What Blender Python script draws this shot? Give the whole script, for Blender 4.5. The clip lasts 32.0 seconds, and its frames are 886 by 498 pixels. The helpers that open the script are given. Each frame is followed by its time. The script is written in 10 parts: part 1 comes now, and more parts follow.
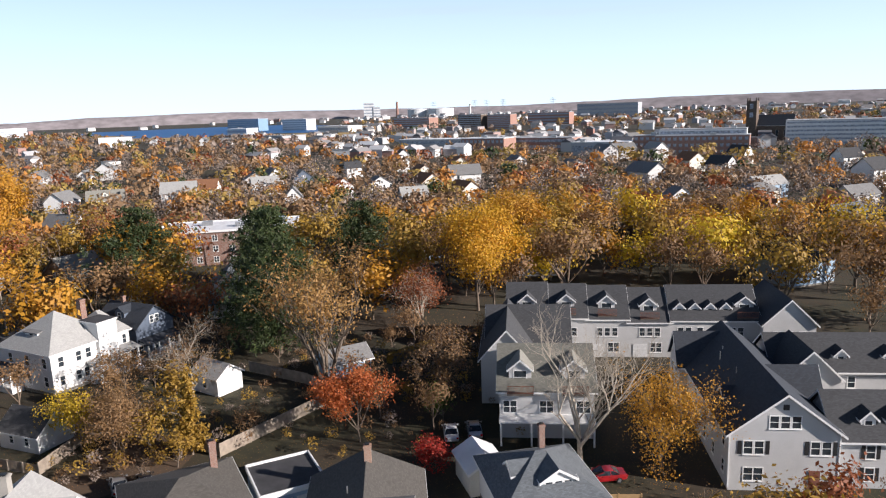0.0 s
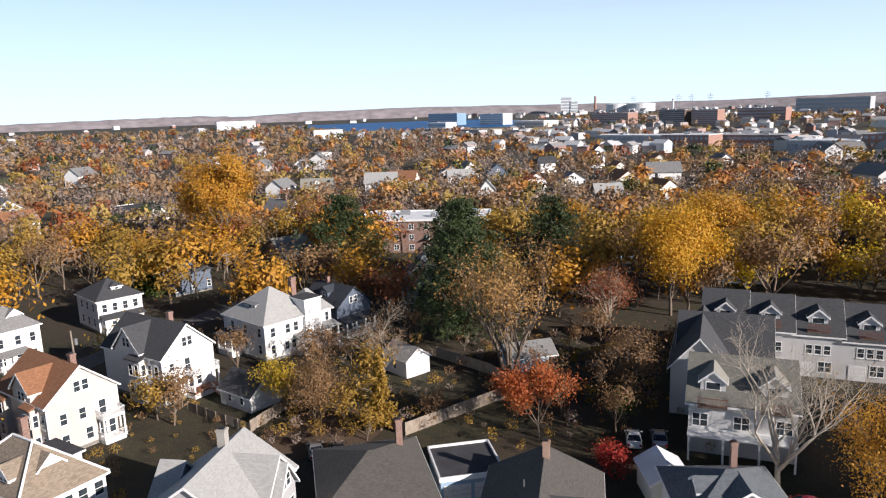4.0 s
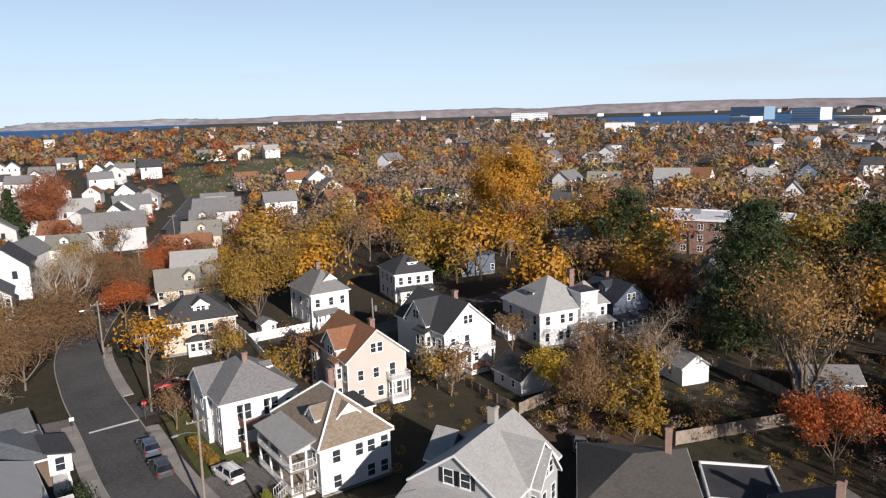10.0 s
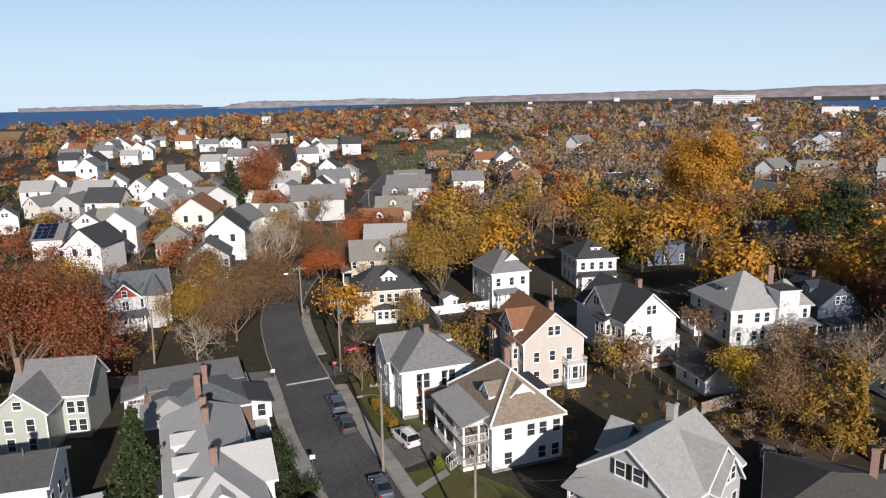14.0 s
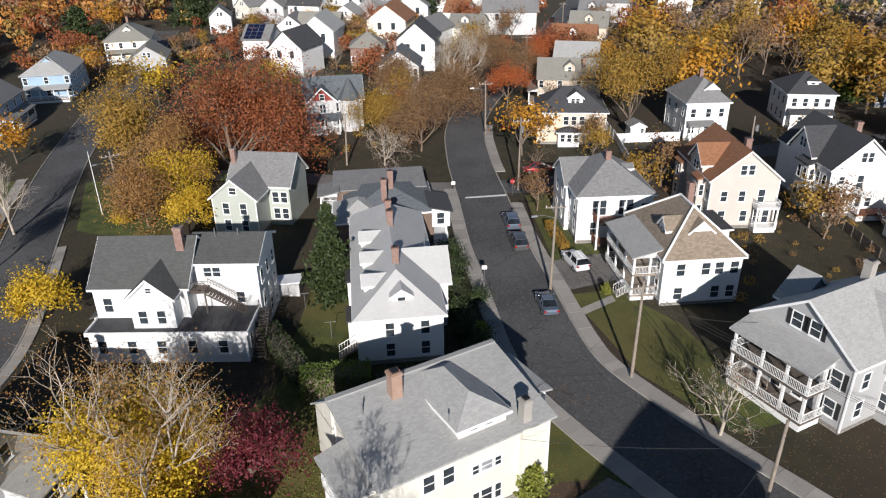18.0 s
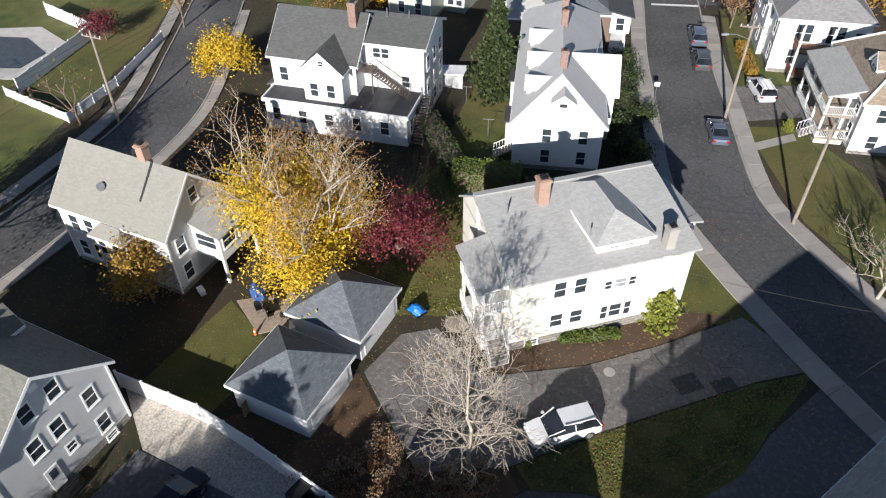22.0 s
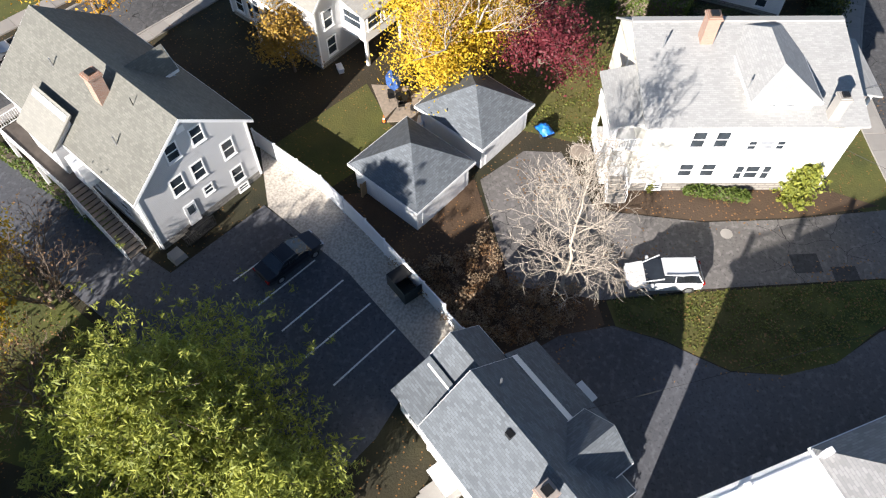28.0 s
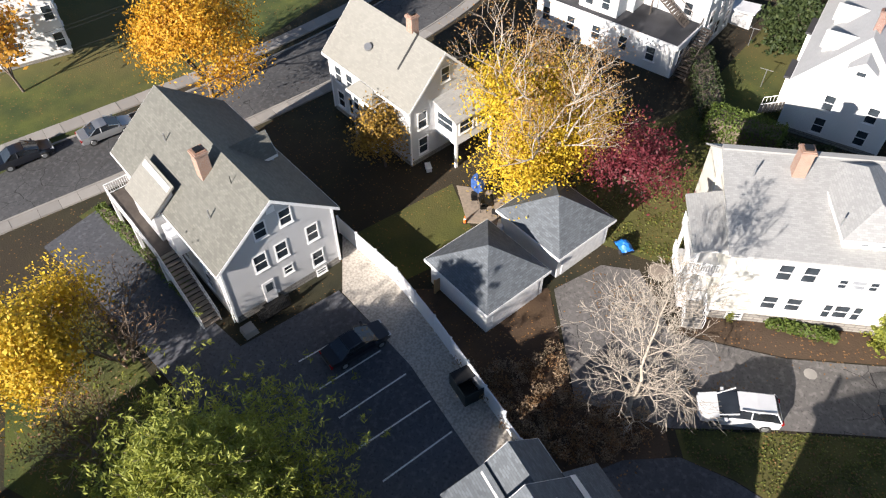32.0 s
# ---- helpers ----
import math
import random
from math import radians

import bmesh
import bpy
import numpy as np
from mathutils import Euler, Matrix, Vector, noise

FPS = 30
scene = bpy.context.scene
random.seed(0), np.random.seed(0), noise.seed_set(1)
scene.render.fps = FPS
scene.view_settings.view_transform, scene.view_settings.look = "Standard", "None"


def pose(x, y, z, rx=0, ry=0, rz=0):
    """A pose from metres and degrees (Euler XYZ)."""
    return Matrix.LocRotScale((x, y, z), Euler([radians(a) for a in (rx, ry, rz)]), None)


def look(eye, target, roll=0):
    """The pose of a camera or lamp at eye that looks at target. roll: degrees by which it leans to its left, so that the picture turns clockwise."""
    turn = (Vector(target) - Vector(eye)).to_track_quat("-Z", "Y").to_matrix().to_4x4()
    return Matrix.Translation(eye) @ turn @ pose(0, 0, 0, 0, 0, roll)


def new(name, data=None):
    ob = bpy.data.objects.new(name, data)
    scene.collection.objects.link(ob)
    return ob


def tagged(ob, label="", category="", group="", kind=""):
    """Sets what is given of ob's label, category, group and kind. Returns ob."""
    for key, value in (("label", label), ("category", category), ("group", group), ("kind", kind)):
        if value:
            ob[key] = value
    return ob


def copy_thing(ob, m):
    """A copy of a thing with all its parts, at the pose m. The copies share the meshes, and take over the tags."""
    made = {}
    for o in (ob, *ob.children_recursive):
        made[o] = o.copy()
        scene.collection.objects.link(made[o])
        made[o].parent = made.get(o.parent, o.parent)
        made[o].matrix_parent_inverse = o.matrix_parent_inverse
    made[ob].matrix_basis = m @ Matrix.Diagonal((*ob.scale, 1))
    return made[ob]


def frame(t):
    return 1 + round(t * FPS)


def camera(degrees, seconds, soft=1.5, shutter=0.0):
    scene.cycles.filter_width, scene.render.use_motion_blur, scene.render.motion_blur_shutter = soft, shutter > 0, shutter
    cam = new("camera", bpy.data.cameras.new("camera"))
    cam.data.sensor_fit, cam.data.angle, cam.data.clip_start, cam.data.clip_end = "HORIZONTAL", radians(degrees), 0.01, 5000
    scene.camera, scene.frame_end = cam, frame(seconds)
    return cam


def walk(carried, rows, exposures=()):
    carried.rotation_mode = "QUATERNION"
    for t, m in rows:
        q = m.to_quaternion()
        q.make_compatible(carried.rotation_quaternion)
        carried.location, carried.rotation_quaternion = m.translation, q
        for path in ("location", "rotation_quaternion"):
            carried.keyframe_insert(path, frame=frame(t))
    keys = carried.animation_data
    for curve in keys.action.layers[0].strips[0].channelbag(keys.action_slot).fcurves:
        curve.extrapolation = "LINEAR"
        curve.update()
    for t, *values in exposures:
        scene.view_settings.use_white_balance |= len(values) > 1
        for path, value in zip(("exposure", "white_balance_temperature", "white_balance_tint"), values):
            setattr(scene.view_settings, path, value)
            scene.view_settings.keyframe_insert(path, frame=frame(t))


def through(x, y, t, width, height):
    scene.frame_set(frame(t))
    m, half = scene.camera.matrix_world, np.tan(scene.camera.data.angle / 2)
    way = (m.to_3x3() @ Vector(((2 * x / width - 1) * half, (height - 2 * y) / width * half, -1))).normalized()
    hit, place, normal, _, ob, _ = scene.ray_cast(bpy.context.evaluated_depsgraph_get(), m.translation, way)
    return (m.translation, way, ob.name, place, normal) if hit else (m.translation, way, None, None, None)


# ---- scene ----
cam = camera(63.4, 32.0, 1.2)
EYE = Vector((0.0, 0.0, 40.8))
# seconds, heading (degrees to the left of +y), tilt, lean
TURN = [
    (0, -0.70, -11.12, -2.04), (0.5, 1.23, -11.05, -2.11), (1, 3.16, -11.02, -2.07), (1.5, 5.05, -11.02, -2.05), (2, 6.93, -11.02, -2.04),
    (2.5, 8.85, -11.03, -2.10), (3, 10.78, -11.00, -2.05), (3.5, 12.71, -11.00, -1.99), (5.5, 20.36, -10.95, -1.93), (6, 22.26, -10.94, -1.94),
    (6.5, 24.04, -10.92, -1.90), (7, 25.91, -10.91, -1.87), (7.5, 27.83, -10.88, -1.81), (8, 29.70, -10.89, -1.69), (8.5, 31.55, -10.89, -1.69),
    (9, 33.40, -10.87, -1.69), (9.5, 35.30, -10.90, -1.61), (10, 37.19, -10.91, -1.55), (10.5, 39.09, -10.91, -1.46), (11, 40.95, -10.94, -1.44),
    (11.5, 42.79, -11.02, -1.37), (12, 44.64, -11.12, -1.31), (12.5, 46.52, -11.15, -1.23), (13, 48.36, -11.20, -1.14), (13.5, 50.22, -11.25, -1.11),
    (15.5, 57.92, -16.58, -1.26), (16, 59.86, -18.52, -1.38), (16.5, 61.69, -20.40, -1.40), (17, 63.58, -22.29, -1.27), (17.5, 65.48, -24.15, -1.06),
    (18, 67.30, -26.04, -0.88), (18.5, 69.09, -27.93, -0.77), (19, 70.99, -29.85, -0.81), (19.5, 72.86, -31.82, -0.81), (20, 74.73, -33.72, -0.73),
    (20.5, 76.58, -35.72, -0.66), (21, 78.38, -37.70, -0.61), (21.5, 80.20, -39.66, -0.57), (22, 82.10, -41.57, -0.48), (22.5, 84.03, -43.42, -0.48),
    (23, 85.87, -45.21, -0.39), (23.5, 87.70, -46.98, -0.34), (24, 89.61, -48.75, -0.25), (24.5, 91.35, -50.54, -0.15), (25, 93.01, -52.34, 0.02),
    (25.5, 94.74, -54.08, -0.02), (27.5, 96.86, -56.58, 0.42), (28, 96.68, -56.43, 0.44), (28.5, 96.75, -54.24, 0.12), (29, 96.91, -51.40, -0.16),
    (29.5, 96.94, -48.88, -0.27), (30, 97.77, -48.51, -0.37), (30.5, 100.17, -48.41, -0.41), (31, 102.34, -48.39, -0.54), (31.5, 104.20, -48.34, -0.56),
    (32, 106.01, -48.36, -0.60),
]


def aim(yaw, pitch, lean):
    a, b = radians(yaw), radians(pitch)
    ahead = Vector((-math.sin(a) * math.cos(b), math.cos(a) * math.cos(b), math.sin(b)))
    return look(EYE, EYE + ahead * 50, lean)


walk(cam, [(t, aim(a, b, c)) for t, a, b, c in TURN], exposures=[(0.0, 0.8, 6350, 15), (6.0, 0.6, 6350, 15), (10.0, 0.34, 6380, 15), (13.0, 0.24, 6350, 14), (16.0, 0.32, 6200, 13), (20.0, 0.66, 6080, 11), (24.0, 1.18, 6080, 11), (28.0, 1.52, 6250, 12), (32.0, 1.3, 6350, 13)])

# world, sun
SUN_YAW, SUN_EL = -113.0, 21.0


def fill_ramp(node, stops):
    """Grey stops for a ramp: the first two take its own ends, the rest are added."""
    el = node.color_ramp.elements
    for i, (q, g) in enumerate(stops):
        if i > 1:
            el.new(q).color = (g, g, g, 1)
        else:
            el[i].position, el[i].color = q, (g, g, g, 1)


world = bpy.data.worlds.new("world")
scene.world = world
world.use_nodes = True
wn, wl = world.node_tree.nodes, world.node_tree.links
sky = wn.new("ShaderNodeTexSky")
sky.sky_type, sky.sun_disc = "NISHITA", False
sky.sun_elevation, sky.sun_rotation = radians(SUN_EL), radians(113.0)
sky.air_density, sky.dust_density, sky.ozone_density, sky.altitude = 0.8, 0.0, 3.0, 40
wn["Background"].inputs["Strength"].default_value = 0.1
blend = wn.new("ShaderNodeMix")
blend.data_type = "RGBA"
wl.new(sky.outputs[0], blend.inputs[6])
# thin high haze evens the clear sky out, with a faint streak of cloud
tc = wn.new("ShaderNodeTexCoord")
mp = wn.new("ShaderNodeMapping")
mp.inputs["Scale"].default_value = (1.2, 1.2, 14.0)
wl.new(tc.outputs["Generated"], mp.inputs["Vector"])
sep = wn.new("ShaderNodeSeparateXYZ")
wl.new(tc.outputs["Generated"], sep.inputs[0])
thin = wn.new("ShaderNodeValToRGB")
fill_ramp(thin, ((0.0, 0.9), (0.5, 0.0), (0.16, 0.62)))
wl.new(sep.outputs["Z"], thin.inputs["Fac"])
wl.new(thin.outputs["Color"], blend.inputs[0])
cl = wn.new("ShaderNodeTexNoise")
cl.inputs["Scale"].default_value, cl.inputs["Detail"].default_value = 1.6, 5.0
wl.new(mp.outputs[0], cl.inputs["Vector"])
cr = wn.new("ShaderNodeValToRGB")
cr.color_ramp.elements[0].position, cr.color_ramp.elements[0].color = 0.56, (5.2, 6.6, 7.7, 1)
cr.color_ramp.elements[1].position, cr.color_ramp.elements[1].color = 0.75, (5.2, 6.0, 6.9, 1)
wl.new(cl.outputs["Fac"], cr.inputs["Fac"])
wl.new(cr.outputs["Color"], blend.inputs[7])
wl.new(blend.outputs[2], wn["Background"].inputs["Color"])
# the clear dry sky deepens towards the zenith
deep = wn.new("ShaderNodeValToRGB")
fill_ramp(deep, ((0.0, 0.1), (1.0, 0.03), (0.18, 0.083), (0.4, 0.047)))
wl.new(sep.outputs["Z"], deep.inputs["Fac"])
wl.new(deep.outputs["Color"], wn["Background"].inputs["Strength"])
sun_data = bpy.data.lights.new("sun", "SUN")
sun_data.energy, sun_data.angle, sun_data.color = 5.0, radians(0.55), (1.0, 0.92, 0.82)
sun = new("sun", sun_data)
sa, se = radians(SUN_YAW), radians(SUN_EL)
SUN_DIR = Vector((-math.sin(sa) * math.cos(se), math.cos(sa) * math.cos(se), math.sin(se)))
sun.matrix_world = look(SUN_DIR * 200, (0, 0, 0))

# materials


def material(name, rough=0.8, metal=0.0):
    m = bpy.data.materials.new(name)
    m.use_nodes = True
    n, l = m.node_tree.nodes, m.node_tree.links
    p = n["Principled BSDF"]
    p.inputs["Roughness"].default_value, p.inputs["Metallic"].default_value = rough, metal
    return m, n, l, p


def rgb(c):
    return (c[0], c[1], c[2], 1.0)


def noise_node(n, l, vec, scale, detail=4.0):
    t = n.new("ShaderNodeTexNoise")
    t.inputs["Scale"].default_value, t.inputs["Detail"].default_value = scale, detail
    l.new(vec, t.inputs["Vector"])
    return t.outputs["Fac"]


def ramp(n, l, fac, stops):
    r = n.new("ShaderNodeValToRGB")
    e = r.color_ramp.elements
    while len(e) < len(stops):
        e.new(0.5)
    for k, (pos, col) in zip(e, stops):
        k.position, k.color = pos, rgb(col)
    l.new(fac, r.inputs["Fac"])
    return r.outputs["Color"]


def mix(n, l, fac, a, b, kind="MIX"):
    x = n.new("ShaderNodeMix")
    x.data_type, x.blend_type = "RGBA", kind
    for sock, v in ((x.inputs[0], fac), (x.inputs[6], a), (x.inputs[7], b)):
        if isinstance(v, bpy.types.NodeSocket):
            l.new(v, sock)
        elif isinstance(v, (int, float)):
            sock.default_value = v
        else:
            sock.default_value = rgb(v)
    return x.outputs[2]


def arith(n, l, op, a, b):
    x = n.new("ShaderNodeMath")
    x.operation = op
    for sock, v in ((x.inputs[0], a), (x.inputs[1], b)):
        if isinstance(v, (int, float)):
            sock.default_value = v
        else:
            l.new(v, sock)
    return x.outputs[0]


def bump(n, l, p, height, strength=0.3, distance=0.02):
    b = n.new("ShaderNodeBump")
    b.inputs["Strength"].default_value, b.inputs["Distance"].default_value = strength, distance
    l.new(height, b.inputs["Height"])
    l.new(b.outputs[0], p.inputs["Normal"])


def coords(n, kind="Object"):
    return n.new("ShaderNodeTexCoord").outputs[kind]


def tone(c, k):
    return tuple(min(1.0, v * k) for v in c)


def plain(name, c, rough=0.7, metal=0.0, var=0.18, scale=3.0, relief=0.15):
    """A surface of one colour with stains at two scales and fine relief."""
    m, n, l, p = material(name, rough, metal)
    o = coords(n)
    a, b = noise_node(n, l, o, scale), noise_node(n, l, o, scale * 14)
    col = ramp(n, l, a, [(0.3, tone(c, 1 - var)), (0.7, tone(c, 1 + var * 0.6))])
    col = mix(n, l, arith(n, l, "MULTIPLY", b, 0.35), col, tone(c, 0.75))
    l.new(col, p.inputs["Base Color"])
    bump(n, l, p, b, relief, 0.01)
    return m


def siding(name, c, board=0.13, var=0.1):
    """Painted clapboards: lapped courses and weather stains."""
    m, n, l, p = material(name, 0.6)
    o = coords(n)
    sep = n.new("ShaderNodeSeparateXYZ")
    l.new(o, sep.inputs[0])
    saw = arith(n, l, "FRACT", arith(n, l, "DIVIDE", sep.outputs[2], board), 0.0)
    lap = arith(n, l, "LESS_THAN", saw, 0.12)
    a, b = noise_node(n, l, o, 0.5), noise_node(n, l, o, 9.0)
    col = ramp(n, l, a, [(0.3, tone(c, 1 - var)), (0.7, tone(c, 1.0))])
    col = mix(n, l, arith(n, l, "MULTIPLY", b, 0.2), col, tone(c, 0.7))
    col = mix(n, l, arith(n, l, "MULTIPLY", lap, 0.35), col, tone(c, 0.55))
    l.new(col, p.inputs["Base Color"])
    bump(n, l, p, saw, 0.4, 0.015)
    return m


def shingles(name, c, var=0.35, streak=0.25, patchy=0.0):
    """Courses of asphalt shingles with tabs of uneven tone."""
    m, n, l, p = material(name, 0.9)
    u = coords(n, "UV")
    br = n.new("ShaderNodeTexBrick")
    l.new(u, br.inputs["Vector"])
    for key, v in (("Scale", 1.0), ("Mortar Size", 0.012), ("Mortar Smooth", 0.3), ("Brick Width", 0.32), ("Row Height", 0.15), ("Bias", 0.0)):
        br.inputs[key].default_value = v
    br.inputs["Color1"].default_value, br.inputs["Color2"].default_value = rgb(tone(c, 1 - var)), rgb(tone(c, 1 + var))
    br.inputs["Mortar"].default_value = rgb(tone(c, 1 - 1.4 * var))
    st = n.new("ShaderNodeMapping")
    st.inputs["Scale"].default_value = (1.2, 0.18, 1.0)
    l.new(u, st.inputs["Vector"])
    a, b = noise_node(n, l, st.outputs[0], 1.0), noise_node(n, l, u, 0.45)
    col = mix(n, l, arith(n, l, "MULTIPLY", a, streak * 2), br.outputs["Color"], tone(c, 0.7))
    col = mix(n, l, arith(n, l, "MULTIPLY", b, 0.5), col, tone(c, 1.25))
    fine = noise_node(n, l, u, 60.0, 2.0)
    col = mix(n, l, arith(n, l, "MULTIPLY", fine, 0.35), col, tone(c, 0.6))
    l.new(col, p.inputs["Base Color"])
    bump(n, l, p, br.outputs["Fac"], -0.5, 0.012)
    return m


def brickwork(name, c1, c2, mortar=(0.35, 0.32, 0.29), scale=1.0):
    m, n, l, p = material(name, 0.9)
    u = coords(n)
    mp = n.new("ShaderNodeMapping")
    mp.inputs["Rotation"].default_value = (radians(90), 0, 0)
    l.new(u, mp.inputs["Vector"])
    sep = n.new("ShaderNodeSeparateXYZ")
    l.new(u, sep.inputs[0])
    comb = n.new("ShaderNodeCombineXYZ")
    l.new(arith(n, l, "ADD", sep.outputs[0], sep.outputs[1]), comb.inputs[0])
    l.new(sep.outputs[2], comb.inputs[1])
    br = n.new("ShaderNodeTexBrick")
    l.new(comb.outputs[0], br.inputs["Vector"])
    for key, v in (("Scale", scale), ("Mortar Size", 0.01), ("Brick Width", 0.21), ("Row Height", 0.075)):
        br.inputs[key].default_value = v
    br.inputs["Color1"].default_value, br.inputs["Color2"].default_value, br.inputs["Mortar"].default_value = rgb(c1), rgb(c2), rgb(mortar)
    a = noise_node(n, l, u, 1.3)
    l.new(mix(n, l, arith(n, l, "MULTIPLY", a, 0.5), br.outputs["Color"], tone(c1, 0.6)), p.inputs["Base Color"])
    bump(n, l, p, br.outputs["Fac"], -0.4, 0.01)
    return m


def leafy(name, stops, through=0.35, hue=0.25):
    """Leaves: each one its own tone, each tree a little lighter or darker."""
    m, n, l, p = material(name, 0.65)
    core = stops[len(stops) // 2][1]
    stops = [(q, tuple(0.5 * a + 0.5 * b for a, b in zip(c, core))) for q, c in stops]
    rnd = n.new("ShaderNodeNewGeometry").outputs["Random Per Island"]
    obj = n.new("ShaderNodeObjectInfo").outputs["Random"]
    col = ramp(n, l, rnd, stops)
    mid = stops[len(stops) // 2][1]
    col = mix(n, l, arith(n, l, "MULTIPLY", obj, hue), col, tone((mid[0], mid[1] * 0.8, mid[2]), 0.6))
    l.new(col, p.inputs["Base Color"])
    tr = n.new("ShaderNodeBsdfTranslucent")
    l.new(col, tr.inputs["Color"])
    ms = n.new("ShaderNodeMixShader")
    ms.inputs[0].default_value = through
    l.new(p.outputs[0], ms.inputs[1])
    l.new(tr.outputs[0], ms.inputs[2])
    l.new(ms.outputs[0], n["Material Output"].inputs["Surface"])
    return m


def glassy(name, c=(0.02, 0.025, 0.03), rough=0.05):
    m, n, l, p = material(name, rough)
    o = coords(n)
    a = noise_node(n, l, o, 0.6)
    l.new(ramp(n, l, a, [(0.35, c), (0.7, tone(c, 3.0))]), p.inputs["Base Color"])
    p.inputs["Specular IOR Level"].default_value = 0.6
    return m


def grass_mat(name, g1, g2, dry, litter, litter_amount=0.5):
    m, n, l, p = material(name, 0.95)
    o = coords(n)
    a, b, c = noise_node(n, l, o, 0.05, 6), noise_node(n, l, o, 0.45, 5), noise_node(n, l, o, 7.0, 3)
    col = ramp(n, l, b, [(0.35, g1), (0.65, g2)])
    col = mix(n, l, ramp(n, l, a, [(0.42, (0, 0, 0)), (0.62, (1, 1, 1))]), col, dry)
    vo = n.new("ShaderNodeTexVoronoi")
    vo.inputs["Scale"].default_value = 3.2
    l.new(o, vo.inputs["Vector"])
    spots = arith(n, l, "LESS_THAN", vo.outputs["Distance"], 0.17)
    gate = arith(n, l, "GREATER_THAN", noise_node(n, l, o, 0.16), 1.0 - litter_amount)
    col = mix(n, l, arith(n, l, "MULTIPLY", spots, gate), col, litter)
    col = mix(n, l, arith(n, l, "MULTIPLY", c, 0.5), col, tone(g1, 0.45))
    l.new(col, p.inputs["Base Color"])
    bump(n, l, p, c, 0.6, 0.05)
    return m


def asphalt_mat(name, c, cracks=0.5, patch=0.35):
    m, n, l, p = material(name, 0.88)
    o = coords(n)
    a, b, f = noise_node(n, l, o, 0.12, 5), noise_node(n, l, o, 0.9, 5), noise_node(n, l, o, 40, 2)
    col = ramp(n, l, a, [(0.35, tone(c, 1 - patch)), (0.65, tone(c, 1 + patch))])
    col = mix(n, l, arith(n, l, "MULTIPLY", b, 0.35), col, tone(c, 1.5))
    col = mix(n, l, arith(n, l, "MULTIPLY", f, 0.4), col, tone(c, 0.5))
    col = mix(n, l, ramp(n, l, noise_node(n, l, o, 2.6, 6), [(0.5, (0, 0, 0)), (0.72, (0.6, 0.6, 0.6))]), col, tone(c, 1.9))
    col = mix(n, l, ramp(n, l, noise_node(n, l, o, 5.5, 4), [(0.56, (0, 0, 0)), (0.7, (0.7, 0.7, 0.7))]), col, tone(c, 0.4))
    warp = n.new("ShaderNodeVectorMath")
    warp.operation = "ADD"
    nz = n.new("ShaderNodeTexNoise")
    nz.inputs["Scale"].default_value = 0.5
    l.new(o, nz.inputs["Vector"])
    l.new(o, warp.inputs[0])
    l.new(nz.outputs["Color"], warp.inputs[1])
    vo = n.new("ShaderNodeTexVoronoi")
    vo.feature = "DISTANCE_TO_EDGE"
    vo.inputs["Scale"].default_value = 0.42
    l.new(warp.outputs[0], vo.inputs["Vector"])
    line = arith(n, l, "LESS_THAN", vo.outputs["Distance"], 0.006)
    gate = arith(n, l, "GREATER_THAN", noise_node(n, l, o, 0.08), 1.0 - cracks)
    col = mix(n, l, arith(n, l, "MULTIPLY", line, gate), col, tone(c, 0.25))
    l.new(col, p.inputs["Base Color"])
    bump(n, l, p, f, 0.4, 0.01)
    return m


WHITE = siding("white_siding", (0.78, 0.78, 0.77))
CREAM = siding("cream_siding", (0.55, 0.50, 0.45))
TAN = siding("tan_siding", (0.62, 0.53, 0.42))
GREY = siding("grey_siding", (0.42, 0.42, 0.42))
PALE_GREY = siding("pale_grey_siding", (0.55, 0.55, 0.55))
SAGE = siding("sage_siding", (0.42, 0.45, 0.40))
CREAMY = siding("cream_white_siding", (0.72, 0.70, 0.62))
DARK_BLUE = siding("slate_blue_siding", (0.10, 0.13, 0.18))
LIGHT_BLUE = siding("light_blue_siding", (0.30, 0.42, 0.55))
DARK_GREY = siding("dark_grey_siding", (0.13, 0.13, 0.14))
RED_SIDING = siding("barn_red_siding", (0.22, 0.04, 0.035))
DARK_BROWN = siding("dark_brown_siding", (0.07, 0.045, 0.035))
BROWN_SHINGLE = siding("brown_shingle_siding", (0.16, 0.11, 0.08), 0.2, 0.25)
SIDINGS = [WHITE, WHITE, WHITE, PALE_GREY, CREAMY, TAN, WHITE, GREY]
TRIM = plain("white_trim_paint", (0.80, 0.80, 0.79), 0.5, var=0.06)
ROOF_GREY = shingles("grey_shingles", (0.20, 0.20, 0.20))
ROOF_UMBER = shingles("umber_shingles", (0.10, 0.092, 0.082), 0.35)
ROOF_DARK = shingles("charcoal_shingles", (0.055, 0.057, 0.062))
ROOF_BLACK = shingles("blue_black_shingles", (0.035, 0.042, 0.055))
ROOF_PALE = shingles("pale_grey_shingles", (0.36, 0.36, 0.35), 0.2)
ROOF_BROWN = shingles("red_brown_shingles", (0.26, 0.12, 0.06))
ROOF_TAN = shingles("tan_shingles", (0.25, 0.20, 0.15), 0.45)
ROOF_BLUE = shingles("blue_grey_shingles", (0.12, 0.135, 0.15), 0.4)
ROOF_WARM = shingles("warm_grey_shingles", (0.24, 0.233, 0.205), 0.15)
ROOF_OLIVE = shingles("olive_grey_shingles", (0.15, 0.148, 0.128), 0.3)
ROOF_SLATE = shingles("light_blue_grey_shingles", (0.46, 0.46, 0.455), 0.08)
ROOF_CHARCOAL = shingles("soft_charcoal_shingles", (0.085, 0.087, 0.085), 0.3)
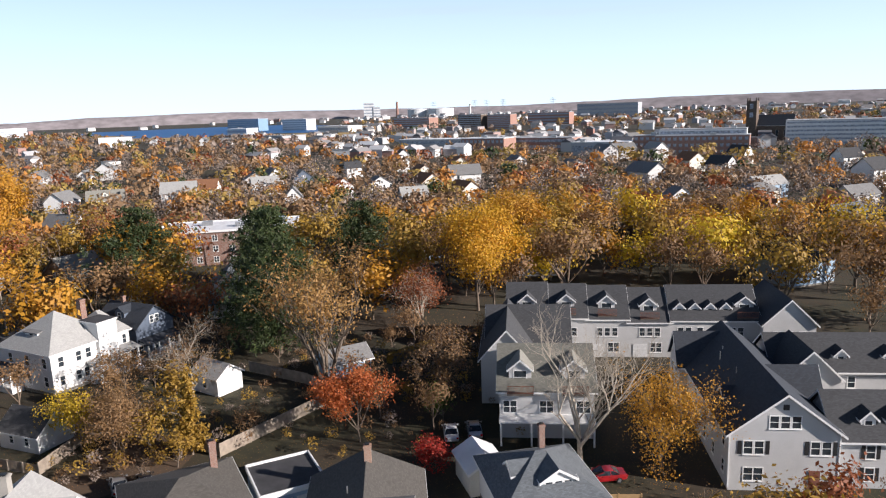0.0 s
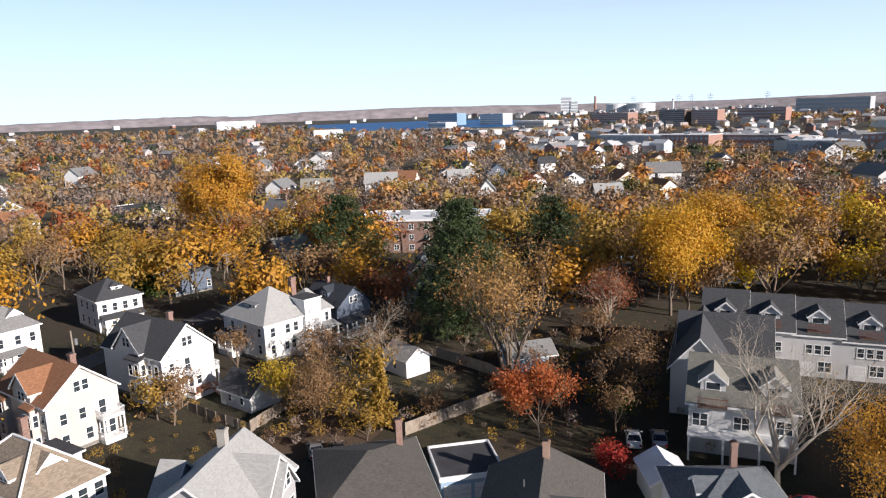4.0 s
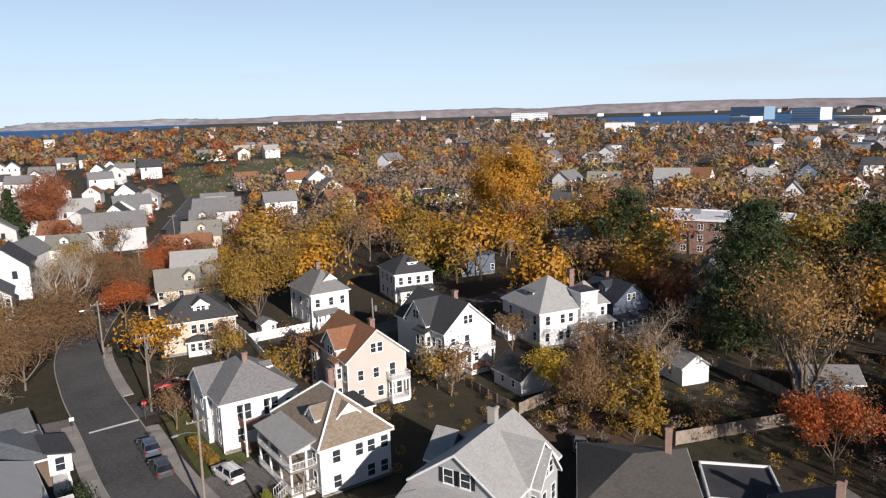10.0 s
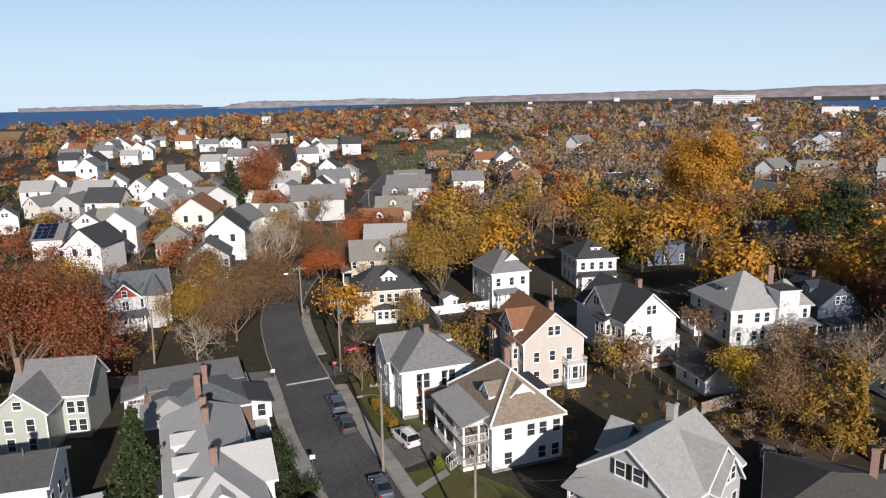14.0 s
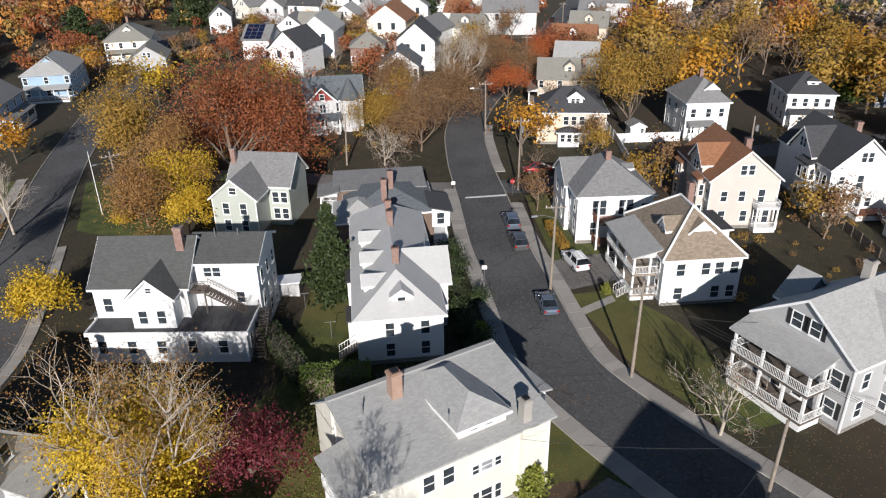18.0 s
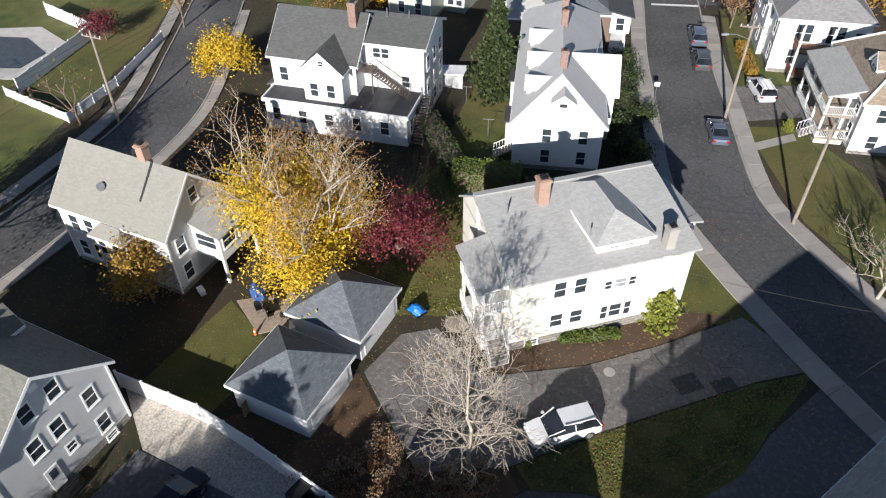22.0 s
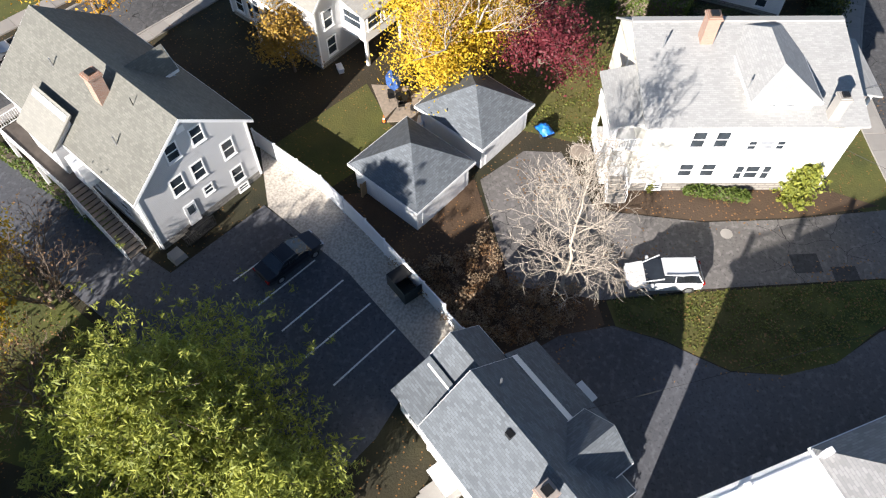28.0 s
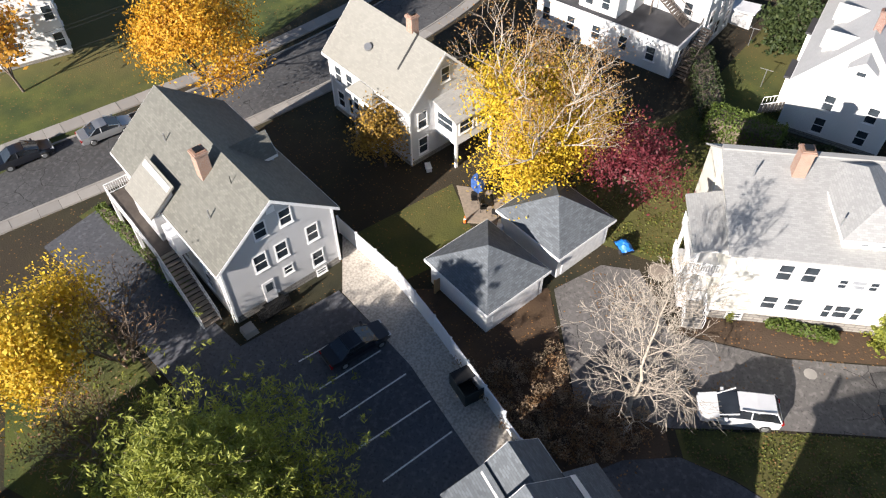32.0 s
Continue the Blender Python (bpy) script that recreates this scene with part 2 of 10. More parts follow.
VINYL_WALL = plain("white_vinyl_panel", (0.78, 0.79, 0.8), 0.4, var=0.06)
ROOFS = [ROOF_GREY, ROOF_DARK, ROOF_GREY, ROOF_PALE, ROOF_BROWN, ROOF_WARM, ROOF_GREY]
MEMBRANE = plain("white_roof_membrane", (0.75, 0.76, 0.78), 0.6, var=0.15, scale=0.4)
TAR = plain("black_roll_roofing", (0.05, 0.05, 0.055), 0.85, var=0.35, scale=0.8)
BRICK = brickwork("red_brick", (0.17, 0.085, 0.062), (0.26, 0.115, 0.078))
BRICK_PALE = brickwork("weathered_brick", (0.36, 0.22, 0.15), (0.30, 0.15, 0.10))
STONE = brickwork("fieldstone", (0.30, 0.28, 0.25), (0.20, 0.19, 0.17), (0.12, 0.11, 0.10), 0.3)
GLASS = glassy("window_glass")
GLASS_PALE = glassy("curtained_window_glass", (0.16, 0.17, 0.18), 0.15)
SHUTTER = plain("black_shutter_paint", (0.02, 0.02, 0.022), 0.5)
CONCRETE = plain("concrete", (0.34, 0.32, 0.29), 0.9, var=0.2, scale=0.8)
STEEL = plain("galvanised_steel", (0.45, 0.46, 0.47), 0.4, 0.8)
BLACK_METAL = plain("black_metal", (0.02, 0.02, 0.02), 0.4, 0.3)
RUBBER = plain("rubber", (0.02, 0.02, 0.02), 0.8)
DOOR_PAINT = plain("door_paint", (0.70, 0.70, 0.70), 0.4)
RED_PAINT = plain("brown_red_stain", (0.20, 0.07, 0.04), 0.7)
WOOD_GREY = plain("weathered_fence_wood", (0.30, 0.25, 0.20), 0.9, var=0.35, scale=1.2)
WOOD_DECK = plain("dark_deck_wood", (0.11, 0.09, 0.075), 0.85, var=0.3, scale=2.0)
WOOD_NEW = plain("raw_cedar", (0.42, 0.27, 0.13), 0.8, var=0.25, scale=1.5)
POLE_WOOD = plain("pole_wood", (0.25, 0.21, 0.17), 0.9, var=0.25, scale=2.0)
BARK = plain("bark", (0.16, 0.125, 0.095), 0.95, var=0.35, scale=2.5, relief=0.5)
BARK_PALE = plain("pale_bark", (0.42, 0.365, 0.295), 0.95, var=0.3, scale=2.5, relief=0.4)
TWIG = plain("brown_twigs", (0.20, 0.15, 0.11), 0.95, var=0.3)
ASPHALT = asphalt_mat("road_asphalt", (0.075, 0.075, 0.077), 0.65)
ASPHALT_NEW = asphalt_mat("sealed_asphalt", (0.082, 0.085, 0.096), 0.25, 0.3)
ASPHALT_OLD = asphalt_mat("worn_driveway", (0.15, 0.14, 0.132), 0.42)
GRAVEL = plain("pea_gravel", (0.50, 0.455, 0.39), 0.95, var=0.45, scale=6.0, relief=0.8)
LINE_PAINT = plain("road_line_paint", (0.75, 0.75, 0.72), 0.7, var=0.25, scale=5.0)
LAWN = grass_mat("lawn", (0.04, 0.062, 0.011), (0.105, 0.125, 0.02), (0.13, 0.11, 0.03), (0.30, 0.16, 0.04), 0.55)
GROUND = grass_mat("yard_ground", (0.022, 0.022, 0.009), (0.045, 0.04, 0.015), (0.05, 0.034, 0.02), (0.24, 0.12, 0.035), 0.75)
MULCH = grass_mat("leaf_litter", (0.075, 0.045, 0.025), (0.12, 0.072, 0.036), (0.09, 0.06, 0.038), (0.36, 0.17, 0.05), 0.8)
MARSH = plain("dry_marsh_grass", (0.36, 0.24, 0.09), 0.95, var=0.35, scale=0.02)
LEAF_ORANGE = leafy("orange_leaves", [(0.0, (0.27, 0.12, 0.012)), (0.45, (0.50, 0.245, 0.018)), (1.0, (0.60, 0.35, 0.04))])
LEAF_YELLOW = leafy("yellow_leaves", [(0.0, (0.330, 0.205, 0.015)), (0.5, (0.620, 0.425, 0.022)), (1.0, (0.690, 0.545, 0.055))])
LEAF_GOLD = leafy("orange_gold_leaves", [(0.0, (0.34, 0.16, 0.014)), (0.5, (0.62, 0.335, 0.018)), (1.0, (0.70, 0.46, 0.04))])
LEAF_OLIVE = leafy("olive_gold_leaves", [(0.0, (0.16, 0.105, 0.017)), (0.5, (0.36, 0.22, 0.033)), (1.0, (0.50, 0.33, 0.05))])
LEAF_CORAL = leafy("coral_leaves", [(0.0, (0.26, 0.055, 0.015)), (0.5, (0.46, 0.12, 0.03)), (1.0, (0.52, 0.20, 0.05))])
LEAF_AMBER = leafy("amber_leaves", [(0.0, (0.20, 0.10, 0.03)), (0.5, (0.36, 0.20, 0.06)), (1.0, (0.46, 0.29, 0.10))])
LEAF_RUST = leafy("rust_leaves", [(0.0, (0.130, 0.039, 0.016)), (0.5, (0.312, 0.098, 0.033)), (1.0, (0.429, 0.169, 0.058))])
LEAF_RED = leafy("crimson_leaves", [(0.0, (0.20, 0.012, 0.012)), (0.5, (0.40, 0.03, 0.02)), (1.0, (0.48, 0.08, 0.03))])
LEAF_MAROON = leafy("maroon_leaves", [(0.0, (0.07, 0.01, 0.015)), (0.5, (0.15, 0.02, 0.03)), (1.0, (0.22, 0.04, 0.05))])
LEAF_BROWN = leafy("brown_dry_leaves", [(0.0, (0.125, 0.075, 0.037)), (0.5, (0.250, 0.144, 0.062)), (1.0, (0.375, 0.225, 0.100))])
LEAF_GREEN = leafy("hedge_leaves", [(0.0, (0.04, 0.07, 0.014)), (0.5, (0.10, 0.15, 0.024)), (1.0, (0.19, 0.22, 0.04))])
NEEDLES = leafy("pine_needles", [(0.0, (0.015, 0.03, 0.010)), (0.5, (0.038, 0.06, 0.016)), (1.0, (0.08, 0.10, 0.024))], 0.25)
GRASS_BLADE = leafy("grass_blades", [(0.0, (0.05, 0.075, 0.015)), (0.5, (0.13, 0.15, 0.025)), (1.0, (0.24, 0.21, 0.05))], 0.3, 0.1)
DRY_TWIG = leafy("dry_tan_brush", [(0.0, (0.14, 0.095, 0.055)), (0.5, (0.28, 0.20, 0.12)), (1.0, (0.42, 0.32, 0.20))], 0.2, 0.1)
# brighter copy of the pine needles, sunlight put into its yellow-green
NEEDLES_LIT = leafy("sunlit_pine_needles", [(0.0, (0.07, 0.10, 0.018)), (0.5, (0.24, 0.27, 0.042)), (1.0, (0.46, 0.44, 0.07))], 0.35, 0.1)
water_mat, n_, l_, p_ = material("sea_water", 0.25)
p_.inputs["Base Color"].default_value = (0.015, 0.10, 0.28, 1)
p_.inputs["Roughness"].default_value, p_.inputs["Specular IOR Level"].default_value = 0.5, 0.2
bump(n_, l_, p_, noise_node(n_, l_, coords(n_), 0.15, 6), 0.4, 0.3)
WATER = water_mat

# shapes


class Shape:
    """Collects the faces of one mesh; slopes also carry coordinates in metres for the shingle courses."""

    def __init__(self):
        self.v, self.f, self.uv, self.marks = [], [], [], []

    def pieces(self):
        """The added solids one by one."""
        out = []
        for i, (v0, f0) in enumerate(self.marks):
            v1, f1 = self.marks[i + 1] if i + 1 < len(self.marks) else (len(self.v), len(self.f))
            one = Shape()
            one.v, one.uv = self.v[v0:v1], self.uv[f0:f1]
            one.f = [tuple(k - v0 for k in q) for q in self.f[f0:f1]]
            out.append(one)
        return out

    def add(self, verts, faces, uvs=None):
        k = len(self.v)
        self.marks.append((k, len(self.f)))
        self.v += [tuple(p) for p in verts]
        self.f += [tuple(i + k for i in q) for q in faces]
        self.uv += uvs if uvs else [[(0, 0)] * len(q) for q in faces]
        return self

    def box(self, x0, x1, y0, y1, z0, z1, m=None, taper=0.0):
        a = taper
        vs = [(x0, y0, z0), (x1, y0, z0), (x1, y1, z0), (x0, y1, z0),
              (x0 + a, y0 + a, z1), (x1 - a, y0 + a, z1), (x1 - a, y1 - a, z1), (x0 + a, y1 - a, z1)]
        if m is not None:
            vs = [m @ Vector(p) for p in vs]
        return self.add(vs, [(3, 2, 1, 0), (4, 5, 6, 7), (0, 1, 5, 4), (1, 2, 6, 5), (2, 3, 7, 6), (3, 0, 4, 7)])

    def prism(self, base, z0, z1):
        k = len(base)
        vs = [(x, y, z0) for x, y in base] + [(x, y, z1) for x, y in base]
        return self.add(vs, [tuple(range(k))[::-1], tuple(range(k, 2 * k))] + [(i, (i + 1) % k, k + (i + 1) % k, k + i) for i in range(k)])

    def tube(self, a, b, r0, r1=None, sides=8, caps=True):
        a, b = Vector(a), Vector(b)
        r1 = r0 if r1 is None else r1
        d = (b - a).normalized()
        s = d.orthogonal().normalized()
        t = d.cross(s)
        ring = [(math.cos(2 * math.pi * i / sides), math.sin(2 * math.pi * i / sides)) for i in range(sides)]
        vs = [a + (s * c + t * w) * r0 for c, w in ring] + [b + (s * c + t * w) * r1 for c, w in ring]
        fs = [(i, (i + 1) % sides, sides + (i + 1) % sides, sides + i) for i in range(sides)]
        if caps:
            fs += [tuple(range(sides))[::-1], tuple(range(sides, 2 * sides))]
        return self.add(vs, fs)

    def slab(self, pts, thick=0.16):
        """A roof slope: pts start with the two ends of its lower edge."""
        pts = [Vector(p) for p in pts]
        u = (pts[1] - pts[0]).normalized()
        nrm = (pts[1] - pts[0]).cross(pts[2] - pts[0]).normalized()
        if nrm.z < 0:
            pts = [pts[1], pts[0]] + pts[2:][::-1]
            u, nrm = -u, -nrm
        w = nrm.cross(u)
        k = len(pts)
        low = [p - Vector((0, 0, thick)) for p in pts]
        flat = [(u.dot(p) + 50, w.dot(p) + 50) for p in pts]
        fs = [tuple(range(k)), tuple(range(k, 2 * k))[::-1]] + [(k + i, k + (i + 1) % k, (i + 1) % k, i) for i in range(k)]
        uvs = [flat, flat[::-1]] + [[flat[i], flat[(i + 1) % k], flat[(i + 1) % k], flat[i]] for i in range(k)]
        return self.add(pts + low, fs, uvs)

    def mesh(self, name, mat, smooth=False):
        me = bpy.data.meshes.new(name)
        me.from_pydata(self.v, [], self.f)
        layer = me.uv_layers.new(name="UVMap")
        flat = [c for q in self.uv for p in q for c in p]
        layer.data.foreach_set("uv", flat)
        me.materials.append(mat)
        if smooth:
            me.polygons.foreach_set("use_smooth", [True] * len(me.polygons))
        me.update()
        return me


def part(name, shape, mat, parent, label="", at=None, smooth=False):
    me = shape if isinstance(shape, bpy.types.Mesh) else shape.mesh(name, mat, smooth)
    ob = new(name, me)
    ob.parent = parent
    if at is not None:
        ob.matrix_basis = at
    if label:
        ob["label"] = label
    return ob


def thing(name, m, label, category, group="", kind="", shape=None, mat=None, smooth=False):
    """A top-level thing: an Empty at its base, or one mesh."""
    ob = new(name, shape.mesh(name, mat, smooth) if shape is not None else None)
    ob.matrix_basis = m
    return tagged(ob, label, category, group, kind)


MESHES = {}
DETAIL = {"trim": True}


def shared(key, make):
    if key not in MESHES:
        MESHES[key] = make()
    return MESHES[key]


# houses

SIDES = {"+x": 0.0, "+y": 90.0, "-x": 180.0, "-y": -90.0}


def lattice(ys, zs, x0, x1):
    """A frame in one piece: bars on every other strip of the grid, open panes between them."""
    ny, nz = len(ys), len(zs)
    vs = [(x, y, z) for x in (x0, x1) for z in zs for y in ys]
    at = lambda k, i, j: k * ny * nz + j * ny + i
    solid = lambda i, j: 0 <= i < ny - 1 and 0 <= j < nz - 1 and (i % 2 == 0 or j % 2 == 0)
    fs = []
    for i in range(ny - 1):
        for j in range(nz - 1):
            if not solid(i, j):
                continue
            fs.append((at(1, i, j), at(1, i + 1, j), at(1, i + 1, j + 1), at(1, i, j + 1)))
            for di, dj, p, q in ((-1, 0, (i, j), (i, j + 1)), (1, 0, (i + 1, j + 1), (i + 1, j)), (0, -1, (i + 1, j), (i, j)), (0, 1, (i, j + 1), (i + 1, j + 1))):
                if not solid(i + di, j + dj):
                    fs.append((at(0, *p), at(1, *p), at(1, *q), at(0, *q)))
    return Shape().add(vs, fs)


def window(parent, m, w, h, glass=None, style="double", shutters=False, trim=None):
    """A sash window on a wall: m puts its foot's middle on the wall, +x out of the wall."""
    glass, trim = glass or GLASS, trim or TRIM

    def frame_mesh():
        t = 0.1
        bz = [] if style == "plain" else [h * 0.5 - 0.03, h * 0.5 + 0.03]
        by = [-0.03, 0.03] if style == "cross" else [-0.06, 0.06] if style == "pair" else []
        ys, zs = [-w / 2 - t, -w / 2] + by + [w / 2, w / 2 + t], [-t, 0] + bz + [h, h + t]
        s = lattice(ys, zs, -0.02, 0.05)
        n = len(s.f)
        if not DETAIL["trim"]:
            s.box(-0.03, 0.012, -w / 2, w / 2, 0, h)
        me = s.mesh("window_frame", trim)
        if len(s.f) > n:
            me.materials.append(glass)
            for q in me.polygons[n:]:
                q.material_index = 1
        return me

    fr = part("window", shared(("wf", w, h, style, trim.name, DETAIL["trim"] or glass.name), frame_mesh), trim, parent, at=m)
    if DETAIL["trim"]:
        part("pane", shared(("wp", w, h, glass.name), lambda: Shape().box(-0.03, 0.012, -w / 2, w / 2, 0, h).mesh("pane", glass)), glass, fr)
        part("sill", shared(("ws", w, trim.name), lambda: Shape().box(0.0, 0.12, -w / 2 - 0.14, w / 2 + 0.14, -0.15, -0.1).mesh("sill", trim)), trim, fr)
    if shutters:
        for sg in (-1, 1):
            y = sg * (w / 2 + 0.32)
            part("shutter", shared(("sh", w, h, sg), lambda: Shape().box(0, 0.05, y - 0.2, y + 0.2, -0.05, h + 0.05).mesh("shutter", SHUTTER)), SHUTTER, fr)
    return fr


class Block:
    """A rectangular body of a house, with its walls and roof; x0..y1 are its wall faces in the house's own axes."""

    def __init__(self, house, x0, x1, y0, y1, z0, e, r, roof, wall, cover, ridge="x", over=0.4, trim=None, wall_name="wall", base=0.0, wall_to=None):
        self.h, self.box, self.z0, self.e, self.r = house, (x0, x1, y0, y1), z0, e, r
        trim = trim or TRIM
        s, t, f = Shape(), Shape(), Shape()
        w, d = x1 - x0, y1 - y0
        if base:
            part("foundation", Shape().box(x0 + 0.03, x1 - 0.03, y0 + 0.03, y1 - 0.03, z0, z0 + base), STONE, house)
        zb = z0 + base
        s.box(x0, x1, y0, y1, zb, e)
        o = over
        X0, X1, Y0, Y1 = x0 - o, x1 + o, y0 - o, y1 + o
        cx, cy = (x0 + x1) / 2, (y0 + y1) / 2
        if roof == "gable":
            if ridge == "x":
                k = (r - e) / (d / 2 + o) * 1.0
                e2 = e
                t.slab([(X0, Y0, e2), (X1, Y0, e2), (X1, cy, r), (X0, cy, r)])
                t.slab([(X1, Y1, e2), (X0, Y1, e2), (X0, cy, r), (X1, cy, r)])
                g = r - 0.1
                for xx in (x0, x1):
                    sg = 1 if xx == x1 else -1
                    s.add([(xx, y0, e - 0.02), (xx, y1, e - 0.02), (xx, cy, g), (xx - sg * 0.15, y0, e - 0.02), (xx - sg * 0.15, y1, e - 0.02), (xx - sg * 0.15, cy, g)],
                          [(0, 1, 2), (5, 4, 3), (0, 2, 5, 3), (1, 4, 5, 2)])
                    xo = X1 if sg > 0 else X0
                    for ya in (Y0, Y1):
                        f.slab([(xo + sg * 0.03, ya, e - 0.02), (xo - sg * 0.05, ya, e - 0.02), (xo - sg * 0.05, cy, r - 0.02), (xo + sg * 0.03, cy, r - 0.02)], 0.26)
                for ya, yb in ((Y0 - 0.04, Y0 + 0.02), (Y1 - 0.02, Y1 + 0.04)):
                    f.box(X0, X1, ya, yb, e - 0.24, e - 0.02)
            else:
                t.slab([(X0, Y1, e), (X0, Y0, e), (cx, Y0, r), (cx, Y1, r)])
                t.slab([(X1, Y0, e), (X1, Y1, e), (cx, Y1, r), (cx, Y0, r)])
                g = r - 0.1
                for yy in (y0, y1):
                    sg = 1 if yy == y1 else -1
                    s.add([(x0, yy, e - 0.02), (x1, yy, e - 0.02), (cx, yy, g), (x0, yy - sg * 0.15, e - 0.02), (x1, yy - sg * 0.15, e - 0.02), (cx, yy - sg * 0.15, g)],
                          [(0, 1, 2), (5, 4, 3), (0, 2, 5, 3), (1, 4, 5, 2)])
                    yo = Y1 if sg > 0 else Y0
                    for xa in (X0, X1):
                        f.slab([(xa, yo + sg * 0.03, e - 0.02), (xa, yo - sg * 0.05, e - 0.02), (cx, yo - sg * 0.05, r - 0.02), (cx, yo + sg * 0.03, r - 0.02)], 0.26)
                for xa, xb in ((X0 - 0.04, X0 + 0.02), (X1 - 0.02, X1 + 0.04)):
                    f.box(xa, xb, Y0, Y1, e - 0.24, e - 0.02)
        elif roof in ("hip", "pyramid"):
            W, D = X1 - X0, Y1 - Y0
            if roof == "pyramid":
                ra = rb = (cx, cy, r)
            elif ridge == "x":
                q = min(D / 2 * 0.92, W / 2 - 0.3)
                ra, rb = (X0 + q, cy, r), (X1 - q, cy, r)
            else:
                q = min(W / 2 * 0.92, D / 2 - 0.3)
                ra, rb = (cx, Y0 + q, r), (cx, Y1 - q, r)
            A, B, C, Dd = (X0, Y0, e), (X1, Y0, e), (X1, Y1, e), (X0, Y1, e)
            if roof == "pyramid":
                for a, b in ((A, B), (B, C), (C, Dd), (Dd, A)):
                    t.slab([a, b, ra])
            elif ridge == "x":
                t.slab([A, B, rb, ra]), t.slab([C, Dd, ra, rb]), t.slab([B, C, rb]), t.slab([Dd, A, ra])
            else:
                t.slab([B, C, rb, ra]), t.slab([Dd, A, ra, rb]), t.slab([A, B, ra]), t.slab([C, Dd, rb])
            for a, b, c, dd in ((X0 - 0.04, X1 + 0.04, Y0 - 0.05, Y0 + 0.02), (X0 - 0.04, X1 + 0.04, Y1 - 0.02, Y1 + 0.05), (X0 - 0.05, X0 + 0.02, Y0, Y1), (X1 - 0.02, X1 + 0.05, Y0, Y1)):
                f.box(a, b, c, dd, e - 0.24, e - 0.02)
        elif roof == "flat":
            t.box(X0, X1, Y0, Y1, e, e + 0.18)
            for a, b, c, dd in ((X0 - 0.05, X1 + 0.05, Y0 - 0.06, Y0 + 0.1), (X0 - 0.05, X1 + 0.05, Y1 - 0.1, Y1 + 0.06), (X0 - 0.06, X0 + 0.1, Y0, Y1), (X1 - 0.1, X1 + 0.06, Y0, Y1)):
                f.box(a, b, c, dd, e - 0.1, e + r)
        elif roof.startswith("shed"):
            hi = {"shed+x": (0, 1, 1, 0), "shed-x": (1, 0, 0, 1), "shed+y": (0, 0, 1, 1), "shed-y": (1, 1, 0, 0)}[roof]
            z = [r if k else e for k in hi]
            P = [(X0, Y0, z[0]), (X1, Y0, z[1]), (X1, Y1, z[2]), (X0, Y1, z[3])]
            order = {"shed+x": (3, 0, 1, 2), "shed-x": (1, 2, 3, 0), "shed+y": (0, 1, 2, 3), "shed-y": (2, 3, 0, 1)}[roof]
            t.slab([P[i] for i in order])
            q = [(x0, y0, z[0] - 0.1), (x1, y0, z[1] - 0.1), (x1, y1, z[2] - 0.1), (x0, y1, z[3] - 0.1)]
            s.add([(x0, y0, e - 0.2), (x1, y0, e - 0.2), (x1, y1, e - 0.2), (x0, y1, e - 0.2)] + q, [(4, 5, 6, 7), (0, 1, 5, 4), (1, 2, 6, 5), (2, 3, 7, 6), (3, 0, 4, 7)])
        self.wall = part(wall_name, s, wall, house)
        for one in t.pieces():
            part("roof_slope" if roof != "flat" else "flat_roof", one, cover, house)
        for one in f.pieces() if DETAIL["trim"] else ():
            part("fascia", one, trim, house)

    def face(self, side, along, z):
        x0, x1, y0, y1 = self.box
        if side in ("+x", "-x"):
            return pose(x1 if side == "+x" else x0, along, z, rz=SIDES[side])
        return pose(along, y1 if side == "+y" else y0, z, rz=SIDES[side])

    def windows(self, side, alongs, zs, w=0.85, h=1.5, **kw):
        for z in zs:
            for a in alongs:
                window(self.h, self.face(side, a, z), w, h, **kw)
        return self

    def corners(self, mat=None):
        """White corner boards."""
        x0, x1, y0, y1 = self.box
        for x in (x0, x1):
            for y in (y0, y1):
                part("corner_board", Shape().box(x - 0.07, x + 0.07, y - 0.07, y + 0.07, self.z0 + 0.3, self.e - 0.05), mat or TRIM, self.h)
        return self


def house(name, x, y, rot, label, category="house", group=""):
    return thing(name, pose(x, y, 0, rz=rot), label, category, group)


def chimney(h, x, y, z0, z1, s=0.6, mat=None):
    b = part("chimney", Shape().box(x - s / 2, x + s / 2, y - s / 2, y + s / 2, z0, z1), mat or BRICK, h)
    part("chimney_cap", Shape().box(x - s / 2 - 0.07, x + s / 2 + 0.07, y - s / 2 - 0.07, y + s / 2 + 0.07, z1 - 0.25, z1 - 0.08), mat or BRICK, b)
    part("flue", Shape().box(x - s * 0.3, x + s * 0.3, y - s * 0.3, y + s * 0.3, z1 - 0.02, z1 + 0.12), BLACK_METAL, b)


def vent_pipe(h, x, y, z0, z1):
    part("vent_pipe", Shape().tube((x, y, z0), (x, y, z1), 0.06, 0.06, 6), STEEL, h)


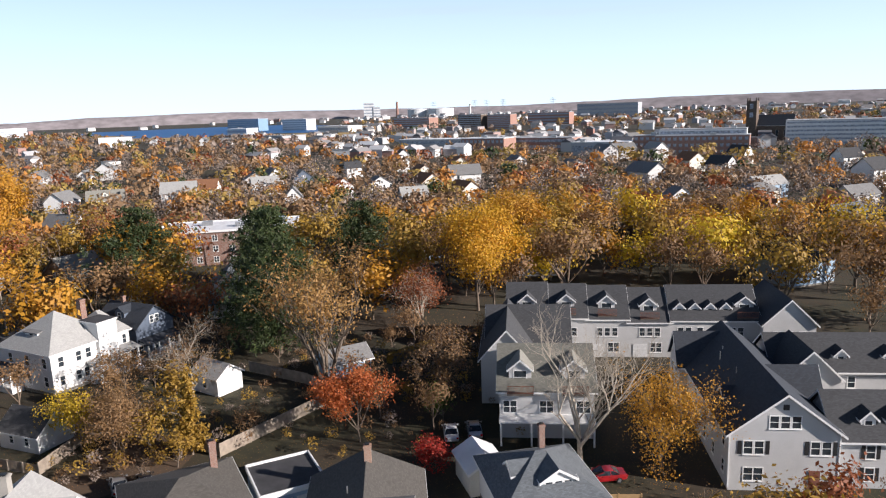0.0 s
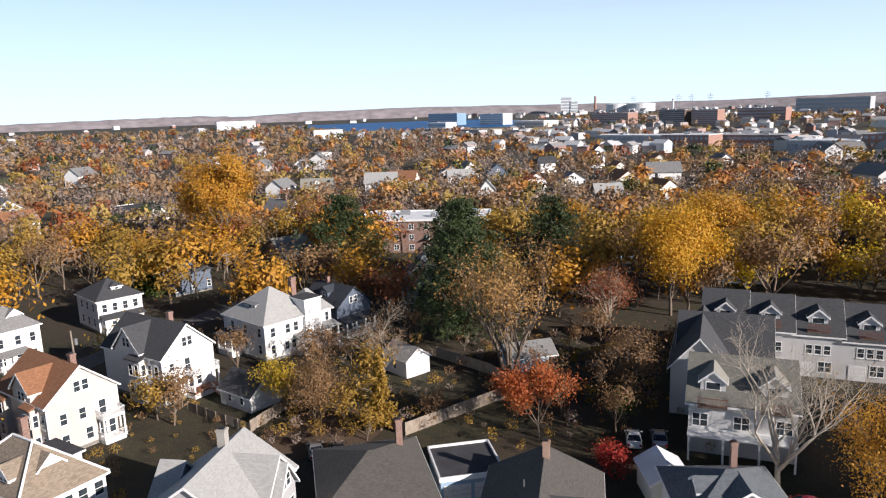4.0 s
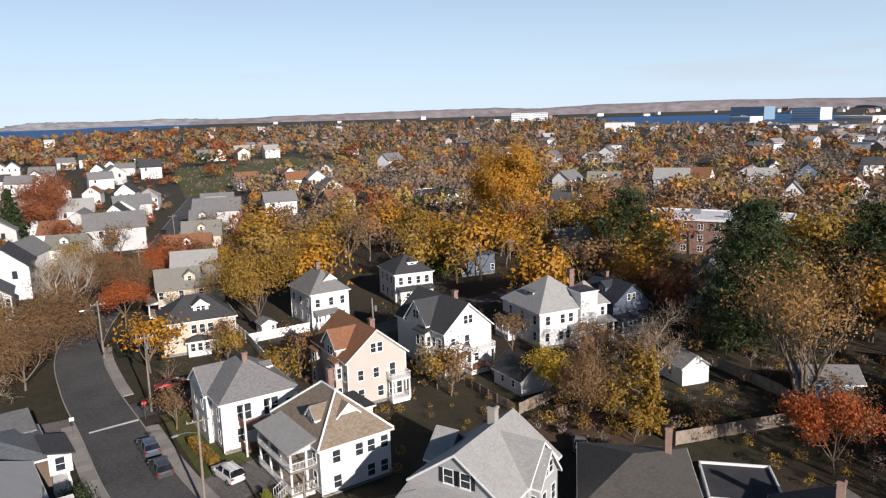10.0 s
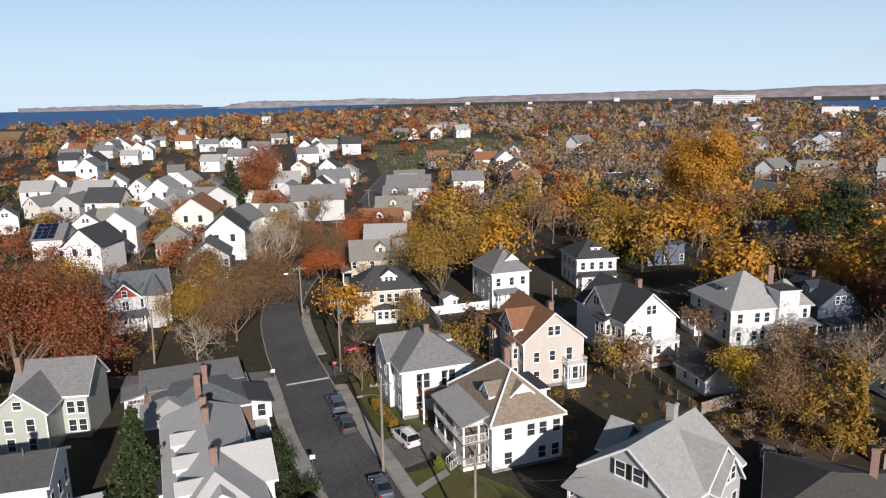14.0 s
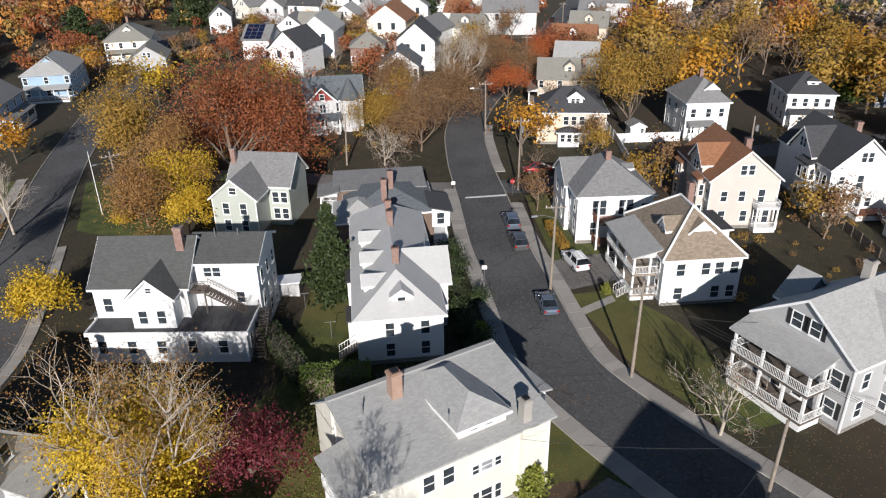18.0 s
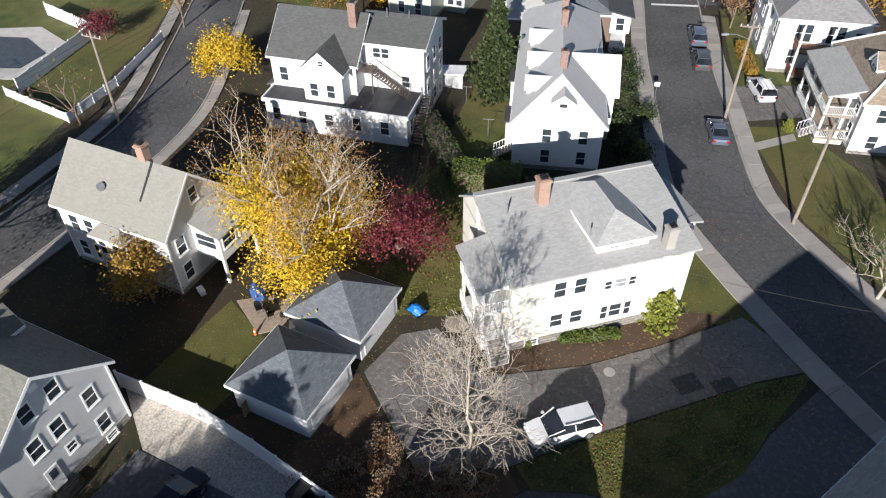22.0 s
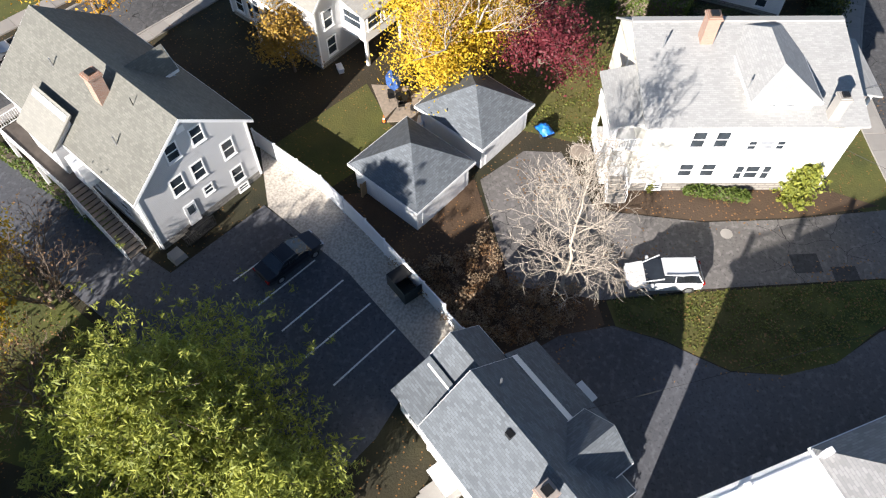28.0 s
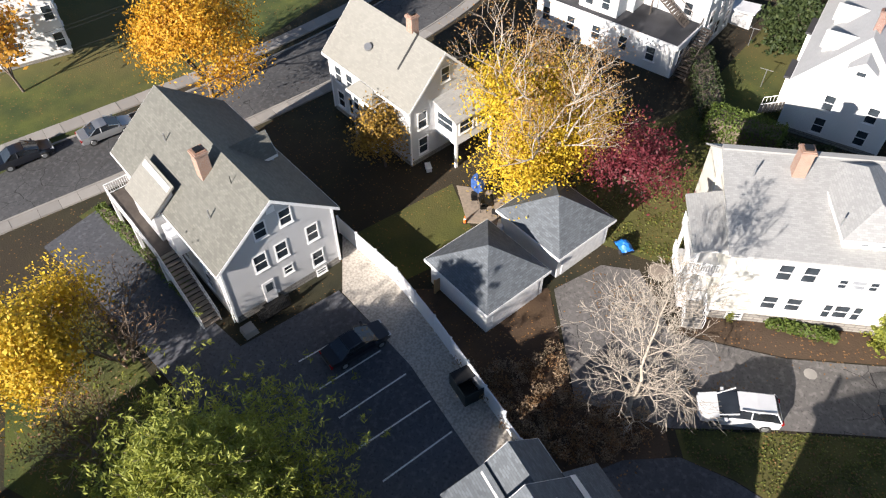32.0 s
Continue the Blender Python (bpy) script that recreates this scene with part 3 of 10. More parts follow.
def dormer(h, x, y, side, z0, w, eave, ridge, depth, wall, cover, win=(1, 0.7, 1.0), roof="gable", over=0.25):
    """A dormer whose front stands at (x, y) and faces side; it runs back into the slope."""
    sx, sy = {"+x": (1, 0), "-x": (-1, 0), "+y": (0, 1), "-y": (0, -1)}[side]
    if sx:
        bx = (x - depth, x) if sx > 0 else (x, x + depth)
        b = Block(h, *bx, y - w / 2, y + w / 2, z0, eave, ridge, "shed" + ("-x" if sx > 0 else "+x") if roof == "shed" else roof, wall, cover, "x", over, wall_name="dormer_wall")
        at = y
    else:
        by = (y - depth, y) if sy > 0 else (y, y + depth)
        b = Block(h, x - w / 2, x + w / 2, *by, z0, eave, ridge, "shed" + ("-y" if sy > 0 else "+y") if roof == "shed" else roof, wall, cover, "y", over, wall_name="dormer_wall")
        at = x
    n, ww, wh = win
    for i in range(n):
        window(h, b.face(side, at + (i - (n - 1) / 2) * (ww + 0.25), eave - wh - 0.15), ww, wh)
    return b


def railing(h, a, b, z, height=0.95, mat=None, step=0.16, name="railing"):
    """A balustrade from a to b on a deck at height z."""
    a, b = Vector((*a, z)), Vector((*b, z))
    d = b - a
    n = max(1, int(d.length / step))
    u = d.normalized()
    s = Shape()
    s.tube(a + Vector((0, 0, height)), b + Vector((0, 0, height)), 0.045, sides=4)
    s.tube(a + Vector((0, 0, 0.12)), b + Vector((0, 0, 0.12)), 0.04, sides=4)
    for i in range(n + 1):
        p = a + d * (i / n)
        s.tube(p + Vector((0, 0, 0.1)), p + Vector((0, 0, height)), 0.022, sides=4, caps=False)
    part(name, s, mat or TRIM, h)


def post(h, x, y, z0, z1, r=0.11, mat=None, name="porch_post"):
    part(name, Shape().box(x - r, x + r, y - r, y + r, z0, z1), mat or TRIM, h)


def steps(h, x, y, side, top, w=1.2, run=0.28, mat=None, rail=True):
    """A flight of steps from (x, y) at height top down to the ground, going out on side."""
    n = max(2, round(top / 0.18))
    a = radians(SIDES[side])
    c, s_ = math.cos(a), math.sin(a)
    m = Matrix.Translation((x, y, 0)) @ Matrix.Rotation(a, 4, "Z")
    for i in range(n):
        z = top - (i + 1) * top / n + top / n
        part("step", Shape().box(i * run, (i + 1) * run + 0.03, -w / 2, w / 2, max(0, z - top / n - 0.02), z, m), mat or WOOD_GREY, h)
    if rail:
        for sg in (-1, 1):
            p0, p1 = m @ Vector((0, sg * w / 2, top + 0.9)), m @ Vector((n * run, sg * w / 2, 0.95))
            s = Shape().tube(p0, p1, 0.04, sides=4)
            for i in range(n + 1):
                q = p0.lerp(p1, i / n)
                s.tube(q, q - Vector((0, 0, 0.85)), 0.025, sides=4)
            part("handrail", s, TRIM, h)


def flat_slab(name, h, x0, x1, y0, y1, z0, z1, mat, label=""):
    return part(name, Shape().box(x0, x1, y0, y1, z0, z1), mat, h, label)


def porch(h, x0, x1, y0, y1, floor, top, posts, rail_sides="", mat=None, cover=None, roof="shed", rise=0.6, high="", rail_mat=None):
    """An open porch: a deck, its posts and rails, and a low roof."""
    flat_slab("porch_floor", h, x0, x1, y0, y1, floor - 0.2, floor, mat or WOOD_GREY)
    if 0.5 < floor < 1.6:
        flat_slab("lattice_skirt", h, x0 + 0.1, x1 - 0.1, y0 + 0.1, y1 - 0.1, 0, floor - 0.2, TRIM)
    for px, py in posts:
        post(h, px, py, floor, top)
    if cover is not None:
        Block(h, x0, x1, y0, y1, top - 0.15, top, top + rise, roof if roof in ("flat", "hip") else "shed" + high, TRIM, cover, "x" if x1 - x0 > y1 - y0 else "y", 0.3, wall_name="porch_beam")
    ends = {"-y": ((x0, y0), (x1, y0)), "+y": ((x0, y1), (x1, y1)), "-x": ((x0, y0), (x0, y1)), "+x": ((x1, y0), (x1, y1))}
    for side in rail_sides.split():
        railing(h, *ends[side], floor, mat=rail_mat)


# trees


def sprout(rng, p, d, length, radius, level, segs, tips, droop=0.0, kids=(3, 4), spread=0.6, shrink=0.68, up=0.15):
    """Grows a limb in two bent pieces and lets side limbs leave it."""
    p, d = Vector(p), Vector(d).normalized()
    pts = [p]
    n = 3 if level > 1 else 2
    for i in range(n):
        d = (d + Vector((rng.gauss(0, 0.12), rng.gauss(0, 0.12), rng.gauss(0, 0.08) + up * 0.3 - droop))).normalized()
        pts.append(pts[-1] + d * length / n)
    for i in range(n):
        segs.append((pts[i], pts[i + 1], radius * (1 - 0.4 * i / n), radius * (1 - 0.4 * (i + 1) / n), level))
    if level == 0:
        tips.append((pts[-1], d))
        tips.append((pts[-2], d))
        return
    for k in range(rng.randint(*kids)):
        i = rng.choice([n, n, n, n - 1, n - 1, 1] if level > 1 else [n, n, n - 1, 1])
        side = d.orthogonal().normalized()
        side.rotate(Matrix.Rotation(rng.uniform(0, 6.28), 3, d))
        nd = (d * (1 - spread * 0.4) + side * spread * rng.uniform(0.6, 1.3) + Vector((0, 0, up))).normalized()
        sprout(rng, pts[i], nd, length * shrink * rng.uniform(0.8, 1.15), radius * 0.6 * (0.85 if i == n else 0.7), level - 1, segs, tips, droop, kids, spread, shrink, up)


def tube_arrays(segs, sides=5):
    s = Shape()
    for a, b, r0, r1, lv in segs:
        s.tube(a, b, max(r0, 0.012), max(r1, 0.008), 5 if lv > 1 else 3, caps=False)
    return s


def cards(rng, centres, sizes, out=None, loose=0.8, slim=0.55):
    """Small leaf blades round the given points, turned at random or roughly facing along out."""
    k = len(centres)
    c = np.asarray(centres, float)
    a = rng.normal(size=(k, 3))
    n = rng.normal(size=(k, 3))
    if out is not None:
        n = np.asarray(out, float) + n * loose
    n /= np.linalg.norm(n, axis=1, keepdims=True)
    a -= (a * n).sum(1, keepdims=True) * n
    a /= np.linalg.norm(a, axis=1, keepdims=True)
    b = np.cross(n, a)
    s = np.asarray(sizes, float)[:, None]
    v = np.stack([c - a * s, c + b * s * slim, c + a * s, c - b * s * slim], 1).reshape(-1, 3)
    return v, np.arange(4 * k).reshape(-1, 4)


def card_mesh(name, v, f, mat):
    me = bpy.data.meshes.new(name)
    me.vertices.add(len(v))
    me.vertices.foreach_set("co", np.ascontiguousarray(v, dtype=np.float32).ravel())
    k = f.shape[1]
    me.loops.add(f.size)
    me.loops.foreach_set("vertex_index", f.ravel().astype(np.int32))
    me.polygons.add(len(f))
    me.polygons.foreach_set("loop_start", np.arange(0, f.size, k, dtype=np.int32))
    me.materials.append(mat)
    me.update(calc_edges=True)
    return me


def leaf_points(rng, tips, count, blob, low=-1e9):
    t = np.array([tuple(p) for p, _ in tips])
    idx = rng.integers(0, len(t), count)
    p = t[idx] + rng.normal(size=(count, 3)) * blob
    return p[p[:, 2] > low]


def tree_meshes(seed, h, leaf_mat, bark, leaves, leaf=0.16, levels=4, spread=0.62, trunk=0.22, blob=0.5, fork=0.28, width=1.0, stems=1, up=0.15, kids=(3, 4), low_share=None):
    """The meshes of one broad-leaved tree of height about h: limbs and, if any, leaves."""
    rng, nrg = random.Random(seed), np.random.default_rng(seed)
    segs, tips = [], []
    for k in range(stems):
        lean = Vector((rng.gauss(0, 0.06), rng.gauss(0, 0.06), 1)) if stems == 1 else Vector((math.cos(6.28 * k / stems) * 0.28, math.sin(6.28 * k / stems) * 0.28, 1))
        base = Vector((0, 0, 0)) if stems == 1 else Vector((math.cos(6.28 * k / stems) * 0.25, math.sin(6.28 * k / stems) * 0.25, 0))
        th = h * fork
        top = base + lean.normalized() * th
        segs.append((base - Vector((0, 0, 0.2)), top, trunk, trunk * 0.8, 5))
        for j in range(rng.randint(4, 5) if stems == 1 else 3):
            ang = rng.uniform(0, 6.28) + j * 1.5
            d = Vector((math.cos(ang) * spread * width, math.sin(ang) * spread * width, rng.uniform(0.7, 1.2)))
            sprout(rng, top - lean.normalized() * th * rng.uniform(0, 0.3), d, h * 0.27, trunk * 0.6, levels - 1, segs, tips, 0.0, kids, spread * width, 0.68, up)
        sprout(rng, top, lean, h * 0.3, trunk * 0.7, levels - 1, segs, tips, 0.0, kids, spread * width, 0.68, up)
    zmax = max(p.z for p, _ in tips)
    k = h / zmax
    segs = [(a * k, b * k, r0, r1, lv) for a, b, r0, r1, lv in segs]
    tips = [(p * k, d) for p, d in tips]
    crown = None
    if not leaves:
        fine = min(q[4] for q in segs) + 1
        crown = tube_arrays([q for q in segs if q[4] <= fine]).mesh("twigs", bark, True)
        segs = [q for q in segs if q[4] > fine]
    limbs = tube_arrays(segs).mesh("limbs", bark, True)
    if leaves:
        use = tips
        if low_share:
            cut = sorted(p.z for p, _ in tips)[int(len(tips) * low_share)]
            use = [q for q in tips if q[0].z < cut or rng.random() < 0.03]
        pts = leaf_points(nrg, use, leaves, blob, 0.6)
        o = pts - pts.mean(0) * [1, 1, 0.9]
        o /= np.linalg.norm(o, axis=1, keepdims=True) + 1e-6
        v, f = cards(nrg, pts, nrg.uniform(0.6, 1.3, len(pts)) * leaf, o, 0.7 if leaf < 0.3 else 0.4)
        crown = card_mesh("leaves", v, f, leaf_mat)
    return limbs, crown


def leader_tree(seed, h, r, bark, trunk=0.16):
    """A bare tree with one upright stem and twiggy side limbs all the way up: its stem and its twigs."""
    rng = random.Random(seed)
    stem, side, p = [], [], Vector((0, 0, -0.2))
    n = 12
    for i in range(n):
        q = p + Vector((rng.gauss(0, 0.12), rng.gauss(0, 0.12), h * 0.98 / n))
        stem.append((p, q, trunk * (1.02 - i / n), trunk * (1.02 - (i + 1) / n), 5))
        f = (i + 0.5) / n
        if f > 0.1:
            for k in range(5):
                ang = 2.4 * (i * 5 + k) + rng.uniform(-0.4, 0.4)
                reach = r * (0.45 + 1.1 * math.sin(math.pi * min(1, f * 0.85 + 0.12))) * rng.uniform(0.4, 0.75)
                sprout(rng, p.lerp(q, rng.random()), (math.cos(ang), math.sin(ang), rng.uniform(0.25, 0.9)), reach, trunk * 0.3 * (1.2 - f), 3, side, [], 0.0, (3, 4), 0.7, 0.66, 0.1)
        p = q
    return tube_arrays(stem).mesh("stem", bark, True), tube_arrays(side).mesh("twigs", bark, True)


def pine_meshes(seed, h, r, mat, bark, whorls=16, per=7, tufts=26, tuft=0.28, bare=0.18, shape=0.75, many=5, clump=0.55):
    """Meshes of a conifer: a mast, limbs in whorls and tufts of needles along them."""
    rng, nrg = random.Random(seed), np.random.default_rng(seed)
    segs, pts = [((Vector((0, 0, -0.2))), Vector((0, 0, h * 0.97)), h * 0.016 + 0.05, 0.03, 5)], []
    for i in range(whorls):
        f = bare + (1 - bare) * (i / whorls) ** 0.95
        z = h * f
        reach = r * (1 - ((f - bare) / (1 - bare)) ** (1 / shape)) ** shape * rng.uniform(0.8, 1.15) + 0.25
        for k in range(per):
            a = 6.28 * k / per + rng.uniform(-0.4, 0.4) + i
            L = reach * rng.uniform(0.65, 1.2)
            d = Vector((math.cos(a), math.sin(a), rng.uniform(-0.05, 0.35) - 0.15 * (1 - f)))
            p0, p1 = Vector((0, 0, z)), Vector((0, 0, z)) + d * L
            segs.append((p0, p1, 0.05 * (1.3 - f), 0.015, 1))
            m = max(4, int(tufts * L / r))
            for _ in range(m):
                s = rng.uniform(0.25, 1.05)
                w = 0.16 * L * (0.4 + s)
                pts.append(tuple(p0 + (p1 - p0) * s + Vector((rng.gauss(0, w), rng.gauss(0, w), rng.gauss(0, w * 0.35) + 0.1))))
    c = np.array(pts)
    c = np.repeat(c, many, 0) + nrg.normal(size=(len(c) * many, 3)) * tuft * clump
    v, f = cards(nrg, c, nrg.uniform(0.6, 1.4, len(c)) * tuft * (1.0 if many < 6 else 1.5), slim=0.55 if many < 6 else 0.24)
    return tube_arrays(segs).mesh("limbs", bark, True), card_mesh("needles", v, f, mat)


def plant(name, meshes, x, y, label, category="tree", rz=0.0, scale=1.0, group="", z=0.0, sz=None):
    limbs, crown = meshes
    ob = new(name, limbs)
    ob.matrix_basis = Matrix.LocRotScale((x, y, z), Euler((0, 0, radians(rz))), (scale, scale, sz or scale))
    ob["label"], ob["category"] = label, category
    if group:
        ob["group"] = group
    if crown:
        c = new("crown", crown)
        c.parent = ob
    return ob

# ground, streets, lawns


def sheet(name, pts, z, mat, label, category, thick=0.0, kind="structure"):
    """A flat piece of ground with its outline; thick gives it a real edge."""
    s = Shape()
    if thick:
        s.prism(pts, z - thick, z)
    else:
        s.add([(x, y, z) for x, y in pts], [tuple(range(len(pts)))])
    ob = new(name, s.mesh(name, mat))
    bm = bmesh.new()
    bm.from_mesh(ob.data)
    bmesh.ops.triangulate(bm, faces=[f for f in bm.faces if len(f.verts) > 4])
    bmesh.ops.recalc_face_normals(bm, faces=bm.faces)
    for f in bm.faces:
        if not thick and f.normal.z < 0:
            f.normal_flip()
    bm.to_mesh(ob.data)
    bm.free()
    return tagged(ob, label, category, kind=kind)


def smooth_line(pts, step=2.0):
    """Points every few metres along a rounded line through pts."""
    P = [Vector((*p, 0)) for p in pts]
    P = [P[0] * 2 - P[1]] + P + [P[-1] * 2 - P[-2]]
    out = []
    for i in range(1, len(P) - 2):
        a, b, c, d = P[i - 1:i + 3]
        n = max(1, int((c - b).length / step))
        for k in range(n):
            t = k / n
            q = 0.5 * ((2 * b) + (c - a) * t + (2 * a - 5 * b + 4 * c - d) * t * t + (3 * b - a - 3 * c + d) * t ** 3)
            out.append((q.x, q.y))
    out.append((P[-2].x, P[-2].y))
    return out


def offset(line, d):
    out = []
    for i, (x, y) in enumerate(line):
        a, b = line[max(0, i - 1)], line[min(len(line) - 1, i + 1)]
        t = Vector((b[0] - a[0], b[1] - a[1])).normalized()
        out.append((x - t.y * d, y + t.x * d))
    return out


def ribbon(name, line, d0, d1, z, mat, label, category):
    a, b = offset(line, d0), offset(line, d1)
    s = Shape()
    k = len(line)
    s.add([(x, y, z) for x, y in a] + [(x, y, z) for x, y in b], [(i, i + 1, k + i + 1, k + i) if d0 > d1 else (k + i, k + i + 1, i + 1, i) for i in range(k - 1)])
    return tagged(new(name, s.mesh(name, mat)), label, category, kind="structure")


def kerb(line, d, z=0.13, w=0.16):
    s = Shape()
    a, b = offset(line, d - w / 2), offset(line, d + w / 2)
    for i in range(len(line) - 1):
        vs = [(*a[i], 0), (*b[i], 0), (*b[i + 1], 0), (*a[i + 1], 0), (*a[i], z), (*b[i], z), (*b[i + 1], z), (*a[i + 1], z)]
        s.add(vs, [(4, 7, 6, 5), (0, 4, 5, 1), (1, 5, 6, 2), (2, 6, 7, 3), (3, 7, 4, 0)])
    return tagged(new("kerb", s.mesh("kerb", CONCRETE)), "granite kerb along the street edge", "kerb", kind="structure")


def pavement(name, line, d0, d1, z, label, length=1.5):
    """A pavement of concrete slabs, each with its joint."""
    root = thing(name, pose(0, 0, 0), label, "pavement", kind="structure")
    a, b = offset(line, d0), offset(line, d1)
    for i in range(len(line) - 1):
        q = [Vector((*a[i], 0)), Vector((*b[i], 0)), Vector((*b[i + 1], 0)), Vector((*a[i + 1], 0))]
        c = sum(q, Vector()) / 4
        q = [c + (p - c) * 0.985 for p in q]
        zz = z + random.uniform(-0.012, 0.012)
        s = Shape().add([(p.x, p.y, 0) for p in q] + [(p.x, p.y, zz) for p in q], [(4, 5, 6, 7), (0, 1, 5, 4), (1, 2, 6, 5), (2, 3, 7, 6), (3, 0, 4, 7)])
        m = part("slab", s, SLAB, root)
        bm = bmesh.new()
        bm.from_mesh(m.data)
        bmesh.ops.recalc_face_normals(bm, faces=bm.faces)
        bm.to_mesh(m.data)
        bm.free()
    return root


SLAB, n_, l_, p_ = material("pavement_concrete", 0.9)
rnd_ = n_.new("ShaderNodeObjectInfo").outputs["Random"]
o_ = coords(n_)
c_ = ramp(n_, l_, rnd_, [(0.0, (0.27, 0.255, 0.235)), (1.0, (0.38, 0.36, 0.33))])
c_ = mix(n_, l_, arith(n_, l_, "MULTIPLY", noise_node(n_, l_, o_, 1.5), 0.5), c_, (0.2, 0.18, 0.16))
l_.new(c_, p_.inputs["Base Color"])
bump(n_, l_, p_, noise_node(n_, l_, o_, 30), 0.3, 0.01)

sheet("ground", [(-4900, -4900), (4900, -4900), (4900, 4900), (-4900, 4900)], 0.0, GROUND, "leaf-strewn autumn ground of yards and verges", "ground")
MAIN = smooth_line([(-330, 222), (-254, 161), (-190, 110), (-165, 89), (-146, 72), (-127, 58.5), (-108, 50.3), (-90, 44.4), (-75.7, 39.6), (-64.6, 36.6), (-53, 33.4), (-47, 32.5), (-40.5, 33.2), (-34, 34.4), (-28, 35.8), (-14, 39.5), (10, 47)], 1.6)
ribbon("road", MAIN, 3.7, -3.7, 0.02, ASPHALT, "cracked grey asphalt residential street", "road")
kerb(MAIN, 3.75), kerb(MAIN, -3.75)
NEAR = [p for p in MAIN if p[0] > -128]
LEFT_WALK = [p for p in NEAR if p[0] > -96]
pavement("pavement", LEFT_WALK, 3.85 - 7.7 - 1.7, -3.85, 0.14, "worn concrete pavement beside the street")
pavement("pavement", [p for p in NEAR if p[0] > -90], 3.85, 5.5, 0.14, "worn concrete pavement beside the street")
pavement("pavement", [p for p in NEAR if p[0] < -100], 3.85, 5.4, 0.14, "worn concrete pavement beside the street")
SECOND = smooth_line([(-18, -57), (-31, -47), (-38, -41.5), (-48, -34), (-58, -27.5), (-72, -20.8), (-88, -18.7), (-104, -17.4), (-125, -15.8), (-150, -12.4), (-200, -3), (-280, 13)], 1.6)
ribbon("road", SECOND, 3.6, -3.6, 0.02, ASPHALT, "asphalt side street in long shadows", "road")
kerb(SECOND, 3.65), kerb(SECOND, -3.65)
pavement("pavement", [p for p in SECOND if -130 < p[0] < -24], 4.6, 6.2, 0.14, "concrete pavement behind a grass verge")
pavement("pavement", [p for p in SECOND if -100 < p[0] < -24], -5.0, -3.8, 0.14, "concrete pavement along the yards")
CROSS = smooth_line([(-94.5, 46.5), (-91.5, 57), (-91.5, 68), (-92.5, 80), (-88, 110), (-80, 150)], 2.0)
ribbon("road", CROSS, 3.0, -3.0, 0.026, ASPHALT, "narrow asphalt cross street", "road")
CROSS_LEFT = smooth_line([(-96.5, 42), (-101, 33), (-108, 25.5), (-118, 10), (-124, -8)], 2.0)
ribbon("road", CROSS_LEFT, 2.4, -2.4, 0.026, ASPHALT_OLD, "narrow unkerbed lane", "road")
sheet("driveway", [(-24.6, 1.6), (-33.2, -1.2), (-36.4, 1.8), (-36.6, 4.6), (-31.5, 7.2), (-31.4, 14.7), (-32.4, 20.6), (-34.2, 28.0), (-28.6, 31.0), (-28.2, 26.1), (-25.9, 14.4), (-24.2, 7.6)], 0.03, ASPHALT_OLD, "worn asphalt driveway with leaves and patches", "driveway")
sheet("driveway", [(-18.4, 1.2), (-21.3, 5.0), (-22.4, 8.3), (-21.7, 11.5), (-20.9, 13.4), (-20.1, 15.5), (-20.3, 18.8), (-21.5, 22.0), (-24.0, 25.1), (-27.6, 31.4), (-19, 33.6), (-18.0, 24.0), (-15.8, 21.0), (-11.5, 13.5), (-8.5, 6.5)], 0.03, ASPHALT_NEW, "dark sealed asphalt driveway", "driveway")
sheet("driveway", [(-68.3, 42.9), (-67.4, 50.2), (-60.8, 48.0), (-61.0, 40.6)], 0.032, ASPHALT_OLD, "short asphalt driveway between two lawns", "driveway")
sheet("front_path", [(-56.8, 39.4), (-58.0, 45.0), (-56.7, 44.6), (-55.5, 39.2)], 0.034, CONCRETE, "concrete path to the porch steps", "path")
sheet("parking_lot", [(-29.0, -16.2), (-26.3, -18.2), (-22.7, -20.9), (-25.4, -26.2), (-31.5, -38.0), (-27.0, -39.6), (-22.3, -30.0), (-17.1, -21.0), (-12.6, -13.4), (-11.0, -7.0), (-13.3, -5.4), (-18.6, -3.2), (-24.4, -9.4)], 0.03, ASPHALT_NEW, "black sealed asphalt parking lot", "parking lot")
sheet("gravel_strip", [(-34.2, -17.9), (-28.9, -15.9), (-24.3, -9.3), (-18.6, -3.2), (-19.4, -0.9), (-20.8, -1.4), (-27.4, -8.4), (-30.6, -12.2)], 0.035, GRAVEL, "pale gravel strip beside the parking lot", "gravel")
for a, b in (((-22.6, -16.6), (-26.6, -13.4)), ((-21.0, -14.5), (-24.9, -11.6)), ((-19.4, -12.5), (-23.6, -9.4)), ((-17.8, -10.6), (-22.1, -7.3)), ((-16.2, -8.5), (-20.4, -5.4))):
    d = Vector((b[0] - a[0], b[1] - a[1]))
    tagged(new("parking_line", Shape().box(0, d.length, -0.055, 0.055, 0.034, 0.038, pose(*a, 0, rz=math.degrees(math.atan2(d.y, d.x)))).mesh("parking_line", LINE_PAINT)), "white painted parking bay line", "road marking", "parking lines", "structure")
LAYER = 0.004
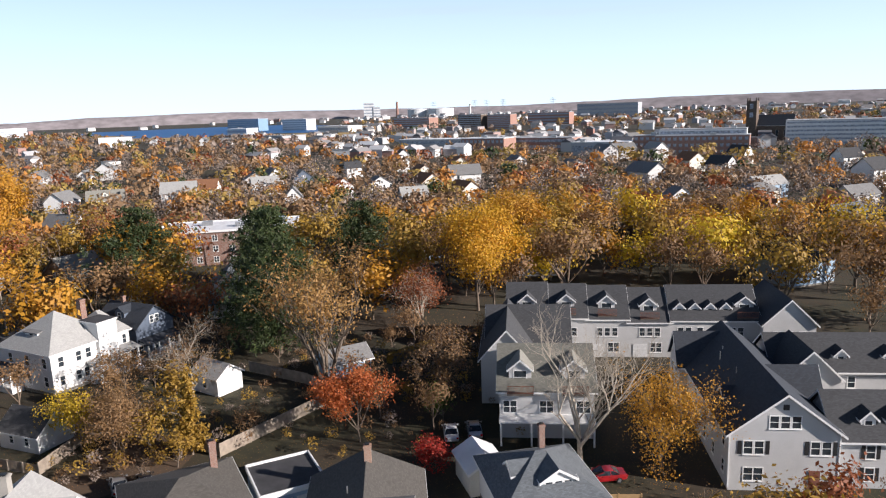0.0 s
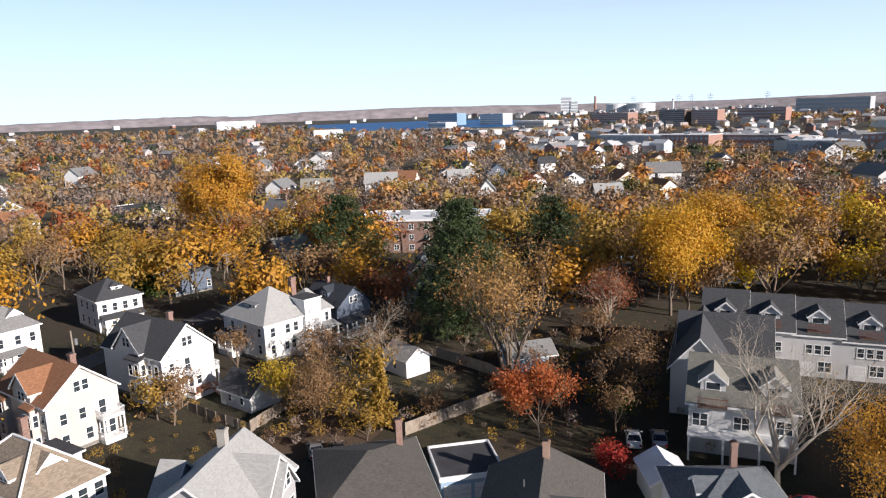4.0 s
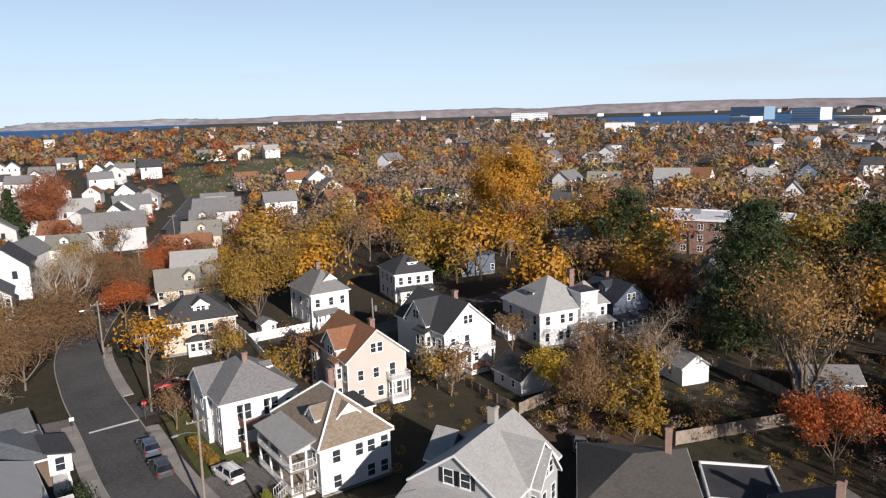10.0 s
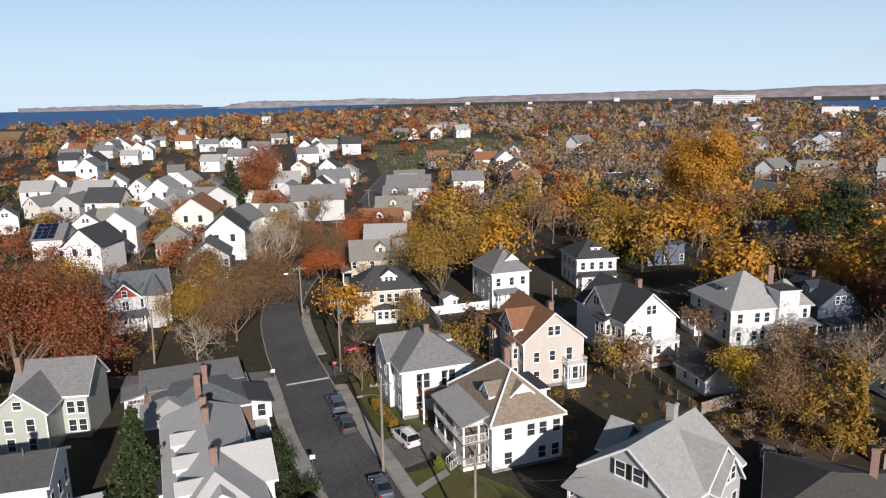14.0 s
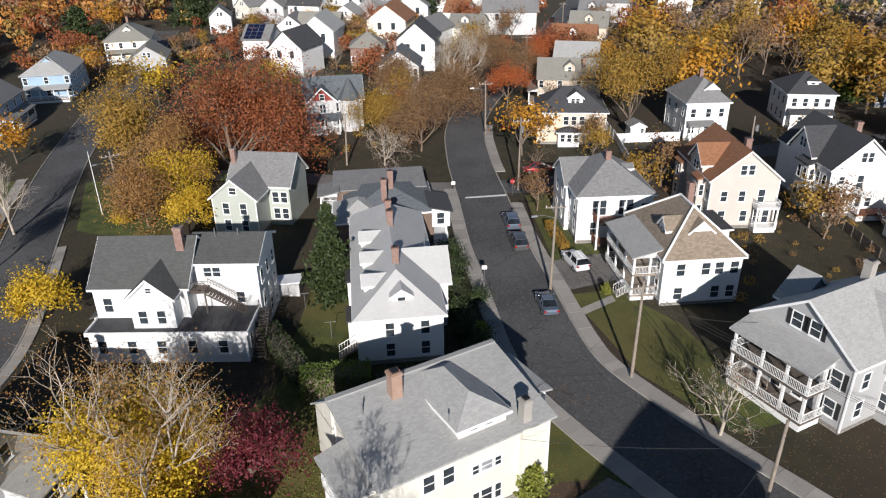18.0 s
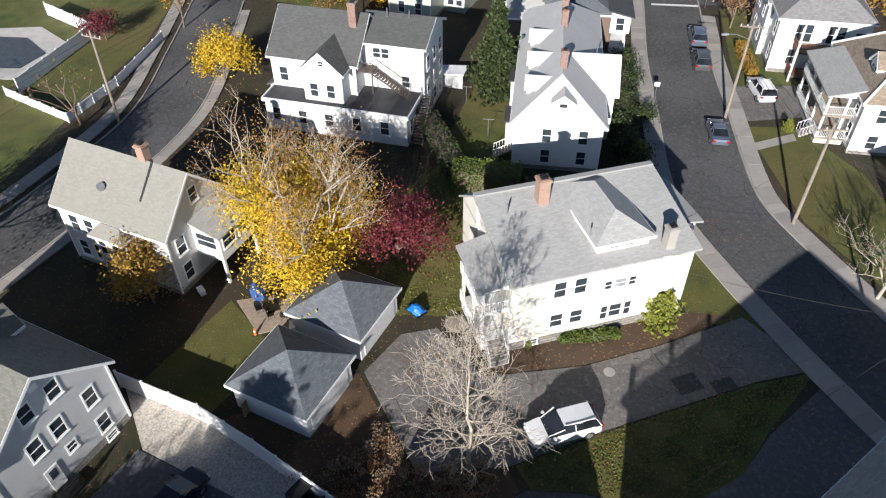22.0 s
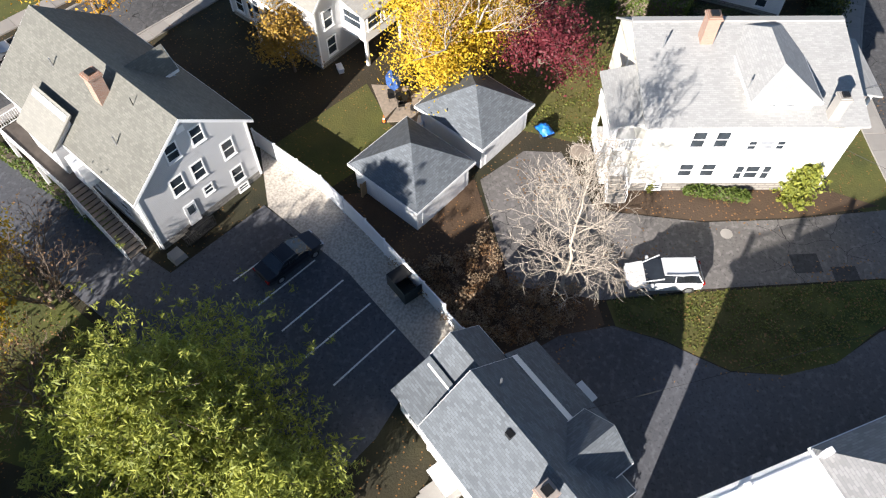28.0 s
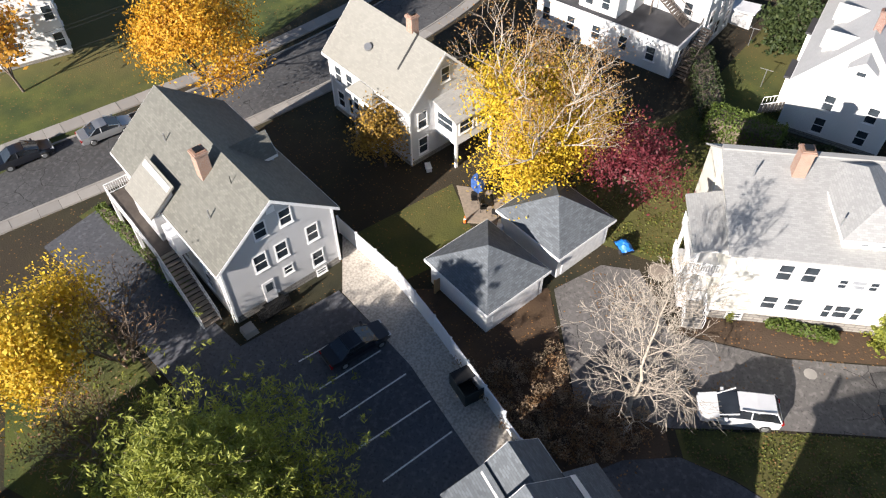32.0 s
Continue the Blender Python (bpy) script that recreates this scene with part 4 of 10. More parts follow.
for nm, pts, lb in (("lawn", [(-24.2, 7.9), (-25.7, 14.4), (-28.1, 26.0), (-28.4, 30.8), (-24.4, 25.3), (-21.6, 22.2), (-20.3, 18.8), (-20.2, 15.5), (-21.0, 13.4), (-21.8, 11.5), (-22.4, 8.5)], "mown grass strip between two driveways"),
                    ("lawn", [(-23.0, -33.5), (-21.4, -29.6), (-17.0, -22.2), (-13.0, -15.0), (-8.0, -18.0), (-10.0, -30.0), (-18.0, -36.0)], "shaded grass under the white pines"),
                    ("lawn", [(-42, -11.2), (-34.6, -17.0), (-31.0, -12.0), (-36.0, -7.5)], "back lawn with a sunlit patch"),
                    ("lawn", [(-89, 50.8), (-62, 41.3), (-61, 44), (-64, 50), (-80, 56), (-88, 57)], "front lawn beside the pavement"),
                    ("lawn", [(-60, 41.0), (-57, 40.2), (-44, 38.6), (-43, 47), (-50, 48), (-59, 46)], "front lawn with fallen leaves"),
                    ("lawn", [(-44, 38.7), (-34, 41.0), (-33.5, 47), (-43, 47)], "front lawn with fallen leaves"),
                    ("lawn", [(-38.5, 1.5), (-48, -3), (-60, 10), (-50, 14), (-37, 9.5)], "side yard grass with leaves"),
                    ("lawn", [(-46, 7), (-54, 15), (-90, 27), (-92, 22), (-62, 9)], "shaded back yard grass"),
                    ("lawn", [(-47.5, 29), (-38.8, 28.7), (-32.5, 29.6), (-34.5, 24), (-46, 24)], "shaded lawn beside the pavement"),
                    ("lawn", [(-103.5, -11.8), (-100.5, -8.5), (-96, 0), (-106, 6), (-124, -4), (-124, -11.0)], "corner lawn with a flagpole"),
                    ("lawn", [(-20, -55), (-60, -34.8), (-90, -25.5), (-130, -20), (-130, -60), (-40, -75)], "front lawns across the street"),
                    ("lawn", [(-31.8, -38.4), (-25.7, -26.6), (-24.6, -27.2), (-30.6, -38.9)], "narrow strip of grass beside the house"),
                    ("leaf_bed", [(-18.6, -3.0), (-20.6, -1.2), (-30.4, -11.6), (-33.2, -1.6), (-25, 1.4), (-24.4, 7.2), (-22.4, 7.8), (-19.2, 2.0)], "bed of dry brush and leaves"),
                    ("leaf_bed", [(-31.6, 7.4), (-31.5, 14.7), (-32.6, 21.0), (-34.4, 27.2), (-35.4, 24), (-34.6, 9)], "leaf-covered bed along the house wall"),
                    ("leaf_bed", [(-40, 71), (-31, 79), (-30, 86), (-41, 90), (-46, 79)], "yard floor covered with gold leaves")):
    LAYER += 0.0015
    sheet(nm, pts, LAYER, MULCH if nm == "leaf_bed" else LAWN, lb, "leaf litter" if nm == "leaf_bed" else "lawn")
sheet("stop_line", [(-92.1, 42.3), (-91.6, 42.1), (-89.9, 48.2), (-90.5, 48.5)], 0.028, LINE_PAINT, "worn white stop line across the street", "road marking")
# water and marsh
WZ = 0.06
sheet("water", [(-1480, -1500), (-1500, 366), (-1800, 745), (-2300, 1300), (-3300, 2300), (-4890, 3600), (-4890, -1500)], WZ, WATER, "wide blue bay out to the horizon", "water")
sheet("water", [(-1050, 2120), (-700, 1750), (-640, 1560), (-420, 1480), (-330, 1560), (-180, 1500), (-150, 1900), (-500, 2650), (-800, 2700), (-1150, 2500)], WZ, WATER, "blue river basin behind the marsh", "water")
sheet("water", [(-760, 40), (-1150, 20), (-1250, 110), (-900, 95)], WZ, WATER, "narrow blue tidal creek", "water")
sheet("marsh", [(-560, -120), (-720, -110), (-1300, -150), (-1320, 190), (-900, 120), (-640, 30)], 0.03, MARSH, "flat tan salt marsh", "marsh")
sheet("marsh", [(-900, 1900), (-560, 1330), (-150, 1240), (-140, 1500), (-420, 1470), (-640, 1550), (-700, 1740), (-1040, 2110)], 0.03, MARSH, "flat tan salt marsh beside the river", "marsh")


def hill(name, yaw0, yaw1, dist, heights, label, mat, depth=250):
    """A long low hill beyond the town, with an uneven crest."""
    rng = random.Random(int(yaw0 * 10))
    n = 60
    s = Shape()
    rows = []
    for i in range(n + 1):
        a = radians(yaw0 + (yaw1 - yaw0) * i / n)
        t = i / n * (len(heights) - 1)
        k = min(int(t), len(heights) - 2)
        hgt = heights[k] + (heights[k + 1] - heights[k]) * (t - k) + rng.uniform(-2.5, 2.5)
        rows.append([(-math.sin(a) * dd, math.cos(a) * dd, hh) for dd, hh in ((dist, -1), (dist + depth * 0.4, hgt * 0.8), (dist + depth * 0.6, hgt), (dist + depth, -1))])
    for i in range(n):
        for j in range(3):
            s.add([rows[i][j], rows[i + 1][j], rows[i + 1][j + 1], rows[i][j + 1]], [(0, 1, 2, 3)])
    return tagged(new(name, s.mesh(name, mat)), label, "hill", kind="structure")


# the horizon's haze is mixed into these pale slope colours
HAZY_WOODED = plain("hazy_wooded_slope", (0.28, 0.25, 0.26), 1.0, var=0.35, scale=0.02)
HAZY_ISLAND = plain("hazy_island_slope", (0.34, 0.34, 0.36), 1.0, var=0.4, scale=0.02)
hill("backdrop_hill", -60, 36, 4300, [58, 58, 58, 60, 58, 40, 46, 60, 54, 12], "low wooded hills on the horizon", HAZY_WOODED)
hill("backdrop_hill", 27, 56, 4350, [30, 50, 46, 40, 33, 20], "low wooded hills on the horizon", HAZY_WOODED)
hill("backdrop_hill", 54, 68, 4400, [30, 34, 38, 33, 30, 34, 30, 22], "low hilly coast beyond the bay", HAZY_ISLAND)
hill("backdrop_hill", 63, 69, 3900, [1, 26, 36, 34, 20, 1], "wooded island in the bay", HAZY_ISLAND)
hill("backdrop_hill", 70, 82, 4500, [18, 25, 24, 26, 24, 23, 20], "thin distant coastline", HAZY_ISLAND)

# the near houses


def body(h, w, d, e, r, roof, wall, cover, ridge="x", base=0.5, over=0.4, cx=0.0, cy=0.0, **kw):
    return Block(h, cx - w / 2, cx + w / 2, cy - d / 2, cy + d / 2, 0, e, r, roof, wall, cover, ridge, over, base=base, **kw)


# tan house with the red-brown roof
h = house("house", -72.0, 73.4, -21.8, "tan clapboard gabled house with a red-brown shingle roof")
b = body(h, 12.5, 9.1, 7.0, 11.1, "gable", CREAM, ROOF_BROWN).corners()
b.windows("+x", (-0.5, 0.55), (7.7,), 0.75, 1.3).windows("+x", (-2.6, -0.2), (4.0,), 0.8, 1.4).windows("+x", (-2.6, 0.4), (1.1,), 0.85, 1.5)
b.windows("-y", (5.2, 1.2), (4.0, 1.2)).windows("+y", (-3, 0, 3), (4.0, 1.2))
Block(h, -1.2, 3.4, -4.9, 0, 4, 8.2, 10.6, "gable", CREAM, ROOF_BROWN, "y", 0.35).windows("-y", (0.6, 1.6), (6.9,), 0.7, 1.2)
Block(h, 2.2, 4.4, -5.6, -4.5, 0, 6.6, 7.2, "shed+y", CREAM, ROOF_BROWN, over=0.25).windows("-y", (2.8, 3.8), (4.2, 1.3), 0.65, 1.5).windows("+x", (-5.05,), (4.2, 1.3), 0.55, 1.5)
Block(h, -5.6, -3.2, -5.4, -4.5, 0, 6.2, 6.9, "shed+y", CREAM, ROOF_BROWN, over=0.25).windows("-y", (-4.4,), (4.2, 1.3), 0.9, 1.5)
porch(h, 6.2, 7.9, 1.4, 4.4, 3.5, 5.9, [], "+x -y +y", TRIM)
porch(h, 6.2, 7.9, 1.4, 4.4, 0.6, 3.2, [(7.75, 1.55), (7.75, 4.25)], "+x -y", TRIM)
b.windows("+x", (2.4,), (3.6,), 0.85, 2.0).windows("+x", (2.2, 3.4), (0.8,), 0.8, 1.9)
chimney(h, 4.3, 0.3, 9, 12.1, 0.75)
# white house with the black roof
h = house("house", -69.4, 90.9, -18.8, "white clapboard gabled house with a black shingle roof")
b = body(h, 14.0, 9.0, 7.0, 11.3, "gable", WHITE, ROOF_DARK).corners()
b.windows("+x", (-0.4, 0.55), (7.9,), 0.7, 1.3).windows("+x", (-2.9,), (4.9,), 0.7, 1.0).windows("+x", (-0.2,), (4.0,), 0.85, 2.0).windows("+x", (-2.9, -2.2), (2.0,), 0.45, 0.9)
b.windows("+x", (0.2, 1.6), (1.4,), 0.8, 1.5).windows("-y", (5.6, 4.0), (4.2,), 0.8, 1.5).windows("-y", (5.2,), (1.4,), 0.8, 1.5).windows("+y", (-4, 0, 4), (4.2, 1.4))
Block(h, -3.5, 2.6, -4.9, 0, 4, 7.4, 11.0, "gable", WHITE, ROOF_DARK, "y", 0.4).windows("-y", (-0.9, 0.0), (8.0,), 0.6, 1.3)
Block(h, 0.4, 3.4, -5.7, -4.4, 0, 6.6, 7.3, "shed+y", WHITE, ROOF_DARK, over=0.3).windows("-y", (1.2, 2.6), (4.2, 1.3), 0.75, 1.6).windows("+x", (-5.1,), (4.2, 1.3), 0.6, 1.6)
porch(h, 7.0, 9.0, -0.9, 3.9, 3.7, 6.1, [], "+x -y +y", TRIM)
porch(h, 7.0, 9.0, -0.9, 3.9, 1.0, 3.5, [(8.85, -0.75), (8.85, 3.75)], "-y", RED_PAINT)
steps(h, 9.0, 2.8, "+x", 1.0, 1.5, mat=RED_PAINT)
chimney(h, 2.9, 0.5, 9.5, 12.4, 0.75)
# white four-square house
h = house("house", -60.0, 112.7, -27.9, "large white four-square house with a grey hip roof")
b = body(h, 12.4, 11.4, 6.6, 11.4, "pyramid", WHITE, ROOF_PALE, cy=-1.8).corners()
b.windows("+x", (-5.9, -2.9, -1.2), (4.3,), 0.85, 1.5).windows("+x", (-6.0, -3.2, -1.8), (1.4,), 0.75, 1.4).windows("-y", (4.6, 0.5, -3.5), (4.3, 1.4))
Block(h, 3.0, 6.9, 0.4, 3.9, 0, 9.3, 0.12, "flat", WHITE, TAR, over=0.15).windows("+y", (5,), (4.3,))
Block(h, -4.0, 5.4, 3.6, 7.2, 0, 6.4, 9.6, "hip", WHITE, ROOF_PALE, "y", base=0.5).windows("+x", (4.6, 6.2), (4.2,), 0.7, 1.5)
porch(h, 5.4, 7.6, 3.9, 7.2, 1.0, 3.6, [(7.45, 4.1), (7.45, 7.0)], "+x", TRIM, ROOF_PALE, high="-x")
steps(h, 7.6, 6.2, "+x", 1.0, 1.2, mat=TRIM)
dormer(h, -0.5, -5.6, "-y", 7.4, 3.0, 8.9, 9.6, 4.0, WHITE, ROOF_GREY, (1, 0.8, 1.0), "shed")
porch(h, -5.8, -1.0, -9.6, -7.5, 0.9, 3.6, [(-5.6, -9.4), (-3.4, -9.4), (-1.2, -9.4)], "-y -x", TRIM, ROOF_DARK, high="+y")
porch(h, 6.2, 7.6, -1.6, 0.0, 0.9, 3.2, [(7.4, -1.4), (7.4, -0.2)], "+x", TRIM, ROOF_PALE, high="-x")
steps(h, 7.6, -0.8, "+x", 0.9, 1.2, mat=TRIM)
chimney(h, 0.6, 2.6, 8.5, 12.2, 1.0)
# grey-roofed white house with decks
h = house("house", -74.8, 54.9, -19.2, "white house with a grey hip roof and brown two-storey deck")
b = body(h, 11.0, 9.7, 6.7, 10.3, "hip", WHITE, ROOF_GREY).corners()
b.windows("-y", (4.0, 1.2, -2.0), (4.2,), 0.85, 1.5).windows("-y", (4.0, 1.0, -2.6), (1.3,), 0.85, 1.6)
b.windows("+x", (-2.5, -1.6), (4.0,), 0.85, 2.0).windows("+x", (0.9, 1.9), (4.0,), 0.85, 2.0).windows("+x", (-2.6, 1.2), (1.2,), 0.9, 1.8)
for zz in (3.6, 0.7):
    flat_slab("deck", h, 5.5, 7.6, -2.8, 4.0, zz - 0.2, zz, WOOD_DECK)
    railing(h, (7.55, -2.8), (7.55, 4.0), zz, 1.0, RED_PAINT, 0.12)
    railing(h, (5.5, -2.8), (7.55, -2.8), zz, 1.0, RED_PAINT, 0.12)
for yy in (-2.7, 0.6, 3.9):
    post(h, 7.5, yy, 0, 6.5)
b.windows("+x", (3.9,), (4.6,), 1.0, 0.8)
Block(h, -6.3, 1.0, -5.4, 0, 0, 6.5, 9.2, "gable", WHITE, ROOF_GREY, "y", 0.3).windows("-y", (-4.0, -1.0), (4.2, 1.3))
dormer(h, 0.3, 3.2, "+y", 7.5, 1.4, 8.6, 9.1, 2.5, WHITE, ROOF_GREY)
chimney(h, 1.2, -0.2, 9.3, 11.2, 0.65)
vent_pipe(h, 2.4, 1.4, 8.8, 9.8)
# white house with the patched tan roof
h = house("house", -58.3, 54.2, -17.7, "white house with a patched tan hip roof")
b = body(h, 12.2, 8.6, 5.8, 9.9, "hip", WHITE, ROOF_TAN, base=0.4).corners()
b.windows("+x", (-2.4, 0.4, 1.9, 3.6), (3.7,), 0.9, 1.4).windows("+x", (-2.4, 1.8, 3.5), (0.8,), 0.9, 1.4)
b.windows("-y", (4.6, 2.2), (3.9, 1.2)).windows("+y", (-3.5, 0, 3.5), (3.9, 1.2))
cap = Shape()
e_, r_ = 5.86, 9.98
for a, c in (((6.5, -4.7, e_), (1.8, 0, r_)), ((6.5, 4.7, e_), (1.8, 0, r_)), ((-6.5, -4.7, e_), (-1.8, 0, r_)), ((-6.5, 4.7, e_), (-1.8, 0, r_)), ((-1.8, 0, r_), (1.8, 0, r_))):
    cap.tube(a, c, 0.13, sides=6)
part("ridge_cap", cap, TRIM, h, "white metal ridge caps")
dormer(h, 4.2, 0.2, "+x", 6.2, 2.6, 7.9, 9.3, 3.2, WHITE, ROOF_TAN, (2, 0.7, 0.8))
dormer(h, 1.8, -3.1, "-y", 6.4, 2.2, 7.7, 9.0, 3.0, WHITE, ROOF_TAN, (2, 0.5, 0.7))
porch(h, -4.6, 4.6, -7.2, -4.3, 3.3, 5.5, [(-4.4, -7.0), (-1.4, -7.0), (1.6, -7.0), (4.4, -7.0), (4.4, -5.2)], "-y +x -x", WOOD_GREY, ROOF_PALE, high="+y", rise=0.9)
porch(h, -4.6, 4.6, -7.2, -4.3, 0.7, 3.1, [(-4.4, -7.0), (-1.4, -7.0), (1.6, -7.0), (4.4, -7.0), (4.4, -5.2)], "-y +x -x", WOOD_GREY)
steps(h, 3.0, -7.2, "-y", 0.7, 1.3, mat=CONCRETE)
Block(h, -7.6, -2.4, 4.0, 7.0, 0, 4.9, 0.1, "flat", WHITE, TAR, over=0.3).windows("+x", (4.9, 6.1), (3.0, 0.9), 0.8, 1.5)
chimney(h, -2.8, 1.6, 8.0, 11.0, 0.7)
# grey house with the two-storey porch
h = house("house", -35.9, 53.3, -85.7, "grey clapboard house with a white two-storey porch")
b = body(h, 10.8, 9.9, 6.9, 10.7, "gable", GREY, ROOF_PALE).corners()
b.windows("+x", (-0.9, 0.9), (7.5,), 0.95, 1.35, shutters=True).windows("+x", (3.6,), (4.2, 1.3), 0.95, 1.5, shutters=True)
b.windows("+y", (3.6,), (4.2, 1.3), 0.85, 1.5).windows("+y", (-4.2,), (4.2, 1.3), 0.85, 1.5)
Block(h, -3.2, 0.8, 4.6, 6.0, 0, 6.7, 9.7, "gable", GREY, ROOF_PALE, "y", 0.35).windows("+y", (-1.7, -0.7), (7.2,), 0.75, 1.2).windows("+y", (-2.2, -0.2), (4.2, 1.3), 0.8, 1.5).windows("+x", (5.3,), (4.2, 1.3), 0.6, 1.5)
Block(h, -4.5, 1.5, 0.0, 5.2, 5, 7.0, 10.2, "gable", GREY, ROOF_PALE, "y", 0.3)
Block(h, -4.0, 0.5, -6.4, -4.6, 0, 6.4, 9.0, "gable", GREY, ROOF_PALE, "y", 0.4).windows("-y", (-2.5, -1), (4.2,))
P8 = [(7.9, -4.6), (7.9, -1.6), (7.9, 0.9), (7.9, 3.0), (6.0, 3.0)]
porch(h, 5.4, 8.1, -4.8, 3.2, 3.7, 6.0, P8, "+x +y -y", WOOD_DECK, ROOF_PALE, high="-x", rise=1.0)
porch(h, 5.4, 8.1, -4.8, 3.2, 0.9, 3.4, P8, "+x +y -y", WOOD_DECK)
b.windows("+x", (-3.6, 0.6), (4.0, 1.2), 0.9, 1.7).windows("+x", (-1.6,), (3.8, 1.0), 0.95, 2.05)
chimney(h, -2.2, -0.4, 9.6, 12.2, 0.8, CONCRETE)
# two-family house across the driveway
h = house("house", -41.2, 15.3, 97.7, "large cream two-family house with a pale grey roof")
b = Block(h, -6.85, 6.85, -6.8, 0.6, 0, 7.0, 8.9, "shed+y", CREAMY, ROOF_PALE, "x", 0.4, base=0.9).corners()
Block(h, -6.85, 6.85, 1.3, 4.6, 0, 6.0, 8.82, "shed-y", CREAMY, ROOF_PALE, "x", 0.3, base=0.9).windows("+y", (-4, 0, 4), (3.6, 1.5))
flat_slab("ridge_cap", h, -7.2, 7.2, 0.75, 1.2, 8.8, 8.98, ROOF_PALE)
b.windows("-y", (-3.3, -1.75), (4.75,), 0.85, 1.4).windows("-y", (0.45, 2.35), (4.5,), 0.5, 0.75).windows("-y", (1.4,), (4.5,), 0.9, 0.8, glass=GLASS_PALE)
b.windows("-y", (-3.3, -1.75), (1.75,), 0.9, 1.2).windows("-y", (0.5, 2.4), (1.4,), 0.5, 1.3).windows("-y", (1.4,), (1.5,), 0.9, 1.2)
b.windows("-y", (-5.1,), (0.35,), 0.9, 0.45)
Block(h, -0.4, 3.6, -5.9, 1.2, 7.0, 8.25, 9.5, "hip", CREAMY, ROOF_PALE, "y", 0.3, wall_name="dormer_wall").windows("-y", (0.9, 2.1), (7.6,), 0.6, 0.45)
chimney(h, -2.5, -0.6, 7.6, 10.6, 0.85, BRICK_PALE)
chimney(h, 4.9, -6.4, 6.5, 9.0, 0.7, CONCRETE)
part("bay_chimney_breast", Shape().box(4.2, 5.6, -7.2, -6.8, 0.2, 7.0), CREAMY, h)
vent_pipe(h, -5.4, -1.2, 8.0, 9.3)
vent_pipe(h, -0.6, -5.0, 7.8, 9.0)
P7 = [(-8.7, -6.0), (-8.7, -4.0), (-8.7, -1.6)]
porch(h, -8.9, -6.8, -6.2, -1.4, 3.9, 6.2, P7, "-x -y", TRIM, ROOF_PALE, high="+x", rise=0.7)
porch(h, -8.9, -6.8, -6.2, -1.4, 1.0, 3.6, P7, "-x", TRIM)
steps(h, -7.9, -6.2, "-y", 1.0, 1.4, mat=CONCRETE)
porch(h, 6.85, 9.2, -3.6, 1.6, 3.9, 6.4, [(9.0, -3.4), (9.0, -1.0), (9.0, 1.4)], "+x -y", WOOD_DECK, ROOF_PALE, high="-x", rise=0.5)
porch(h, 6.85, 9.2, -3.6, 1.6, 1.0, 3.6, [(9.0, -3.4), (9.0, -1.0), (9.0, 1.4)], "+x", TRIM)
# grey gabled house beside the parking lot
h = house("house", -32.2, -25.8, 56.3, "light grey gabled house with an olive-grey shingle roof")
b = body(h, 15.2, 8.7, 5.85, 9.6, "gable", PALE_GREY, ROOF_OLIVE, base=0.7).corners()
b.windows("+x", (-1.03, 0.89), (6.62,), 0.8, 1.25).windows("+x", (2.57, 0.09), (3.85,), 0.8, 1.35).windows("+x", (-1.56,), (3.8,), 0.85, 1.4).windows("+x", (0.22,), (2.1,), 0.6, 0.65)
b.windows("+x", (2.62,), (1.2,), 0.8, 1.3).windows("+x", (2.7,), (0.12,), 0.7, 0.4)
b.windows("-y", (-5.5, -2.5, 1.0, 4.5), (3.6, 1.3), 0.85, 1.4).windows("+y", (-5, -2, 1, 4), (3.6, 1.3), 0.85, 1.4)
part("gable_vent", Shape().box(7.6, 7.66, -0.3, 0.3, 8.2, 8.7), TRIM, h)
dr = part("back_door", Shape().box(7.6, 7.68, -1.95, -1.05, 0.45, 2.45), DOOR_PAINT, h, "white half-glazed back door")
part("door_pane", Shape().box(7.685, 7.7, -1.75, -1.25, 1.5, 2.25), GLASS, dr)
flat_slab("landing", h, 7.6, 8.8, -2.3, -0.7, 0.3, 0.42, BLACK_METAL)
railing(h, (8.75, -2.3), (8.75, -0.7), 0.42, 0.95, BLACK_METAL, 0.12)
for i in range(2):
    part("step", Shape().box(7.7, 8.7, -2.65 - i * 0.3, -2.3 - i * 0.3, 0.0, 0.28 - i * 0.14), BLACK_METAL, h)
railing(h, (8.75, -3.2), (8.75, -2.3), 0.2, 0.95, BLACK_METAL, 0.12)
part("bulkhead", Shape().box(8.2, 9.2, -4.6, -3.6, 0, 0.5, taper=0.08), CONCRETE, h)
dormer(h, 1.0, 3.5, "+y", 6.4, 1.9, 7.5, 8.9, 3.2, LIGHT_BLUE, ROOF_OLIVE, (1, 0.7, 0.8))
chimney(h, 1.7, -1.4, 7.6, 10.4, 0.85, BRICK_PALE)
part("antenna", Shape().tube((4.4, -0.8, 8.6), (4.4, -0.8, 9.6), 0.03, sides=5), BLACK_METAL, h)
vent_pipe(h, 4.6, -2.9, 7.0, 8.0)
vent_pipe(h, -3.4, -1.8, 7.8, 8.8)
Block(h, -3.4, 0.4, -5.4, -3.6, 3.4, 5.9, 7.6, "shed+y", PALE_GREY, ROOF_WARM, over=0.2)
flat_slab("side_deck", h, -6.8, 1.4, -6.4, -4.35, 3.1, 3.3, WOOD_DECK)
railing(h, (-6.8, -6.4), (1.4, -6.4), 3.3, 1.0)
railing(h, (-6.8, -6.4), (-6.8, -4.35), 3.3, 1.0)
for xx in (-6.7, -2.7, 1.3):
    post(h, xx, -6.3, 0, 3.1)
m_ = Matrix.Identity(4)
